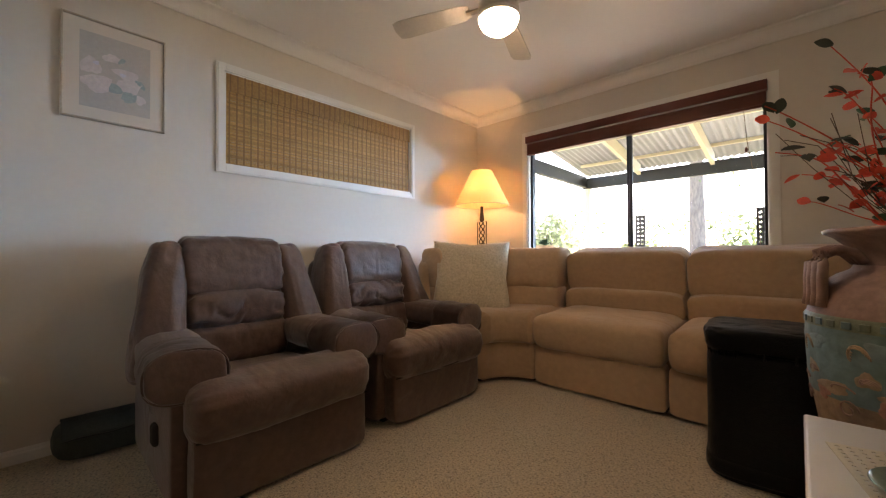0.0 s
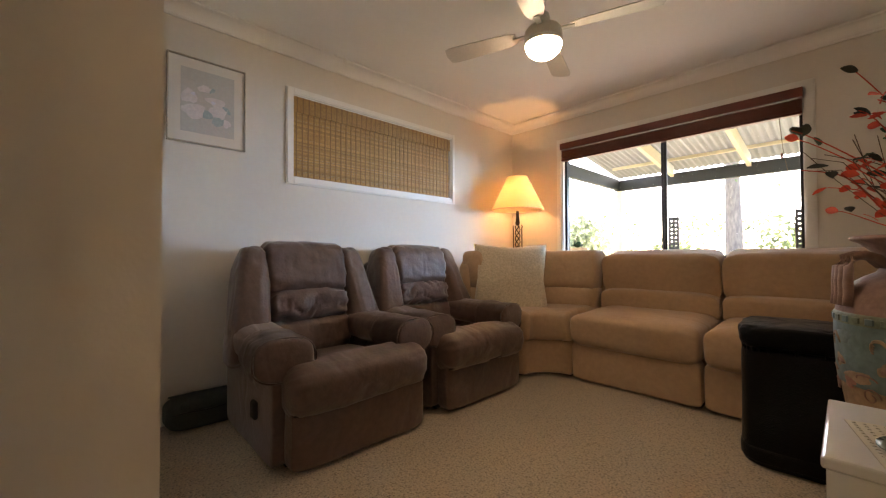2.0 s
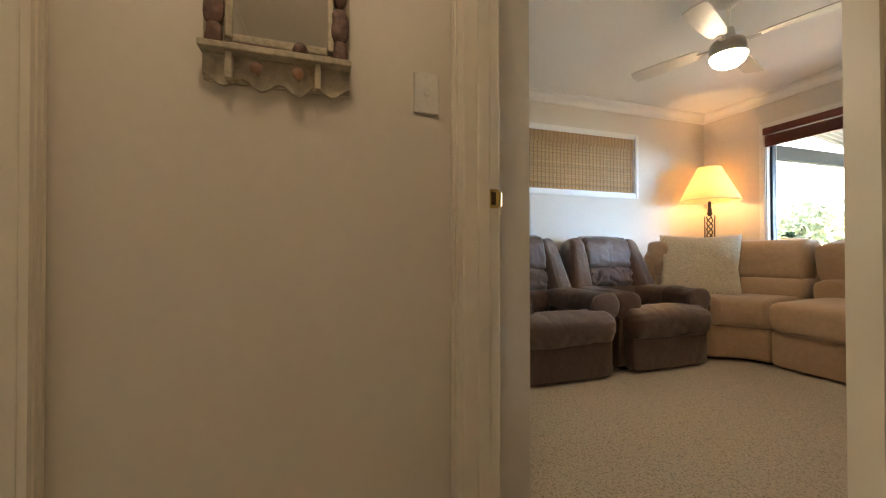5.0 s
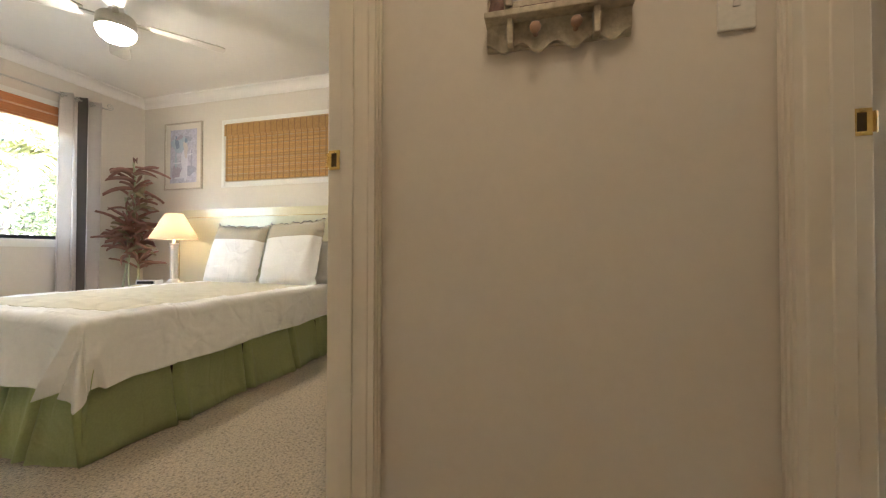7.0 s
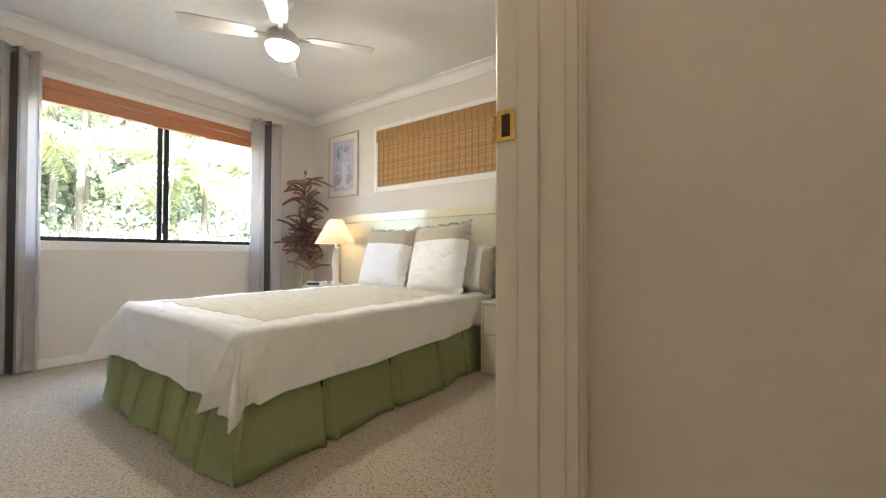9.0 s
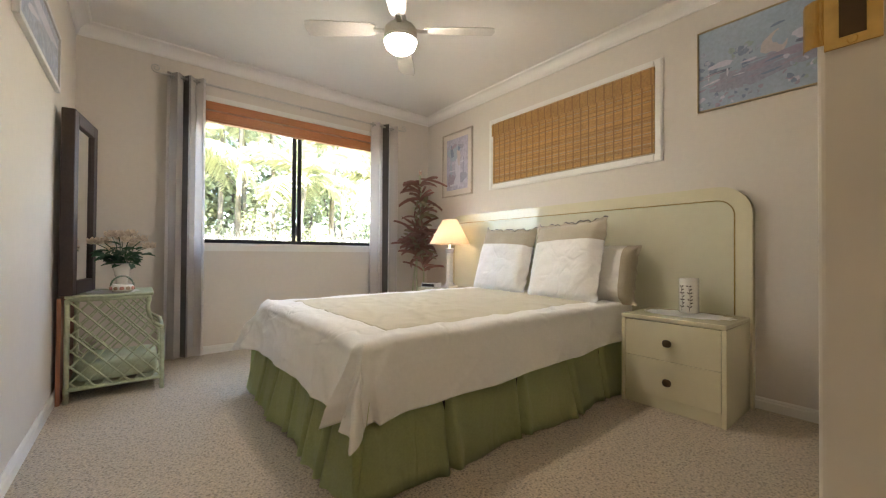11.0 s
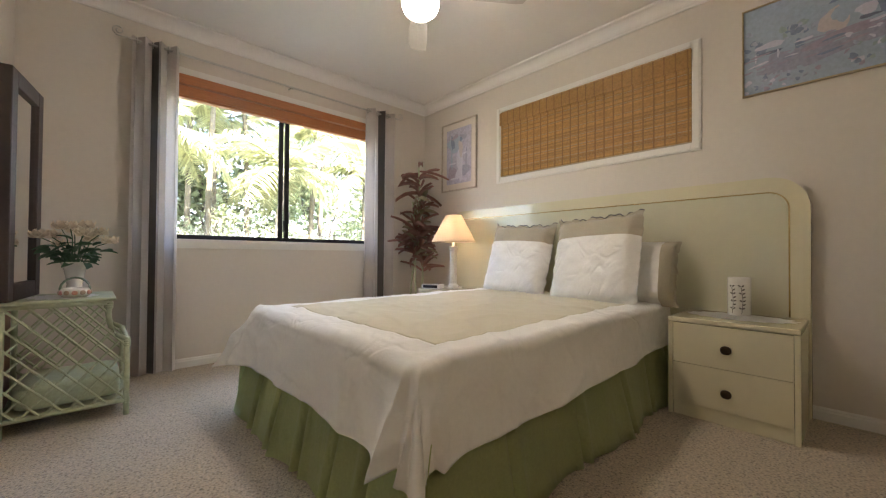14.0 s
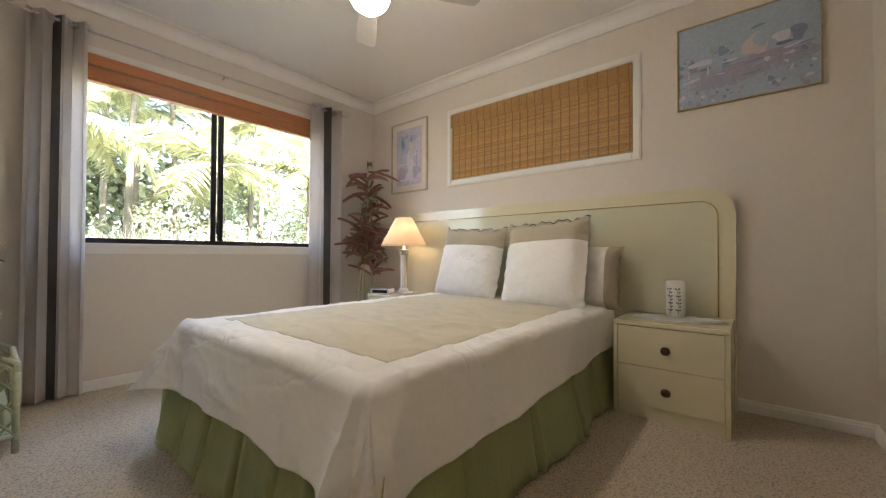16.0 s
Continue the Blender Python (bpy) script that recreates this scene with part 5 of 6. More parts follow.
for y0, y1, z0, z1 in ((-0.125, -0.108, 0.13, 0.57), (0.116, 0.132, 0.13, 0.57), (-0.108, 0.116, 0.118, 0.138)):
    part("inner_frame", box(0.014, 0.026, y0, y1, z0, z1, 0.004), M_DISTRESS, hm)
for s in (-1, 1):
    for z, a, b in ((0.13, 0.020, 0.035), (0.20, 0.024, 0.05), (0.29, 0.018, 0.04), (0.38, 0.024, 0.05), (0.49, 0.018, 0.045)):
        part("carved_ornament", puff(0.012, a, b, 0.8, 0.8, Matrix.Translation((0.022, s * 0.148, z)), 0.004, 40, 18, 12), M_DISTDARK, hm, "dark carved side ornament", True)
part("shelf", box(0.0, 0.062, -0.175, 0.175, 0.082, 0.098, 0.003), M_DISTRESS, hm)
for y in (-0.112, 0.092):
    part("bracket", box(0.014, 0.050, y - 0.008, y + 0.008, 0.018, 0.082, 0.003), M_DISTRESS, hm)
bm = bmesh.new()
n = 40
up = [bm.verts.new((0.0145, -0.172 + 0.344 * i / n, 0.082)) for i in range(n + 1)]
dn = [bm.verts.new((0.0145, -0.172 + 0.344 * i / n, 0.018 + 0.012 * math.cos(i / n * math.pi * 8) + 0.004 * math.cos(i / n * math.pi * 2))) for i in range(n + 1)]
for i in range(n):
    bm.faces.new((up[i], up[i + 1], dn[i + 1], dn[i]))
for v in bm.verts:
    v.co.x = 0.024
extra = bmesh.ops.extrude_face_region(bm, geom=list(bm.faces))
for v in extra["geom"]:
    if isinstance(v, bmesh.types.BMVert):
        v.co.x = 0.0146
part("scalloped_apron", bm, M_DISTRESS, hm)
for y in (-0.050, 0.045):
    part("peg", lathe([(0.006, 0.0), (0.007, 0.022), (0.013, 0.028), (0.014, 0.036), (0.009, 0.042), (0.0, 0.043)], 16, Matrix.Translation((0.022, y, 0.046)) @ pose(0, 0, 0, 0, 90, 0)), M_KNOBWOOD, hm, "turned wooden peg", True)
part("shelf_trinket", box(0.022, 0.048, -0.09, 0.0, 0.098, 0.110, 0.004), M_DISTDARK, hm)
part("shelf_trinket", lathe([(0.0, 0.098), (0.016, 0.098), (0.020, 0.115), (0.014, 0.128), (0, 0.13)], 16, Matrix.Translation((0.035, 0.05, 0))), M_DISTDARK, hm, "", True)
ls = thing("light_switch", "white plastic single rocker light switch", "switch", (-0.15, -0.694, 1.380))
part("plate", box(0.0, 0.008, -0.0375, 0.0375, -0.060, 0.060, 0.003), M_SWITCH, ls)
part("rocker", box(0.008, 0.012, -0.008, 0.008, -0.008, 0.012, 0.0015, 1, pose(0, 0, 0, 0, 6, 0)), M_SWITCH, ls)


# ---- bed ----
BX0, BX1, BY0, BY1 = -2.32, -0.245, -4.265, -2.865
bed = thing("bed", "queen bed with pleated moss green valance", "bed", ((BX0 + BX1) / 2, (BY0 + BY1) / 2, 0))
bc = Matrix.Translation((-(BX0 + BX1) / 2, -(BY0 + BY1) / 2, 0))
part("bed_base", box(BX0, BX1, BY0, BY1, 0.03, 0.30, 0.02, 2, bc), M_DARKGAP, bed)
part("mattress", puff((BX1 - BX0) / 2, (BY1 - BY0) / 2, 0.125, 0.2, 0.08, Matrix.Translation((0, 0, 0.425))), M_LINENW, bed, "white mattress", True)


def valance(points, z0, z1, pleats):
    """A hanging skirt along a line, with box pleats at the given distances."""
    pts = [Vector(p) for p in points]
    ln = (pts[1] - pts[0]).length
    d = (pts[1] - pts[0]) / ln
    nrm = Vector((d.y, -d.x))
    n = 150
    bm = bmesh.new()
    cols = []
    for i in range(n + 1):
        s = ln * i / n
        f = 0.0
        for q in pleats:
            f -= 0.055 * math.exp(-((s - q) / 0.012) ** 2)
            f += 0.020 * math.exp(-((abs(s - q) - 0.035) / 0.022) ** 2)
        w = 0.044 * noise.noise(Vector((s * 3.6, ln, 0.5))) + 0.010 * noise.noise(Vector((s * 11, ln, 1.5)))
        col = []
        for j in range(9):
            t = j / 8
            o = (f * (0.35 + 0.65 * t) + w * t) + 0.062 * t
            p = pts[0] + d * s + nrm * o
            lift = 0.012 * max(0, noise.noise(Vector((s * 2.4, 3.3, ln)))) if j == 8 else 0
            col.append(bm.verts.new((p.x, p.y, z1 + (z0 - z1) * t + lift)))
        cols.append(col)
    for a, b in zip(cols, cols[1:]):
        for j in range(8):
            bm.faces.new((a[j], a[j + 1], b[j + 1], b[j]))
    bmesh.ops.solidify(bm, geom=list(bm.faces), thickness=0.003)
    bmesh.ops.transform(bm, matrix=bc, verts=bm.verts)
    return bm


part("valance", valance([(BX0, BY1), (BX1 + 0.055, BY1)][::-1], 0.006, 0.36, [0.42, 0.87, 1.28, 1.62, 1.90]), M_GREEN, bed, "pleated moss green bed skirt", True)
part("valance", valance([(BX1, BY0 - 0.055), (BX1, BY1 + 0.055)], 0.006, 0.36, [0.30, 0.55, 0.80, 1.06, 1.26]), M_GREEN, bed, "pleated moss green bed skirt", True)
part("valance", valance([(BX0, BY0), (BX1 + 0.055, BY0)], 0.006, 0.36, [0.4, 0.85, 1.3, 1.7]), M_GREEN, bed, "pleated moss green bed skirt", True)


def spread_point(u, v, lift=0.0):
    """The bedspread as draped cloth: u runs from the head over the foot, v across, in metres from the bed's middle."""
    lx, ly = BX1 + 0.012, (BY1 - BY0) / 2 + 0.012
    cy = (BY0 + BY1) / 2
    r = 0.045

    def fold(a, edge):
        """Along-cloth distance a past the edge turns down over a rounded rim: (across, down)."""
        if a <= edge - r:
            return a, 0.0
        q = a - (edge - r)
        arc = r * math.pi / 2
        if q < arc:
            return edge - r + r * math.sin(q / r), r * (1 - math.cos(q / r))
        return edge + 0.13 * (q - arc), r + (q - arc) * 0.985
    # the cloth's corners are cut round
    du, dv = max(0.0, u - lx), max(0.0, abs(v) - ly)
    reach = math.hypot(du, dv)
    if du > 0 and dv > 0 and reach > 0.29:
        k = (0.29 + 0.30 * (reach - 0.29)) / reach
        u, v = lx + du * k, math.copysign(ly + dv * k, v)
    x, dx = fold(u, lx)
    y, dy = fold(abs(v), ly)
    z = 0.556 + lift
    over_x, over_y = max(0.0, dx - 0.0), max(0.0, dy)
    if over_x > 0 and over_y > 0:
        drop = math.hypot(over_x, over_y) * 0.97
        a = math.degrees(math.atan2(over_y, over_x))
        k = min(1.0, min(over_x, over_y) / 0.10)
        out = drop * (0.12 + 0.26 * math.exp(-((a - 50) / 15) ** 2) + 0.42 * math.exp(-(a / 20) ** 2) + 0.10 * math.exp(-((a - 90) / 14) ** 2))
        if v < 0:
            out += drop * 0.30 * math.exp(-((a - 45) / 26) ** 2)
        x += (lx - 0.02 + out * math.cos(radians(a)) * 1.15 - x) * k
        y += (ly - 0.02 + out * math.sin(radians(a)) * 1.15 - y) * k
    else:
        drop = over_x + over_y
        if over_x > 0:
            x += 0.42 * over_x * math.exp(-((ly - y) / 0.11) ** 2)
        elif over_y > 0:
            y += 0.10 * over_y * math.exp(-((lx - x) / 0.10) ** 2)
    wave = 0.006 * noise.noise(Vector((u * 3, v * 3, 0.3))) + 0.004 * noise.noise(Vector((u * 9, v * 9, 1.3)))
    crease = (1 - abs(noise.noise(Vector((u * 2.2 + v * 1.6, v * 4.5 - u * 3.0, 5.1))))) ** 8 + 0.6 * (1 - abs(noise.noise(Vector((u * 6.0 - v * 2.0, v * 3.0 + u * 1.5, 7.7))))) ** 9
    wave += 0.0065 * crease
    z -= drop
    s = 1 if v > 0 else -1
    if drop > 0.05:
        q = (0.030 * noise.noise(Vector((u * 4.0, v * 4.0, 2.2))) + 0.012 * crease) * min(1, drop / 0.2)
        x += q
        y += q
    return Vector((x, cy + s * y, z + wave))


spread = thing("bedspread", "white bedspread with oatmeal linen centre over the bed", "bedspread", ((BX0 + BX1) / 2, (BY0 + BY1) / 2, 0.55))
sm = Matrix.Translation((-(BX0 + BX1) / 2, -(BY0 + BY1) / 2, -0.55))
U0, U1, VH = BX0 + 0.10, BX1 + 0.275, (BY1 - BY0) / 2 + 0.285


CU1, CVH = BX1 - 0.155, (BY1 - BY0) / 2 - 0.105


def spread_uv(u, v):
    taper = 0.06 * (1 - (u - U0) / (U1 - U0))
    return sm @ spread_point(u, v * (1 - taper * 0.9))


def spread_cloth(centre):
    """The cloth without its linen centre, or that centre alone: both on one grid, so that they meet in a seam."""
    us = [U0 + (CU1 - U0) * k / 120 for k in range(120)] + [CU1 + (U1 - CU1) * k / 46 for k in range(47)]
    vs = [-VH + (VH - CVH) * k / 42 for k in range(42)] + [-CVH + 2 * CVH * k / 90 for k in range(90)] + [CVH + (VH - CVH) * k / 42 for k in range(43)]
    bm = bmesh.new()
    g = [[bm.verts.new(spread_uv(u, v)) for u in us] for v in vs]
    for b in range(len(vs) - 1):
        for a in range(len(us) - 1):
            if (a < 120 and 42 <= b < 132) == centre:
                bm.faces.new((g[b][a], g[b][a + 1], g[b + 1][a + 1], g[b + 1][a]))
    bmesh.ops.delete(bm, geom=[v for v in bm.verts if not v.link_faces], context="VERTS")
    bmesh.ops.solidify(bm, geom=list(bm.faces), thickness=0.004)
    return bm


part("white_border", spread_cloth(False), M_LINENW, spread, "white cotton cloth draped over the edges", True)
part("linen_centre", spread_cloth(True), M_LINENC, spread, "oatmeal linen centre panel", True)


def euro_pillow(place, rot, size, label, group="", split=0.47, edged=True):
    r = thing("bed_pillow", label, "pillow", place, 0, group)
    r.matrix_world = pose(*place, *rot)
    n = 26
    for nm, v0, v1, mm in (("white_cover", -1.0, split, M_LINENW), ("linen_band", split, 1.0, M_LINENB)):
        bm = bmesh.new()
        for s in (-1, 1):
            g = []
            for j in range(n + 1):
                row = []
                for i in range(n + 1):
                    u, v = 2 * i / n - 1, v0 + (v1 - v0) * j / n
                    k = max(0.0, (1 - (u / 0.93) ** 4)) * max(0.0, (1 - (v / 0.93) ** 4)) if abs(u) < 0.93 and abs(v) < 0.93 else 0.0
                    k = k ** 0.5
                    edge = max(abs(u), abs(v))
                    fl = (0.018 if edged else 0.010) * noise.noise(Vector((u * 6, v * 6, place[1]))) * (edge > 0.9)
                    p = Vector((u * size / 2 + fl * (abs(v) > 0.9), s * (0.004 + 0.085 * k) + fl, v * size / 2 + fl + 0.018 * (abs(u * v) ** 4) + (0.007 * math.sin(u * 13 + place[1]) + 0.006 * math.sin(u * 29)) * edged * max(0.0, v - 0.86) / 0.14))
                    p.y += 0.010 * k * noise.noise(Vector((u * 3, v * 3, s + place[1])))
                    row.append(bm.verts.new(p))
                g.append(row)
            for j in range(n):
                for i in range(n):
                    bm.faces.new((g[j][i], g[j][i + 1], g[j + 1][i + 1], g[j + 1][i]))
        bmesh.ops.remove_doubles(bm, verts=bm.verts, dist=1e-4)
        part(nm, bm, mm, r, "", True)
    if edged:
        part("edging", tube([(u * size / 2, 0.012 * noise.noise(Vector((u * 6, 1.0, place[1]))), size / 2 + 0.002 + 0.007 * math.sin(u * 13 + place[1]) + 0.006 * math.sin(u * 29) + 0.018 * u ** 8) for u in [-1 + k / 24 for k in range(49)]], 0.0045, 6), M_CURT_B, r, "dark scalloped edging", True)
    return r


euro_pillow((-2.115, -3.915, 0.802), (-17, 2, 91), 0.575, "square white pillow with oatmeal linen band", "bed pillows")
euro_pillow((-2.030, -3.245, 0.812), (-17, -3, 86), 0.595, "square white pillow with oatmeal linen band", "bed pillows")
lp = euro_pillow((-2.225, -3.030, 0.742), (0, 0, 0), 0.40, "white sleeping pillow with linen edge leaning on headboard", "bed pillows", 0.60, False)
lp.matrix_world = pose(-2.150, -3.000, 0.735, 0, -14, 4) @ pose(0, 0, 0, 0, 90, 91)

# ---- headboard and bedside cabinets ----
HX, HT = -2.398, 1.278
hb = thing("headboard", "cream lacquered headboard with rounded corners and gold inlay", "headboard", (HX, -3.57, 0))
y_lo, y_hi = -4.93, -2.235


def arch(y0, y1, z0, z1, rad, n=10):
    pts = [(y0, z0), (y1, z0)]
    for k in range(n + 1):
        a = math.pi / 2 * k / n
        pts.append((y1 - rad + rad * math.cos(a), z1 - rad + rad * math.sin(a)))
    for k in range(n + 1):
        a = math.pi / 2 + math.pi / 2 * k / n
        pts.append((y0 + rad + rad * math.cos(a), z1 - rad + rad * math.sin(a)))
    return pts


def slab(pts, x0, x1, oy=3.57, bevel=0.0):
    bm = bmesh.new()
    a = [bm.verts.new((x0, y + oy, z)) for y, z in pts]
    b = [bm.verts.new((x1, y + oy, z)) for y, z in pts]
    bm.faces.new(a)
    f = bm.faces.new(list(reversed(b)))
    for i in range(len(pts)):
        j = (i + 1) % len(pts)
        bm.faces.new((a[i], a[j], b[j], b[i]))
    if bevel:
        bmesh.ops.bevel(bm, geom=list(f.edges), offset=bevel, segments=3, affect="EDGES")
    return bm


part("surround", slab(arch(y_lo, y_hi, 0.0, HT, 0.17), 0.003, 0.055, bevel=0.008), M_CREAMGLOSS, hb)
part("inset_panel", slab(arch(y_lo + 0.083, y_hi - 0.083, 0.30, HT - 0.083, 0.09), 0.0555, 0.0575), M_CREAMPANEL, hb, "pale cream inset panel")
inl = arch(y_lo + 0.083, y_hi - 0.083, 0.52, HT - 0.083, 0.09)
part("gold_inlay", tube([(0.058, y + 3.57, z) for y, z in inl[1:] + inl[:1]], 0.0035, 6), M_GOLD, hb, "thin gold inlay strip", True)


def bedside(y0, y1, label):
    r = thing("bedside_cabinet", label, "bedside cabinet", (-2.13, (y0 + y1) / 2, 0), 0, "bedside cabinets")
    w = (y1 - y0) / 2
    part("side_panel", box(-0.205, 0.218, w - 0.022, w, 0.0, 0.492, 0.003), M_CREAMGLOSS, r)
    part("side_panel", box(-0.205, 0.218, -w, -w + 0.022, 0.0, 0.492, 0.003), M_CREAMGLOSS, r)
    part("top", box(-0.205, 0.222, -w, w, 0.493, 0.518, 0.006), M_CREAMGLOSS, r)
    part("back", box(-0.205, -0.195, -w + 0.022, w - 0.022, 0.0, 0.492), M_CREAMGLOSS, r)
    part("plinth", box(0.180, 0.205, -w + 0.023, w - 0.023, 0.0, 0.068, 0.002), M_CREAMGLOSS, r)
    for z0, z1, zk in ((0.071, 0.2785, 0.165), (0.2810, 0.489, 0.380)):
        d = part("drawer_front", box(0.196, 0.2165, -w + 0.0235, w - 0.0235, z0, z1, 0.0015), M_CREAMGLOSS, r)
        part("knob", puff(0.014, 0.023, 0.021, 0.85, 0.9, Matrix.Translation((0.236, -0.005, zk)), 0, 1, 20, 12), M_BRONZE, d, "oval antique bronze knob", True)
        part("knob_stem", lathe([(0.006, 0), (0.006, 0.02)], 10, Matrix.Translation((0.212, -0.005, zk)) @ pose(0, 0, 0, 0, 90, 0)), M_BRONZE, d)
    return r


bedside(-2.772, -2.245, "cream lacquered two drawer bedside cabinet with bronze knobs")
bedside(-4.925, -4.398, "cream lacquered bedside cabinet on window side of bed")


def doily(place, rx, ry, label):
    r = thing("doily", label, "doily", place)
    bm = bmesh.new()
    c = bm.verts.new((0, 0, 0.003))
    vs = [bm.verts.new((rx * (1 + 0.07 * math.sin(k * 2 * math.pi / 6)) * math.cos(2 * math.pi * k / 96), ry * (1 + 0.07 * math.sin(k * 2 * math.pi / 6)) * math.sin(2 * math.pi * k / 96), 0.001)) for k in range(96)]
    for i in range(96):
        bm.faces.new((c, vs[i], vs[(i + 1) % 96]))
    bmesh.ops.solidify(bm, geom=list(bm.faces), thickness=0.002)
    part("lace", bm, M_LINENW, r)


doily((-2.14, -2.50, 0.520), 0.135, 0.225, "white scalloped lace doily on bedside cabinet")
tl = thing("tea_light_holder", "white cylinder candle lamp with dark leaf pattern", "candle holder", (-2.215, -2.512, 0.5235))
part("cylinder", lathe([(0.0, 0.0), (0.050, 0.0), (0.052, 0.004), (0.052, 0.205), (0.049, 0.205), (0.049, 0.01), (0.0, 0.01)], 32), M_PORCELAIN, tl, "", True)
for s0 in (-0.45, 0.35):
    pts = []
    for k in range(8):
        a = s0 + 0.10 * math.sin(k * 0.5)
        pts.append((0.0528 * math.cos(a), 0.0528 * math.sin(a), 0.012 + k * 0.020))
    part("painted_stem", tube(pts, 0.0012, 5), M_IRON, tl)
    for k in range(1, 8):
        for sd in ((-1, 1) if k % 2 else (1,)):
            a = s0 + 0.10 * math.sin(k * 0.5) + sd * 0.15
            part("painted_leaf", puff(0.0010, 0.0065, 0.0034, 0.9, 0.9, Matrix.Translation((0.0528 * math.cos(a), 0.0528 * math.sin(a), 0.020 + k * 0.020)) @ pose(0, 0, 0, sd * 35, 0, math.degrees(a)), 0, 1, 8, 6), M_IRON, tl)

# ---- bedside lamp, clock and plant ----
bl = thing("table_lamp", "white column table lamp with lit cream shade", "table lamp", (-2.12, -4.66, 0.520))
part("base", box(-0.062, 0.062, -0.062, 0.062, 0.0, 0.022, 0.005), M_PORCELAIN, bl)
part("base_step", lathe([(0.052, 0.022), (0.050, 0.034), (0.040, 0.044), (0.034, 0.052)], 28), M_PORCELAIN, bl, "", True)
bm = bmesh.new()
rings = []
for z in (0.050, 0.20, 0.355):
    rings.append([bm.verts.new(((0.032 - 0.004 * z + 0.0025 * math.cos(12 * t * 2 * math.pi / 72)) * math.cos(t * 2 * math.pi / 72), (0.032 - 0.004 * z + 0.0025 * math.cos(12 * t * 2 * math.pi / 72)) * math.sin(t * 2 * math.pi / 72), z)) for t in range(72)])
for a, b in zip(rings, rings[1:]):
    for i in range(72):
        bm.faces.new((a[i], a[(i + 1) % 72], b[(i + 1) % 72], b[i]))
part("fluted_column", bm, M_PORCELAIN, bl, "fluted white column", True)
part("capital", lathe([(0.030, 0.352), (0.044, 0.366), (0.036, 0.376), (0.048, 0.392), (0.048, 0.402), (0.012, 0.404), (0.012, 0.44), (0, 0.44)], 28), M_PORCELAIN, bl, "", True)
bm = lathe([(0.208, 0.440), (0.207, 0.448), (0.155, 0.545), (0.078, 0.690), (0.077, 0.696)], 44)
bmesh.ops.solidify(bm, geom=list(bm.faces), thickness=0.002)
part("shade", bm, M_SHADE_PALE, bl, "lit cream cloth shade", True)
ck = thing("clock_radio", "small white and black clock radio beside lamp", "clock radio", (-1.99, -4.80, 0.520), 20)
part("case", box(-0.06, 0.06, -0.09, 0.09, 0.0, 0.045, 0.006), M_CABWHITE, ck)
part("display", box(0.058, 0.062, -0.075, 0.075, 0.008, 0.036, 0.001), M_BLACK, ck)

pl = thing("cordyline_plant", "tall artificial burgundy cordyline plant in brown pot", "plant", (-2.06, -5.14, 0.0))
part("pot", lathe([(0.0, 0), (0.10, 0.0), (0.115, 0.02), (0.135, 0.24), (0.142, 0.25), (0.140, 0.265), (0.125, 0.262), (0.12, 0.22), (0.0, 0.22)], 28), M_COPPERWOOD, pl, "reddish brown pot", True)
random.seed(21)
cane_top = []
for k, (dx, dy, hgt) in enumerate(((0.0, 0.01, 1.74), (0.03, -0.02, 1.38), (-0.03, 0.03, 1.05))):
    pts = [(dx + 0.03 * math.sin(i * 0.8 + k), dy + 0.02 * math.cos(i * 0.7 + k), 0.2 + (hgt - 0.2) * i / 8) for i in range(9)]
    part("cane", tube(pts, 0.010, 8), M_RATTAN, pl, "pale green cane", True)
    cane_top.append(pts)
cl = [leaf_mesh("leaf", 0.29, 0.024, M_CORDY, 0.32, 10), leaf_mesh("leaf", 0.23, 0.028, M_CORDY, 0.55, 10), leaf_mesh("leaf", 0.21, 0.042, M_CORDYG, 0.45, 10)]
for k, pts in enumerate(cane_top):
    lo = 3 if k == 0 else 4
    for j in range(60 if k == 0 else 32):
        t = random.uniform(0, 1)
        q = lo + (8 - lo) * t
        i = min(7, int(q))
        p = Vector(pts[i]).lerp(Vector(pts[i + 1]), q - i)
        az = random.uniform(0, 360)
        me = cl[0] if random.random() < 0.4 else cl[1] if random.random() < 0.65 else cl[2]
        s = random.uniform(0.75, 1.2)
        tip = p + Vector((0.24 * s * math.cos(radians(az)), 0.24 * s * math.sin(radians(az)), 0))
        if tip.x + pl.location.x < -2.375 or tip.y + pl.location.y < -5.30:
            az += 150
            tip = p + Vector((0.24 * s * math.cos(radians(az)), 0.24 * s * math.sin(radians(az)), 0))
            if tip.x + pl.location.x < -2.375 or tip.y + pl.location.y < -5.30:
                s *= 0.5
        put_leaf(me, pl, Matrix.Translation(p) @ pose(0, 0, 0, random.uniform(-60, 60), random.uniform(-62, 18), az) @ Matrix.Diagonal((s, s, s, 1)))


# ---- curtains and rod ----
rod = thing("curtain_rod", "thin brushed metal curtain rod with scroll finials", "curtain rod", (-0.845, SY + 0.095, 2.262))
part("pole", lathe([(0.008, -1.10), (0.008, 1.10)], 14, pose(0, 0, 0, 0, 90, 0)), M_CHROME, rod, "", True)
for s in (-1, 1):
    pts = [Vector((s * 1.10, 0, 0))]
    for k in range(26):
        a = k * 0.36
        rr = 0.034 * (1 - k / 34)
        pts.append(Vector((s * (1.135 + rr * math.sin(a)), 0, 0.0 + 0.034 - rr * math.cos(a))))
    part("finial", tube(pts, 0.004, 6), M_CHROME, rod, "scrolled wire finial", True)
for x in (-1.03, 0.0, 1.03):
    part("bracket", tube([(x, -0.093, 0.01), (x, -0.04, 0.012), (x, 0.0, -0.004), (x, 0.006, -0.020)], 0.006, 8), M_CHROME, rod, "", True)


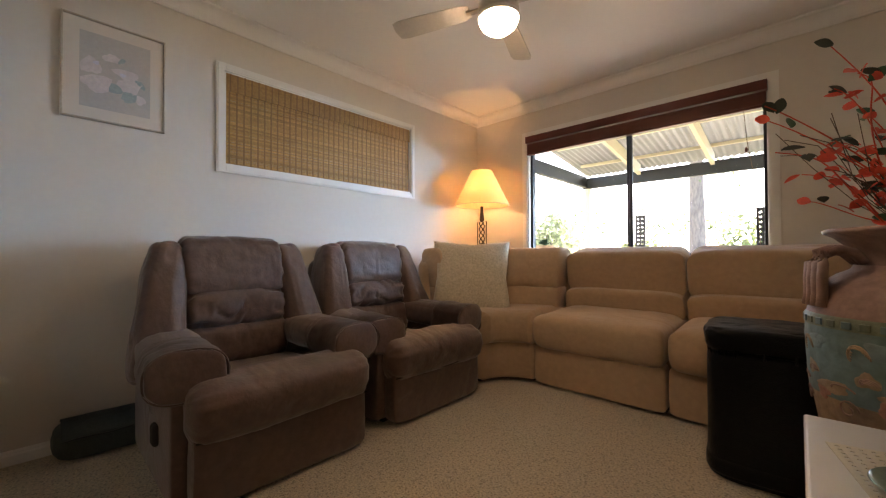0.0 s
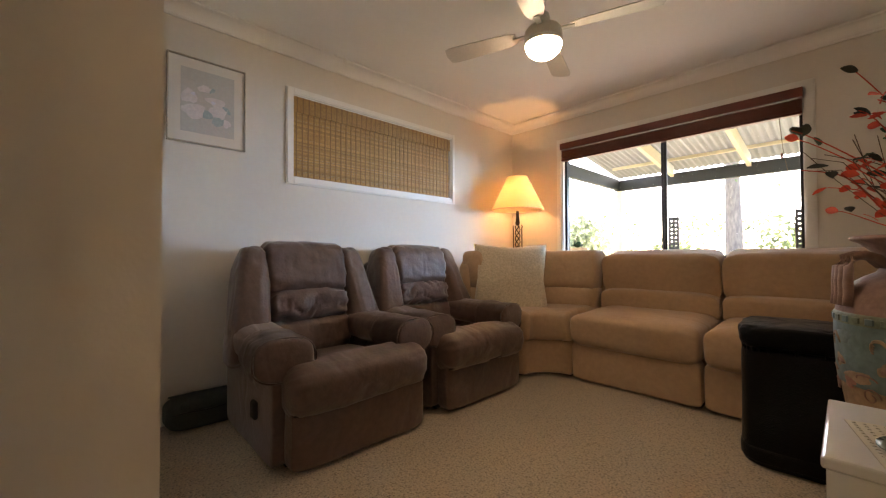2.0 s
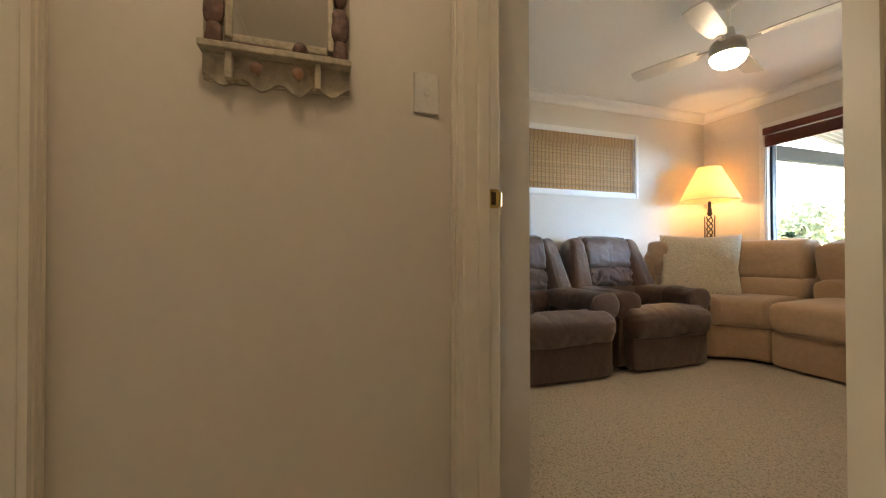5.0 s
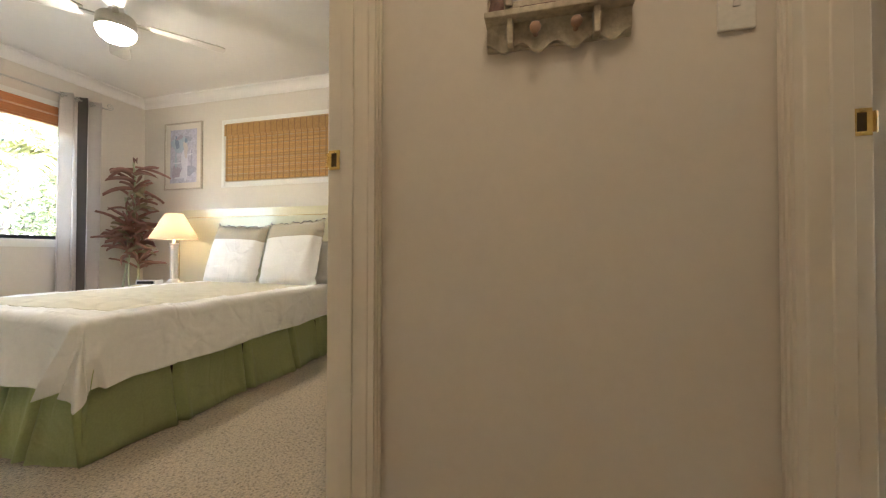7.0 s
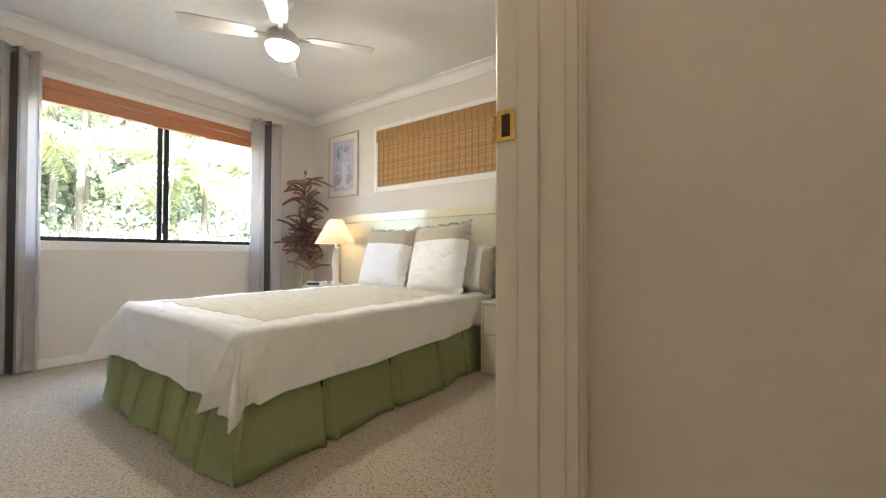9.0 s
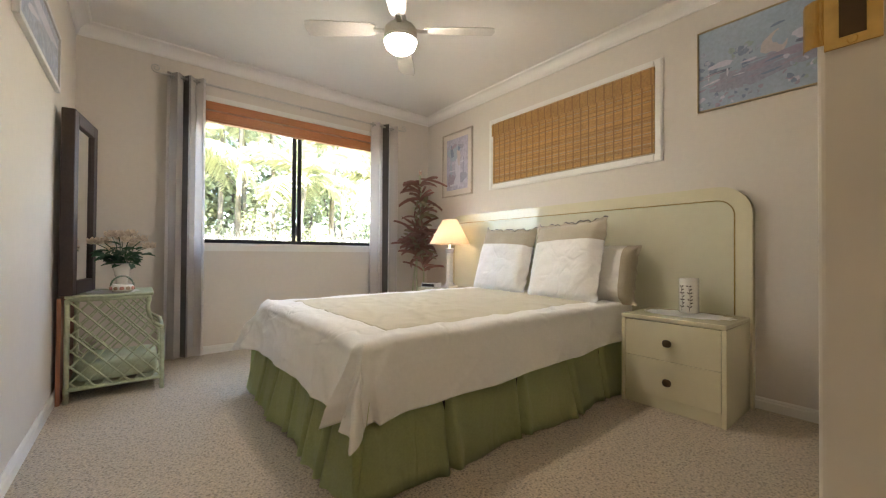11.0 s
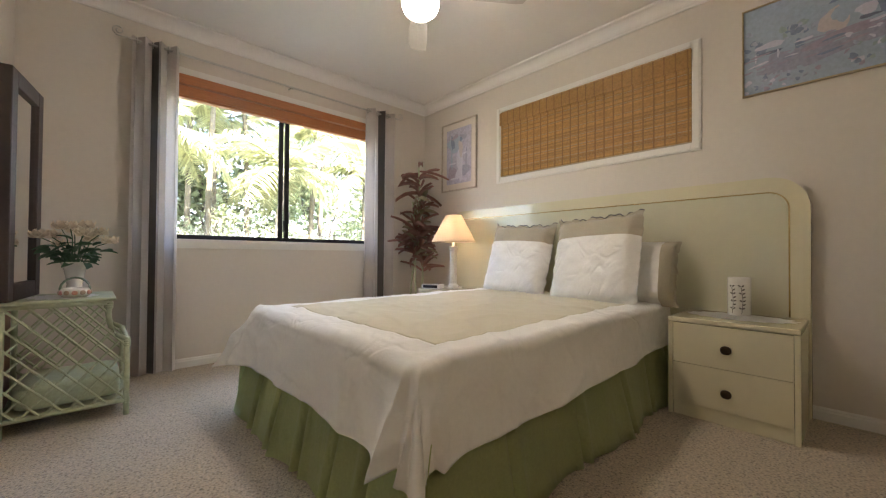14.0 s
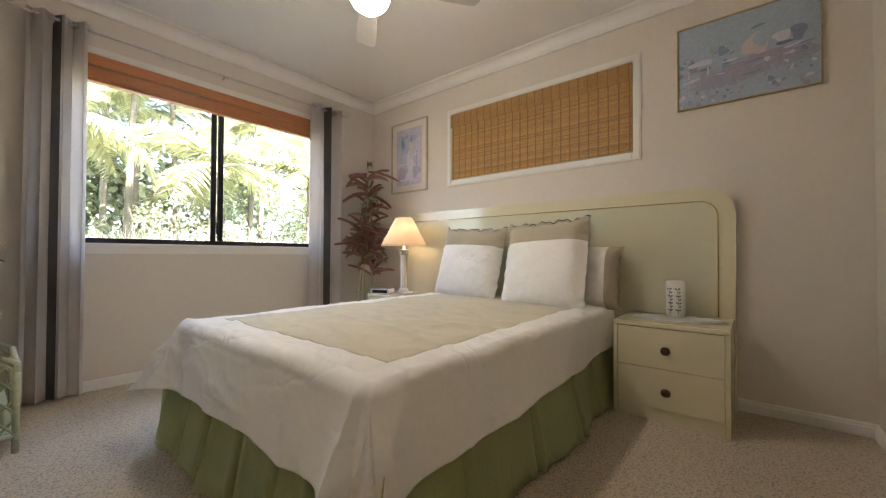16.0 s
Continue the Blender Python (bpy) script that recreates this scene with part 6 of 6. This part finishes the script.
def curtain(x0, x1, d0, d1, label):
    r = thing("curtain", label, "curtain", ((x0 + x1) / 2, SY + 0.095, 0), 0, "bedroom curtains")
    w = (x1 - x0) / 2

    def strip(a, b):
        def fn(u, v):
            t = a + (b - a) * u
            x = -w + 2 * w * t
            amp = 0.048 * (0.75 + 0.25 * v)
            y = amp * math.sin(t * 2 * math.pi * 3.0) + 0.008 * noise.noise(Vector((t * 5, v * 2.5, x0)))
            return Vector((x + 0.010 * math.sin(t * 2 * math.pi * 6) + 0.01 * (1 - v) * (t - 0.5), y, 0.018 + 2.275 * v))
        return sheet(fn, 44, 26, 0.003)
    part("pale_panel", strip(0.0, d0), M_CURT_A, r, "silver grey panel", True)
    part("dark_stripe", strip(d0, d1), M_CURT_B, r, "charcoal vertical stripe", True)
    part("pale_panel", strip(d1, 1.0), M_CURT_A, r, "silver grey panel", True)
    for k in range(6):
        t = (k + 0.5) / 6
        part("eyelet", tube([(-w + 2 * w * t, 0.022 * math.cos(a * math.pi / 8), 2.262 + 0.022 * math.sin(a * math.pi / 8)) for a in range(17)], 0.004, 6), M_CHROME, r, "metal eyelet ring", True)


curtain(-0.040, 0.220, 0.48, 0.56, "floor length silver curtain with charcoal stripe on eyelets")
curtain(-1.905, -1.560, 0.42, 0.52, "floor length silver curtain with charcoal stripe on eyelets")

# ---- green rattan stand ----
rs = thing("rattan_stand", "pale green painted rattan step stand with lattice sides", "side table", (0.475, -4.66, 0.0))
RX0, RX1, RD = -0.222, 0.215, 0.42
XT = -0.150


def pole(a, b, r=0.013):
    return tube([a, b], r, 10)


for y in (0.0, -RD):
    part("post", pole((RX1, y, 0), (RX1, y, 0.590)), M_RATTAN, rs, "", True)
    part("post", pole((RX0, y, 0), (RX0, y, 0.395)), M_RATTAN, rs, "", True)
    part("rail", pole((RX0, y, 0.075), (RX1, y, 0.075), 0.011), M_RATTAN, rs, "", True)
    part("curved_arm", tube([(XT, y, 0.590), (XT + 0.004, y, 0.52), (XT - 0.006, y, 0.46), (XT - 0.030, y, 0.415), (RX0, y, 0.390), (RX0 - 0.010, y, 0.385)], 0.012, 10), M_RATTAN, rs, "", True)
    part("rail", pole((XT, y, 0.585), (RX1, y, 0.585), 0.011), M_RATTAN, rs, "", True)
    for s in (-1, 1):
        for k in range(-7, 10):
            x = RX0 + k * 0.078
            seg = []
            for t in range(41):
                z = 0.08 + 0.50 * t / 40
                xx = x + s * 0.86 * (z - 0.08) + (0.43 if s < 0 else 0.0) * 0.5
                edge = XT if z > 0.45 else RX0 + max(0.0, (z - 0.39)) * 0.9
                if edge <= xx <= RX1:
                    seg.append((xx, y + s * 0.003, z))
            if len(seg) > 3:
                part("lattice_strip", tube([seg[0], seg[-1]], 0.0055, 6), M_RATTAN, rs)
for z, x in ((0.075, RX0), (0.075, RX1), (0.585, RX1), (0.39, RX0), (0.585, XT)):
    part("cross_rail", pole((x, 0, z), (x, -RD, z), 0.011), M_RATTAN, rs, "", True)
part("top", box(XT - 0.025, RX1 + 0.012, -RD - 0.015, 0.015, 0.596, 0.612, 0.005), M_RATTAN, rs)
part("lower_shelf", box(RX0 + 0.008, RX1 - 0.008, -RD + 0.008, -0.008, 0.070, 0.088, 0.003), M_RATTAN, rs)
for y in (0.0, -RD):
    for x, z in ((RX0, 0.075), (RX1, 0.075), (RX1, 0.575), (XT, 0.575), (RX0, 0.372)):
        for k in range(3):
            part("binding", lathe([(0.0135, -0.004), (0.0155, 0.0), (0.0135, 0.004)], 12, Matrix.Translation((x, y, z - 0.014 + 0.011 * k))), M_RATTAN, rs, "", True)
part("lower_cushion", puff(0.195, 0.19, 0.065, 0.35, 0.25, Matrix.Translation((-0.005, -RD / 2, 0.155)), 0.006, 8), mat("sage cotton", (0.47, 0.51, 0.35), 0.85, 0, (0.41, 0.45, 0.30), 5, 0.08, 90), rs, "sage green cushion on lower shelf", True)
doily((0.50, -4.83, 0.613), 0.13, 0.15, "white lace cloth on the rattan stand")

fb = thing("flower_basket", "small painted ceramic basket with handle", "basket", (0.455, -4.745, 0.616))
part("bowl", lathe([(0.0, 0), (0.045, 0.0), (0.058, 0.012), (0.060, 0.030), (0.050, 0.046), (0.045, 0.044), (0.05, 0.03), (0.0, 0.01)], 28), M_PORCELAIN, fb, "", True)
part("handle", tube([(0.055 * math.cos(a * math.pi / 12), 0, 0.035 + 0.062 * math.sin(a * math.pi / 12)) for a in range(13)], 0.005, 8), M_GREENGLAZE, fb, "", True)
M_PINK = mat("pink painted flower", (0.45, 0.14, 0.25), 0.4, 0, (0.55, 0.30, 0.10), 30, 0.2, 60)
for k in range(12):
    a = 2 * math.pi * k / 12
    part("painted_flower", puff(0.004, 0.012, 0.011, 0.9, 0.9, Matrix.Translation((0.059 * math.cos(a), 0.059 * math.sin(a), 0.024)) @ pose(0, 0, 0, 0, 0, math.degrees(a)), 0, 1, 10, 8), M_PINK if k % 2 else M_VSAND, fb)
vp = thing("flower_vase", "fluted cream vase of cream silk roses", "vase", (0.46, -4.86, 0.616))
part("vase", lathe([(0.0, 0), (0.036, 0.0), (0.032, 0.02), (0.030, 0.06), (0.042, 0.13), (0.056, 0.172), (0.053, 0.174), (0.036, 0.12), (0.0, 0.06)], 32), M_PORCELAIN, vp, "fluted cream vase", True)
random.seed(31)
fleaf = leaf_mesh("leaf", 0.085, 0.046, M_GRNLEAF, 0.3)
petal = leaf_mesh("petal", 0.030, 0.034, M_PETAL, -0.9)
for k in range(11):
    az, rr = k * 2.4, 0.02 + 0.135 * (k / 10) ** 0.6
    top_ = Vector((rr * math.cos(az), rr * math.sin(az), 0.350 - 4.0 * rr * rr + 0.03 * ((k * 0.61) % 1)))
    part("stem", tube([(0.01 * math.cos(az), 0.01 * math.sin(az), 0.13), top_ * 0.6 + Vector((0, 0, 0.09)), top_], 0.0025, 5), M_GRNLEAF, vp)
    for ring, tilt, big in ((3, -72, 1.0), (5, -48, 1.3), (6, -18, 1.5)):
        for j in range(ring):
            ob = new("petal", petal)
            ob.parent = vp
            ob.matrix_basis = Matrix.Translation(top_) @ pose(0, 0, 0, 0, tilt + random.uniform(-8, 8), j * 360 / ring + k * 20 + tilt) @ Matrix.Diagonal((big, big, big, 1))
    for j in range(5):
        t = random.uniform(0.2, 0.82)
        p = Vector((0, 0, 0.14)).lerp(top_, t) + Vector((0, 0, -0.01))
        put_leaf(fleaf, vp, Matrix.Translation(p) @ pose(0, 0, 0, random.uniform(-35, 35), random.uniform(-35, 35), math.degrees(az) + random.uniform(-90, 90)) @ Matrix.Diagonal((0.85, 0.85, 0.85, 1)))

mr = thing("standing_mirror", "wide dark brown framed mirror leaning against the wall", "mirror", (0.660, -4.835, 0.614), -9)
for y0, y1, z0, z1 in ((-0.215, -0.145, 0.0, 1.06), (0.145, 0.215, 0.0, 1.06), (-0.145, 0.145, 0.985, 1.06), (-0.145, 0.145, 0.0, 0.08)):
    part("frame_bar", box(-0.028, 0.032, y0, y1, z0, z1, 0.004), M_DKBROWN, mr)
part("mirror_glass", box(-0.012, -0.008, -0.146, 0.146, 0.079, 0.986), M_MIRROR, mr, "mirror pane")
bd = thing("timber_board", "reddish timber board leaning on wall behind the stand", "board", (0.722, -4.90, 0.0))
part("board", box(-0.010, 0.010, -0.28, 0.26, 0.0, 0.60, 0.003), M_COPPERWOOD, bd)

# ---- outside: verandah to the north ----
RY0, RY1 = 3.52, 6.15
def roof_z(y):
    return 2.62 - 0.135 * (y - 3.5)


ver = thing("verandah_roof", "corrugated verandah roof on cream rafters", "verandah roof", (0, 4.8, 2.4), 0, "", "structure")
vm = Matrix.Translation((0, -4.8, -2.4))


def vbox(*r):
    bm = box(*r, 0.004, 1)
    bmesh.ops.transform(bm, matrix=vm, verts=bm.verts)
    return bm


part("roof_sheet", sheet(lambda u, v: vm @ Vector((-2.35 + 7.4 * u, RY0 + (RY1 + 0.2 - RY0) * v, roof_z(RY0 + (RY1 + 0.2 - RY0) * v) + 0.065 + 0.009 * math.sin(u * 7.4 / 0.076 * 2 * math.pi))), 780, 2, 0.0015), M_ROOFSHEET, ver, "pale corrugated roof sheeting", True)
for y in (4.05, 4.95, 5.75):
    part("purlin", vbox(-2.2, 5.0, y - 0.02, y + 0.02, roof_z(y) + 0.012, roof_z(y) + 0.054), M_CREAMPAINT, ver)
for x in (-1.42, -0.52, 0.38, 1.3):
    bm = bmesh.new()
    vs = add_box(bm, x - 0.022, x + 0.022, RY0, 5.978, -0.05, 0.10)
    for v in vs:
        v.co.z += roof_z(v.co.y) - 0.09
    bmesh.ops.transform(bm, matrix=vm, verts=bm.verts)
    part("rafter", bm, M_CREAMPAINT, ver)
part("front_beam", vbox(-2.28, 5.0, 5.98, 6.06, 2.03, 2.20), M_GREYGREEN, ver, "dark grey green beam")
part("side_beam", vbox(-2.28, -2.20, RY0, 5.98, 2.05, 2.22), M_GREYGREEN, ver, "dark grey green beam")
vp_ = thing("verandah_post", "square cream painted verandah post", "post", (-2.20, 6.02, -0.30), 0, "", "structure")
part("post_shaft", box(-0.045, 0.045, -0.045, 0.045, 0.0, 2.33, 0.004), M_CREAMPAINT, vp_)
structure("verandah_floor", boxes([(-2.4, 5.0, 3.51, 6.2, -0.35, -0.08)]), M_DECK, "timber verandah floor")


def screen_post(place):
    r = thing("lattice_post", "black perforated screen post on the verandah edge", "post", place, 0, "screen posts")
    for z in [0.0 + 0.062 * k for k in range(26)]:
        part("rung", box(-0.05, 0.05, -0.008, 0.008, z, z + 0.042, 0.003, 1), M_BLACK, r)
    for x in (-0.055, 0.0, 0.055):
        part("stile", box(x - 0.014, x + 0.014, -0.012, 0.012, -0.05, 1.60, 0.002, 1), M_BLACK, r)


screen_post((-1.43, 6.05, -0.05))
screen_post((-0.02, 6.05, -0.05))
pp = thing("potted_succulent", "small succulent in a pale pot on the rail", "plant", (-1.93, 4.05, 0.0))
part("rail_shelf", box(-0.2, 0.35, -0.12, 0.12, 0.94, 0.98, 0.004), M_CREAMPAINT, pp)
part("pot", lathe([(0, 0.98), (0.09, 0.98), (0.12, 1.06), (0.125, 1.075), (0.0, 1.07)], 24), M_VSAND, pp, "", True)
random.seed(41)
for k in range(26):
    put_leaf(fleaf, pp, Matrix.Translation((0, 0, 1.07)) @ pose(0, 0, 0, 0, random.uniform(-75, -15), random.uniform(0, 360)))

# ---- outside: garden ----
def garden_ground():
    def fn(u, v):
        x, y = -300 + 600 * u, -300 + 600 * v
        x = math.copysign(abs(x / 300) ** 2.5 * 300, x)
        y = math.copysign(abs(y / 300) ** 2.5 * 300, y)
        z = -0.45
        if y < -7.5:
            z += 1.5 * min(1.0, (-7.5 - y) / 4.0)
        if y > 9:
            z -= 0.25 * min(3, (y - 9) / 6)
        return Vector((x, y, z))
    return sheet(fn, 90, 90)


structure("ground", garden_ground(), M_GROUND, "sloping garden ground with lawn and soil", True)


def leaf_cloud(name, label, centre, radii, n, size, material, seed, category="shrub", clumps=14):
    """A crown of many small leaves in uneven clumps round branches."""
    rnd = np.random.default_rng(seed)
    cc = rnd.normal(0, 0.48, (clumps, 3))
    verts, faces = [], []
    for i in range(n):
        c = cc[i % clumps]
        p = c + rnd.normal(0, 0.20, 3)
        q = np.array(centre) * 0 + p * np.array(radii)
        d = rnd.normal(0, 1, 3)
        d /= np.linalg.norm(d)
        e = np.cross(d, rnd.normal(0, 1, 3))
        e /= np.linalg.norm(e) + 1e-6
        s = size * rnd.uniform(0.6, 1.3)
        k = len(verts)
        verts += [tuple(q), tuple(q + d * s * 0.5 + e * s * 0.28), tuple(q + d * s), tuple(q + d * s * 0.5 - e * s * 0.28)]
        faces.append((k, k + 1, k + 2, k + 3))
    r = thing(name, label, category, centre)
    me = bpy.data.meshes.new("crown")
    me.from_pydata(verts, [], faces)
    me.materials.append(material)
    ob = new("crown", me)
    ob.parent = r
    bm = bmesh.new()
    for c in cc[:8]:
        tube([(0, 0, -radii[2] * 1.2), tuple(c * np.array(radii) * 0.4), tuple(c * np.array(radii))], 0.03, 6, [0.05, 0.03, 0.012], bm)
    part("branch", bm, M_BARK, r)
    return r


def tree(place, height, lean, label, seed, crown_n=5000):
    r = thing("tree", label, "tree", place)
    pts = [(lean * t * t * height * 0.2 + 0.05 * math.sin(t * 7), 0.03 * math.sin(t * 5), height * t) for t in [k / 8 for k in range(9)]]
    part("trunk", tube(pts, 0.2, 14, [0.23 - 0.13 * k / 8 for k in range(9)]), M_BARK, r, "grey barked trunk", True)
    rnd = random.Random(seed)
    tips = []
    bm = bmesh.new()
    for k in range(11):
        i = rnd.randint(4, 8)
        p = Vector(pts[i])
        a = rnd.uniform(0, 6.28)
        ln = rnd.uniform(1.2, 2.6)
        q = p + Vector((math.cos(a) * ln * 0.5, math.sin(a) * ln * 0.5, 0.3))
        e = p + Vector((math.cos(a) * ln, math.sin(a) * ln, rnd.uniform(0.2, 1.2)))
        tube([p, q, e], 0.05, 7, [0.07, 0.045, 0.012], bm)
        tips.append(e)
    part("limb", bm, M_BARK, r, "", True)
    nr = np.random.default_rng(seed)
    verts, faces = [], []
    for i in range(crown_n):
        c = tips[i % len(tips)]
        q = np.array(c) + nr.normal(0, 0.42, 3) + np.array((0, 0, -0.15))
        d = nr.normal(0, 1, 3)
        d /= np.linalg.norm(d)
        e = np.cross(d, nr.normal(0, 1, 3))
        e /= np.linalg.norm(e) + 1e-6
        s = 0.11 * nr.uniform(0.6, 1.3)
        k = len(verts)
        verts += [tuple(q), tuple(q + d * s * 0.5 + e * s * 0.25), tuple(q + d * s), tuple(q + d * s * 0.5 - e * s * 0.25)]
        faces.append((k, k + 1, k + 2, k + 3))
    me = bpy.data.meshes.new("crown")
    me.from_pydata(verts, [], faces)
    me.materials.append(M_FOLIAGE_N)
    ob = new("crown", me)
    ob.parent = r


tree((-1.75, 12.0, -0.7), 7.0, 0.2, "grey trunked gum tree in the garden", 3)
tree((1.8, 17.0, -0.9), 8.0, -0.4, "gum tree further down the garden", 4)
tree((-12.5, 19.0, -0.9), 7.0, 0.3, "gum tree beside the lawn", 6)
for k, (x, y, z, rx, rz) in enumerate(((-4.6, 9.0, 0.7, 1.2, 1.0), (-2.9, 15.5, 0.3, 2.2, 1.3), (0.3, 15.0, 0.5, 1.9, 1.4), (3.2, 13.0, 0.6, 1.8, 1.5), (-7.5, 14.0, 0.5, 2.4, 1.6), (6.5, 16.0, 0.8, 2.4, 2.0))):
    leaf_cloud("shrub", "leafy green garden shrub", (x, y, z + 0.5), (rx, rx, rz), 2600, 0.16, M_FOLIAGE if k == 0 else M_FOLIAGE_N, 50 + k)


def frond_mesh(name, ln, seed):
    """A palm frond: an arching rib with leaflets to both sides."""
    rnd = random.Random(seed)
    bm = bmesh.new()
    n = 34
    rib = []
    for i in range(n + 1):
        t = i / n
        rib.append(Vector((ln * (t - 0.16 * t ** 3), 0, ln * (0.42 * t - 0.70 * t * t))))
    tube(rib, 0.012, 5, [0.020 * (1 - 0.9 * i / n) for i in range(n + 1)], bm)
    for i in range(4, n + 1):
        t = i / n
        w = ln * 0.30 * math.sin(math.pi * min(1, 0.12 + 0.86 * t)) ** 0.7
        for s in (-1, 1):
            p = rib[i]
            tip = p + Vector((w * 0.45, s * w * rnd.uniform(0.75, 1.0), -w * rnd.uniform(0.2, 0.65)))
            mid = p.lerp(tip, 0.45) + Vector((0, 0, w * 0.10))
            h = 0.018
            a, b = bm.verts.new(p + Vector((-h, 0, 0))), bm.verts.new(p + Vector((h, 0, 0)))
            c, d = bm.verts.new(mid + Vector((h * 1.2, 0, 0))), bm.verts.new(mid + Vector((-h * 1.2, 0, 0)))
            e = bm.verts.new(tip)
            bm.faces.new((a, b, c, d))
            bm.faces.new((d, c, e))
    me = bpy.data.meshes.new(name)
    bm.to_mesh(me)
    bm.free()
    me.materials.append(M_PALM)
    return me


fronds = [frond_mesh("frond", 1.42, 1), frond_mesh("frond", 1.2, 2)]


def palm(place, height, seed):
    r = thing("palm", "slender palm with arching green fronds", "palm tree", place, 0, "garden palms")
    rnd = random.Random(seed)
    lean = rnd.uniform(-0.2, 0.2)
    pts = [(lean * (k / 6) ** 2, 0, height * k / 6) for k in range(7)]
    part("trunk", tube(pts, 0.06, 10, [0.055 - 0.015 * k / 6 for k in range(7)]), M_PALMBARK, r, "ringed pale palm trunk", True)
    for k in range(16):
        ob = new("frond", rnd.choice(fronds))
        ob.parent = r
        s = rnd.uniform(0.75, 1.1)
        ob.matrix_basis = Matrix.Translation(pts[-1]) @ pose(0, 0, 0, rnd.uniform(-15, 15), rnd.uniform(-48, 28), k * 22.5 + rnd.uniform(-12, 12)) @ Matrix.Diagonal((s, s, s, 1))


for k, (x, y, h) in enumerate(((-0.3, -8.6, 2.6), (-1.0, -9.4, 3.1), (-1.7, -8.3, 2.3), (-2.6, -9.0, 2.9), (0.7, -9.2, 2.8), (-3.5, -8.6, 2.4), (-0.9, -10.6, 3.6), (1.7, -8.6, 2.5), (-2.0, -10.8, 3.8), (-4.6, -9.6, 3.2), (0.4, -11, 3.8), (-2.9, -11.2, 3.1), (-0.2, -11.8, 3.0), (-1.5, -11.4, 2.6), (1.2, -10.8, 3.0), (-3.9, -11.4, 3.6))):
    palm((x, y, -0.45 + 1.5 * min(1, max(0, (-7.5 - y) / 4))), h, 70 + k)
for k, (x, y, z, rx, rz) in enumerate(((-3.5, -8.0, 0.3, 0.8, 0.6), (0.9, -7.9, 0.3, 0.6, 0.5), (-2.2, -8.6, 0.45, 0.7, 0.5), (-0.9, -8.8, 0.5, 0.7, 0.5), (-1.0, -10.0, 1.0, 0.8, 0.6), (-2.6, -10.2, 1.1, 0.9, 0.7), (0.6, -10.4, 1.1, 0.9, 0.7), (-4.4, -10.0, 1.1, 1.2, 1.0), (1.9, -9.5, 1.0, 1.1, 0.9), (-1.8, -12.5, 2.2, 2.2, 1.6), (1.2, -13, 2.2, 2.2, 1.6), (-4.6, -13, 2.2, 2.2, 1.7))):
    leaf_cloud("shrub", "leafy green shrub on the garden bank", (x, y, z), (rx, rx * 0.8, rz), 6000 if rx > 1.5 else 3400, 0.17 if rx > 1.5 else 0.075, M_FOLIAGE, 90 + k)

rnd = np.random.default_rng(8)
verts, faces = [], []
tufts = [(rnd.uniform(-4.5, 2.5), rnd.uniform(-9.4, -7.4)) for _ in range(46)]
for i in range(9600):
    cx_, cy_ = tufts[i % 46]
    x, y = cx_ + rnd.normal(0, 0.22), cy_ + rnd.normal(0, 0.16)
    z = -0.45 + 1.5 * min(1, max(0, (-7.5 - y) / 4))
    h, dx, dy = rnd.uniform(0.45, 1.15), rnd.normal(0, 0.24), rnd.normal(0, 0.20)
    k = len(verts)
    verts += [(x - 0.007, y, z), (x + 0.007, y, z), (x + dx * 0.5 + 0.006, y + dy * 0.5, z + h * 0.65), (x + dx * 0.5 - 0.006, y + dy * 0.5, z + h * 0.65), (x + dx * 1.3, y + dy * 1.3, z + h)]
    faces += [(k, k + 1, k + 2, k + 3), (k + 3, k + 2, k + 4)]
me = bpy.data.meshes.new("tall_grass")
me.from_pydata(verts, [], faces)
me.materials.append(M_GRASS)
tagged(new("tall_grass", me), "pale dry tall grass on the garden bank", "grass", "", "stuff")
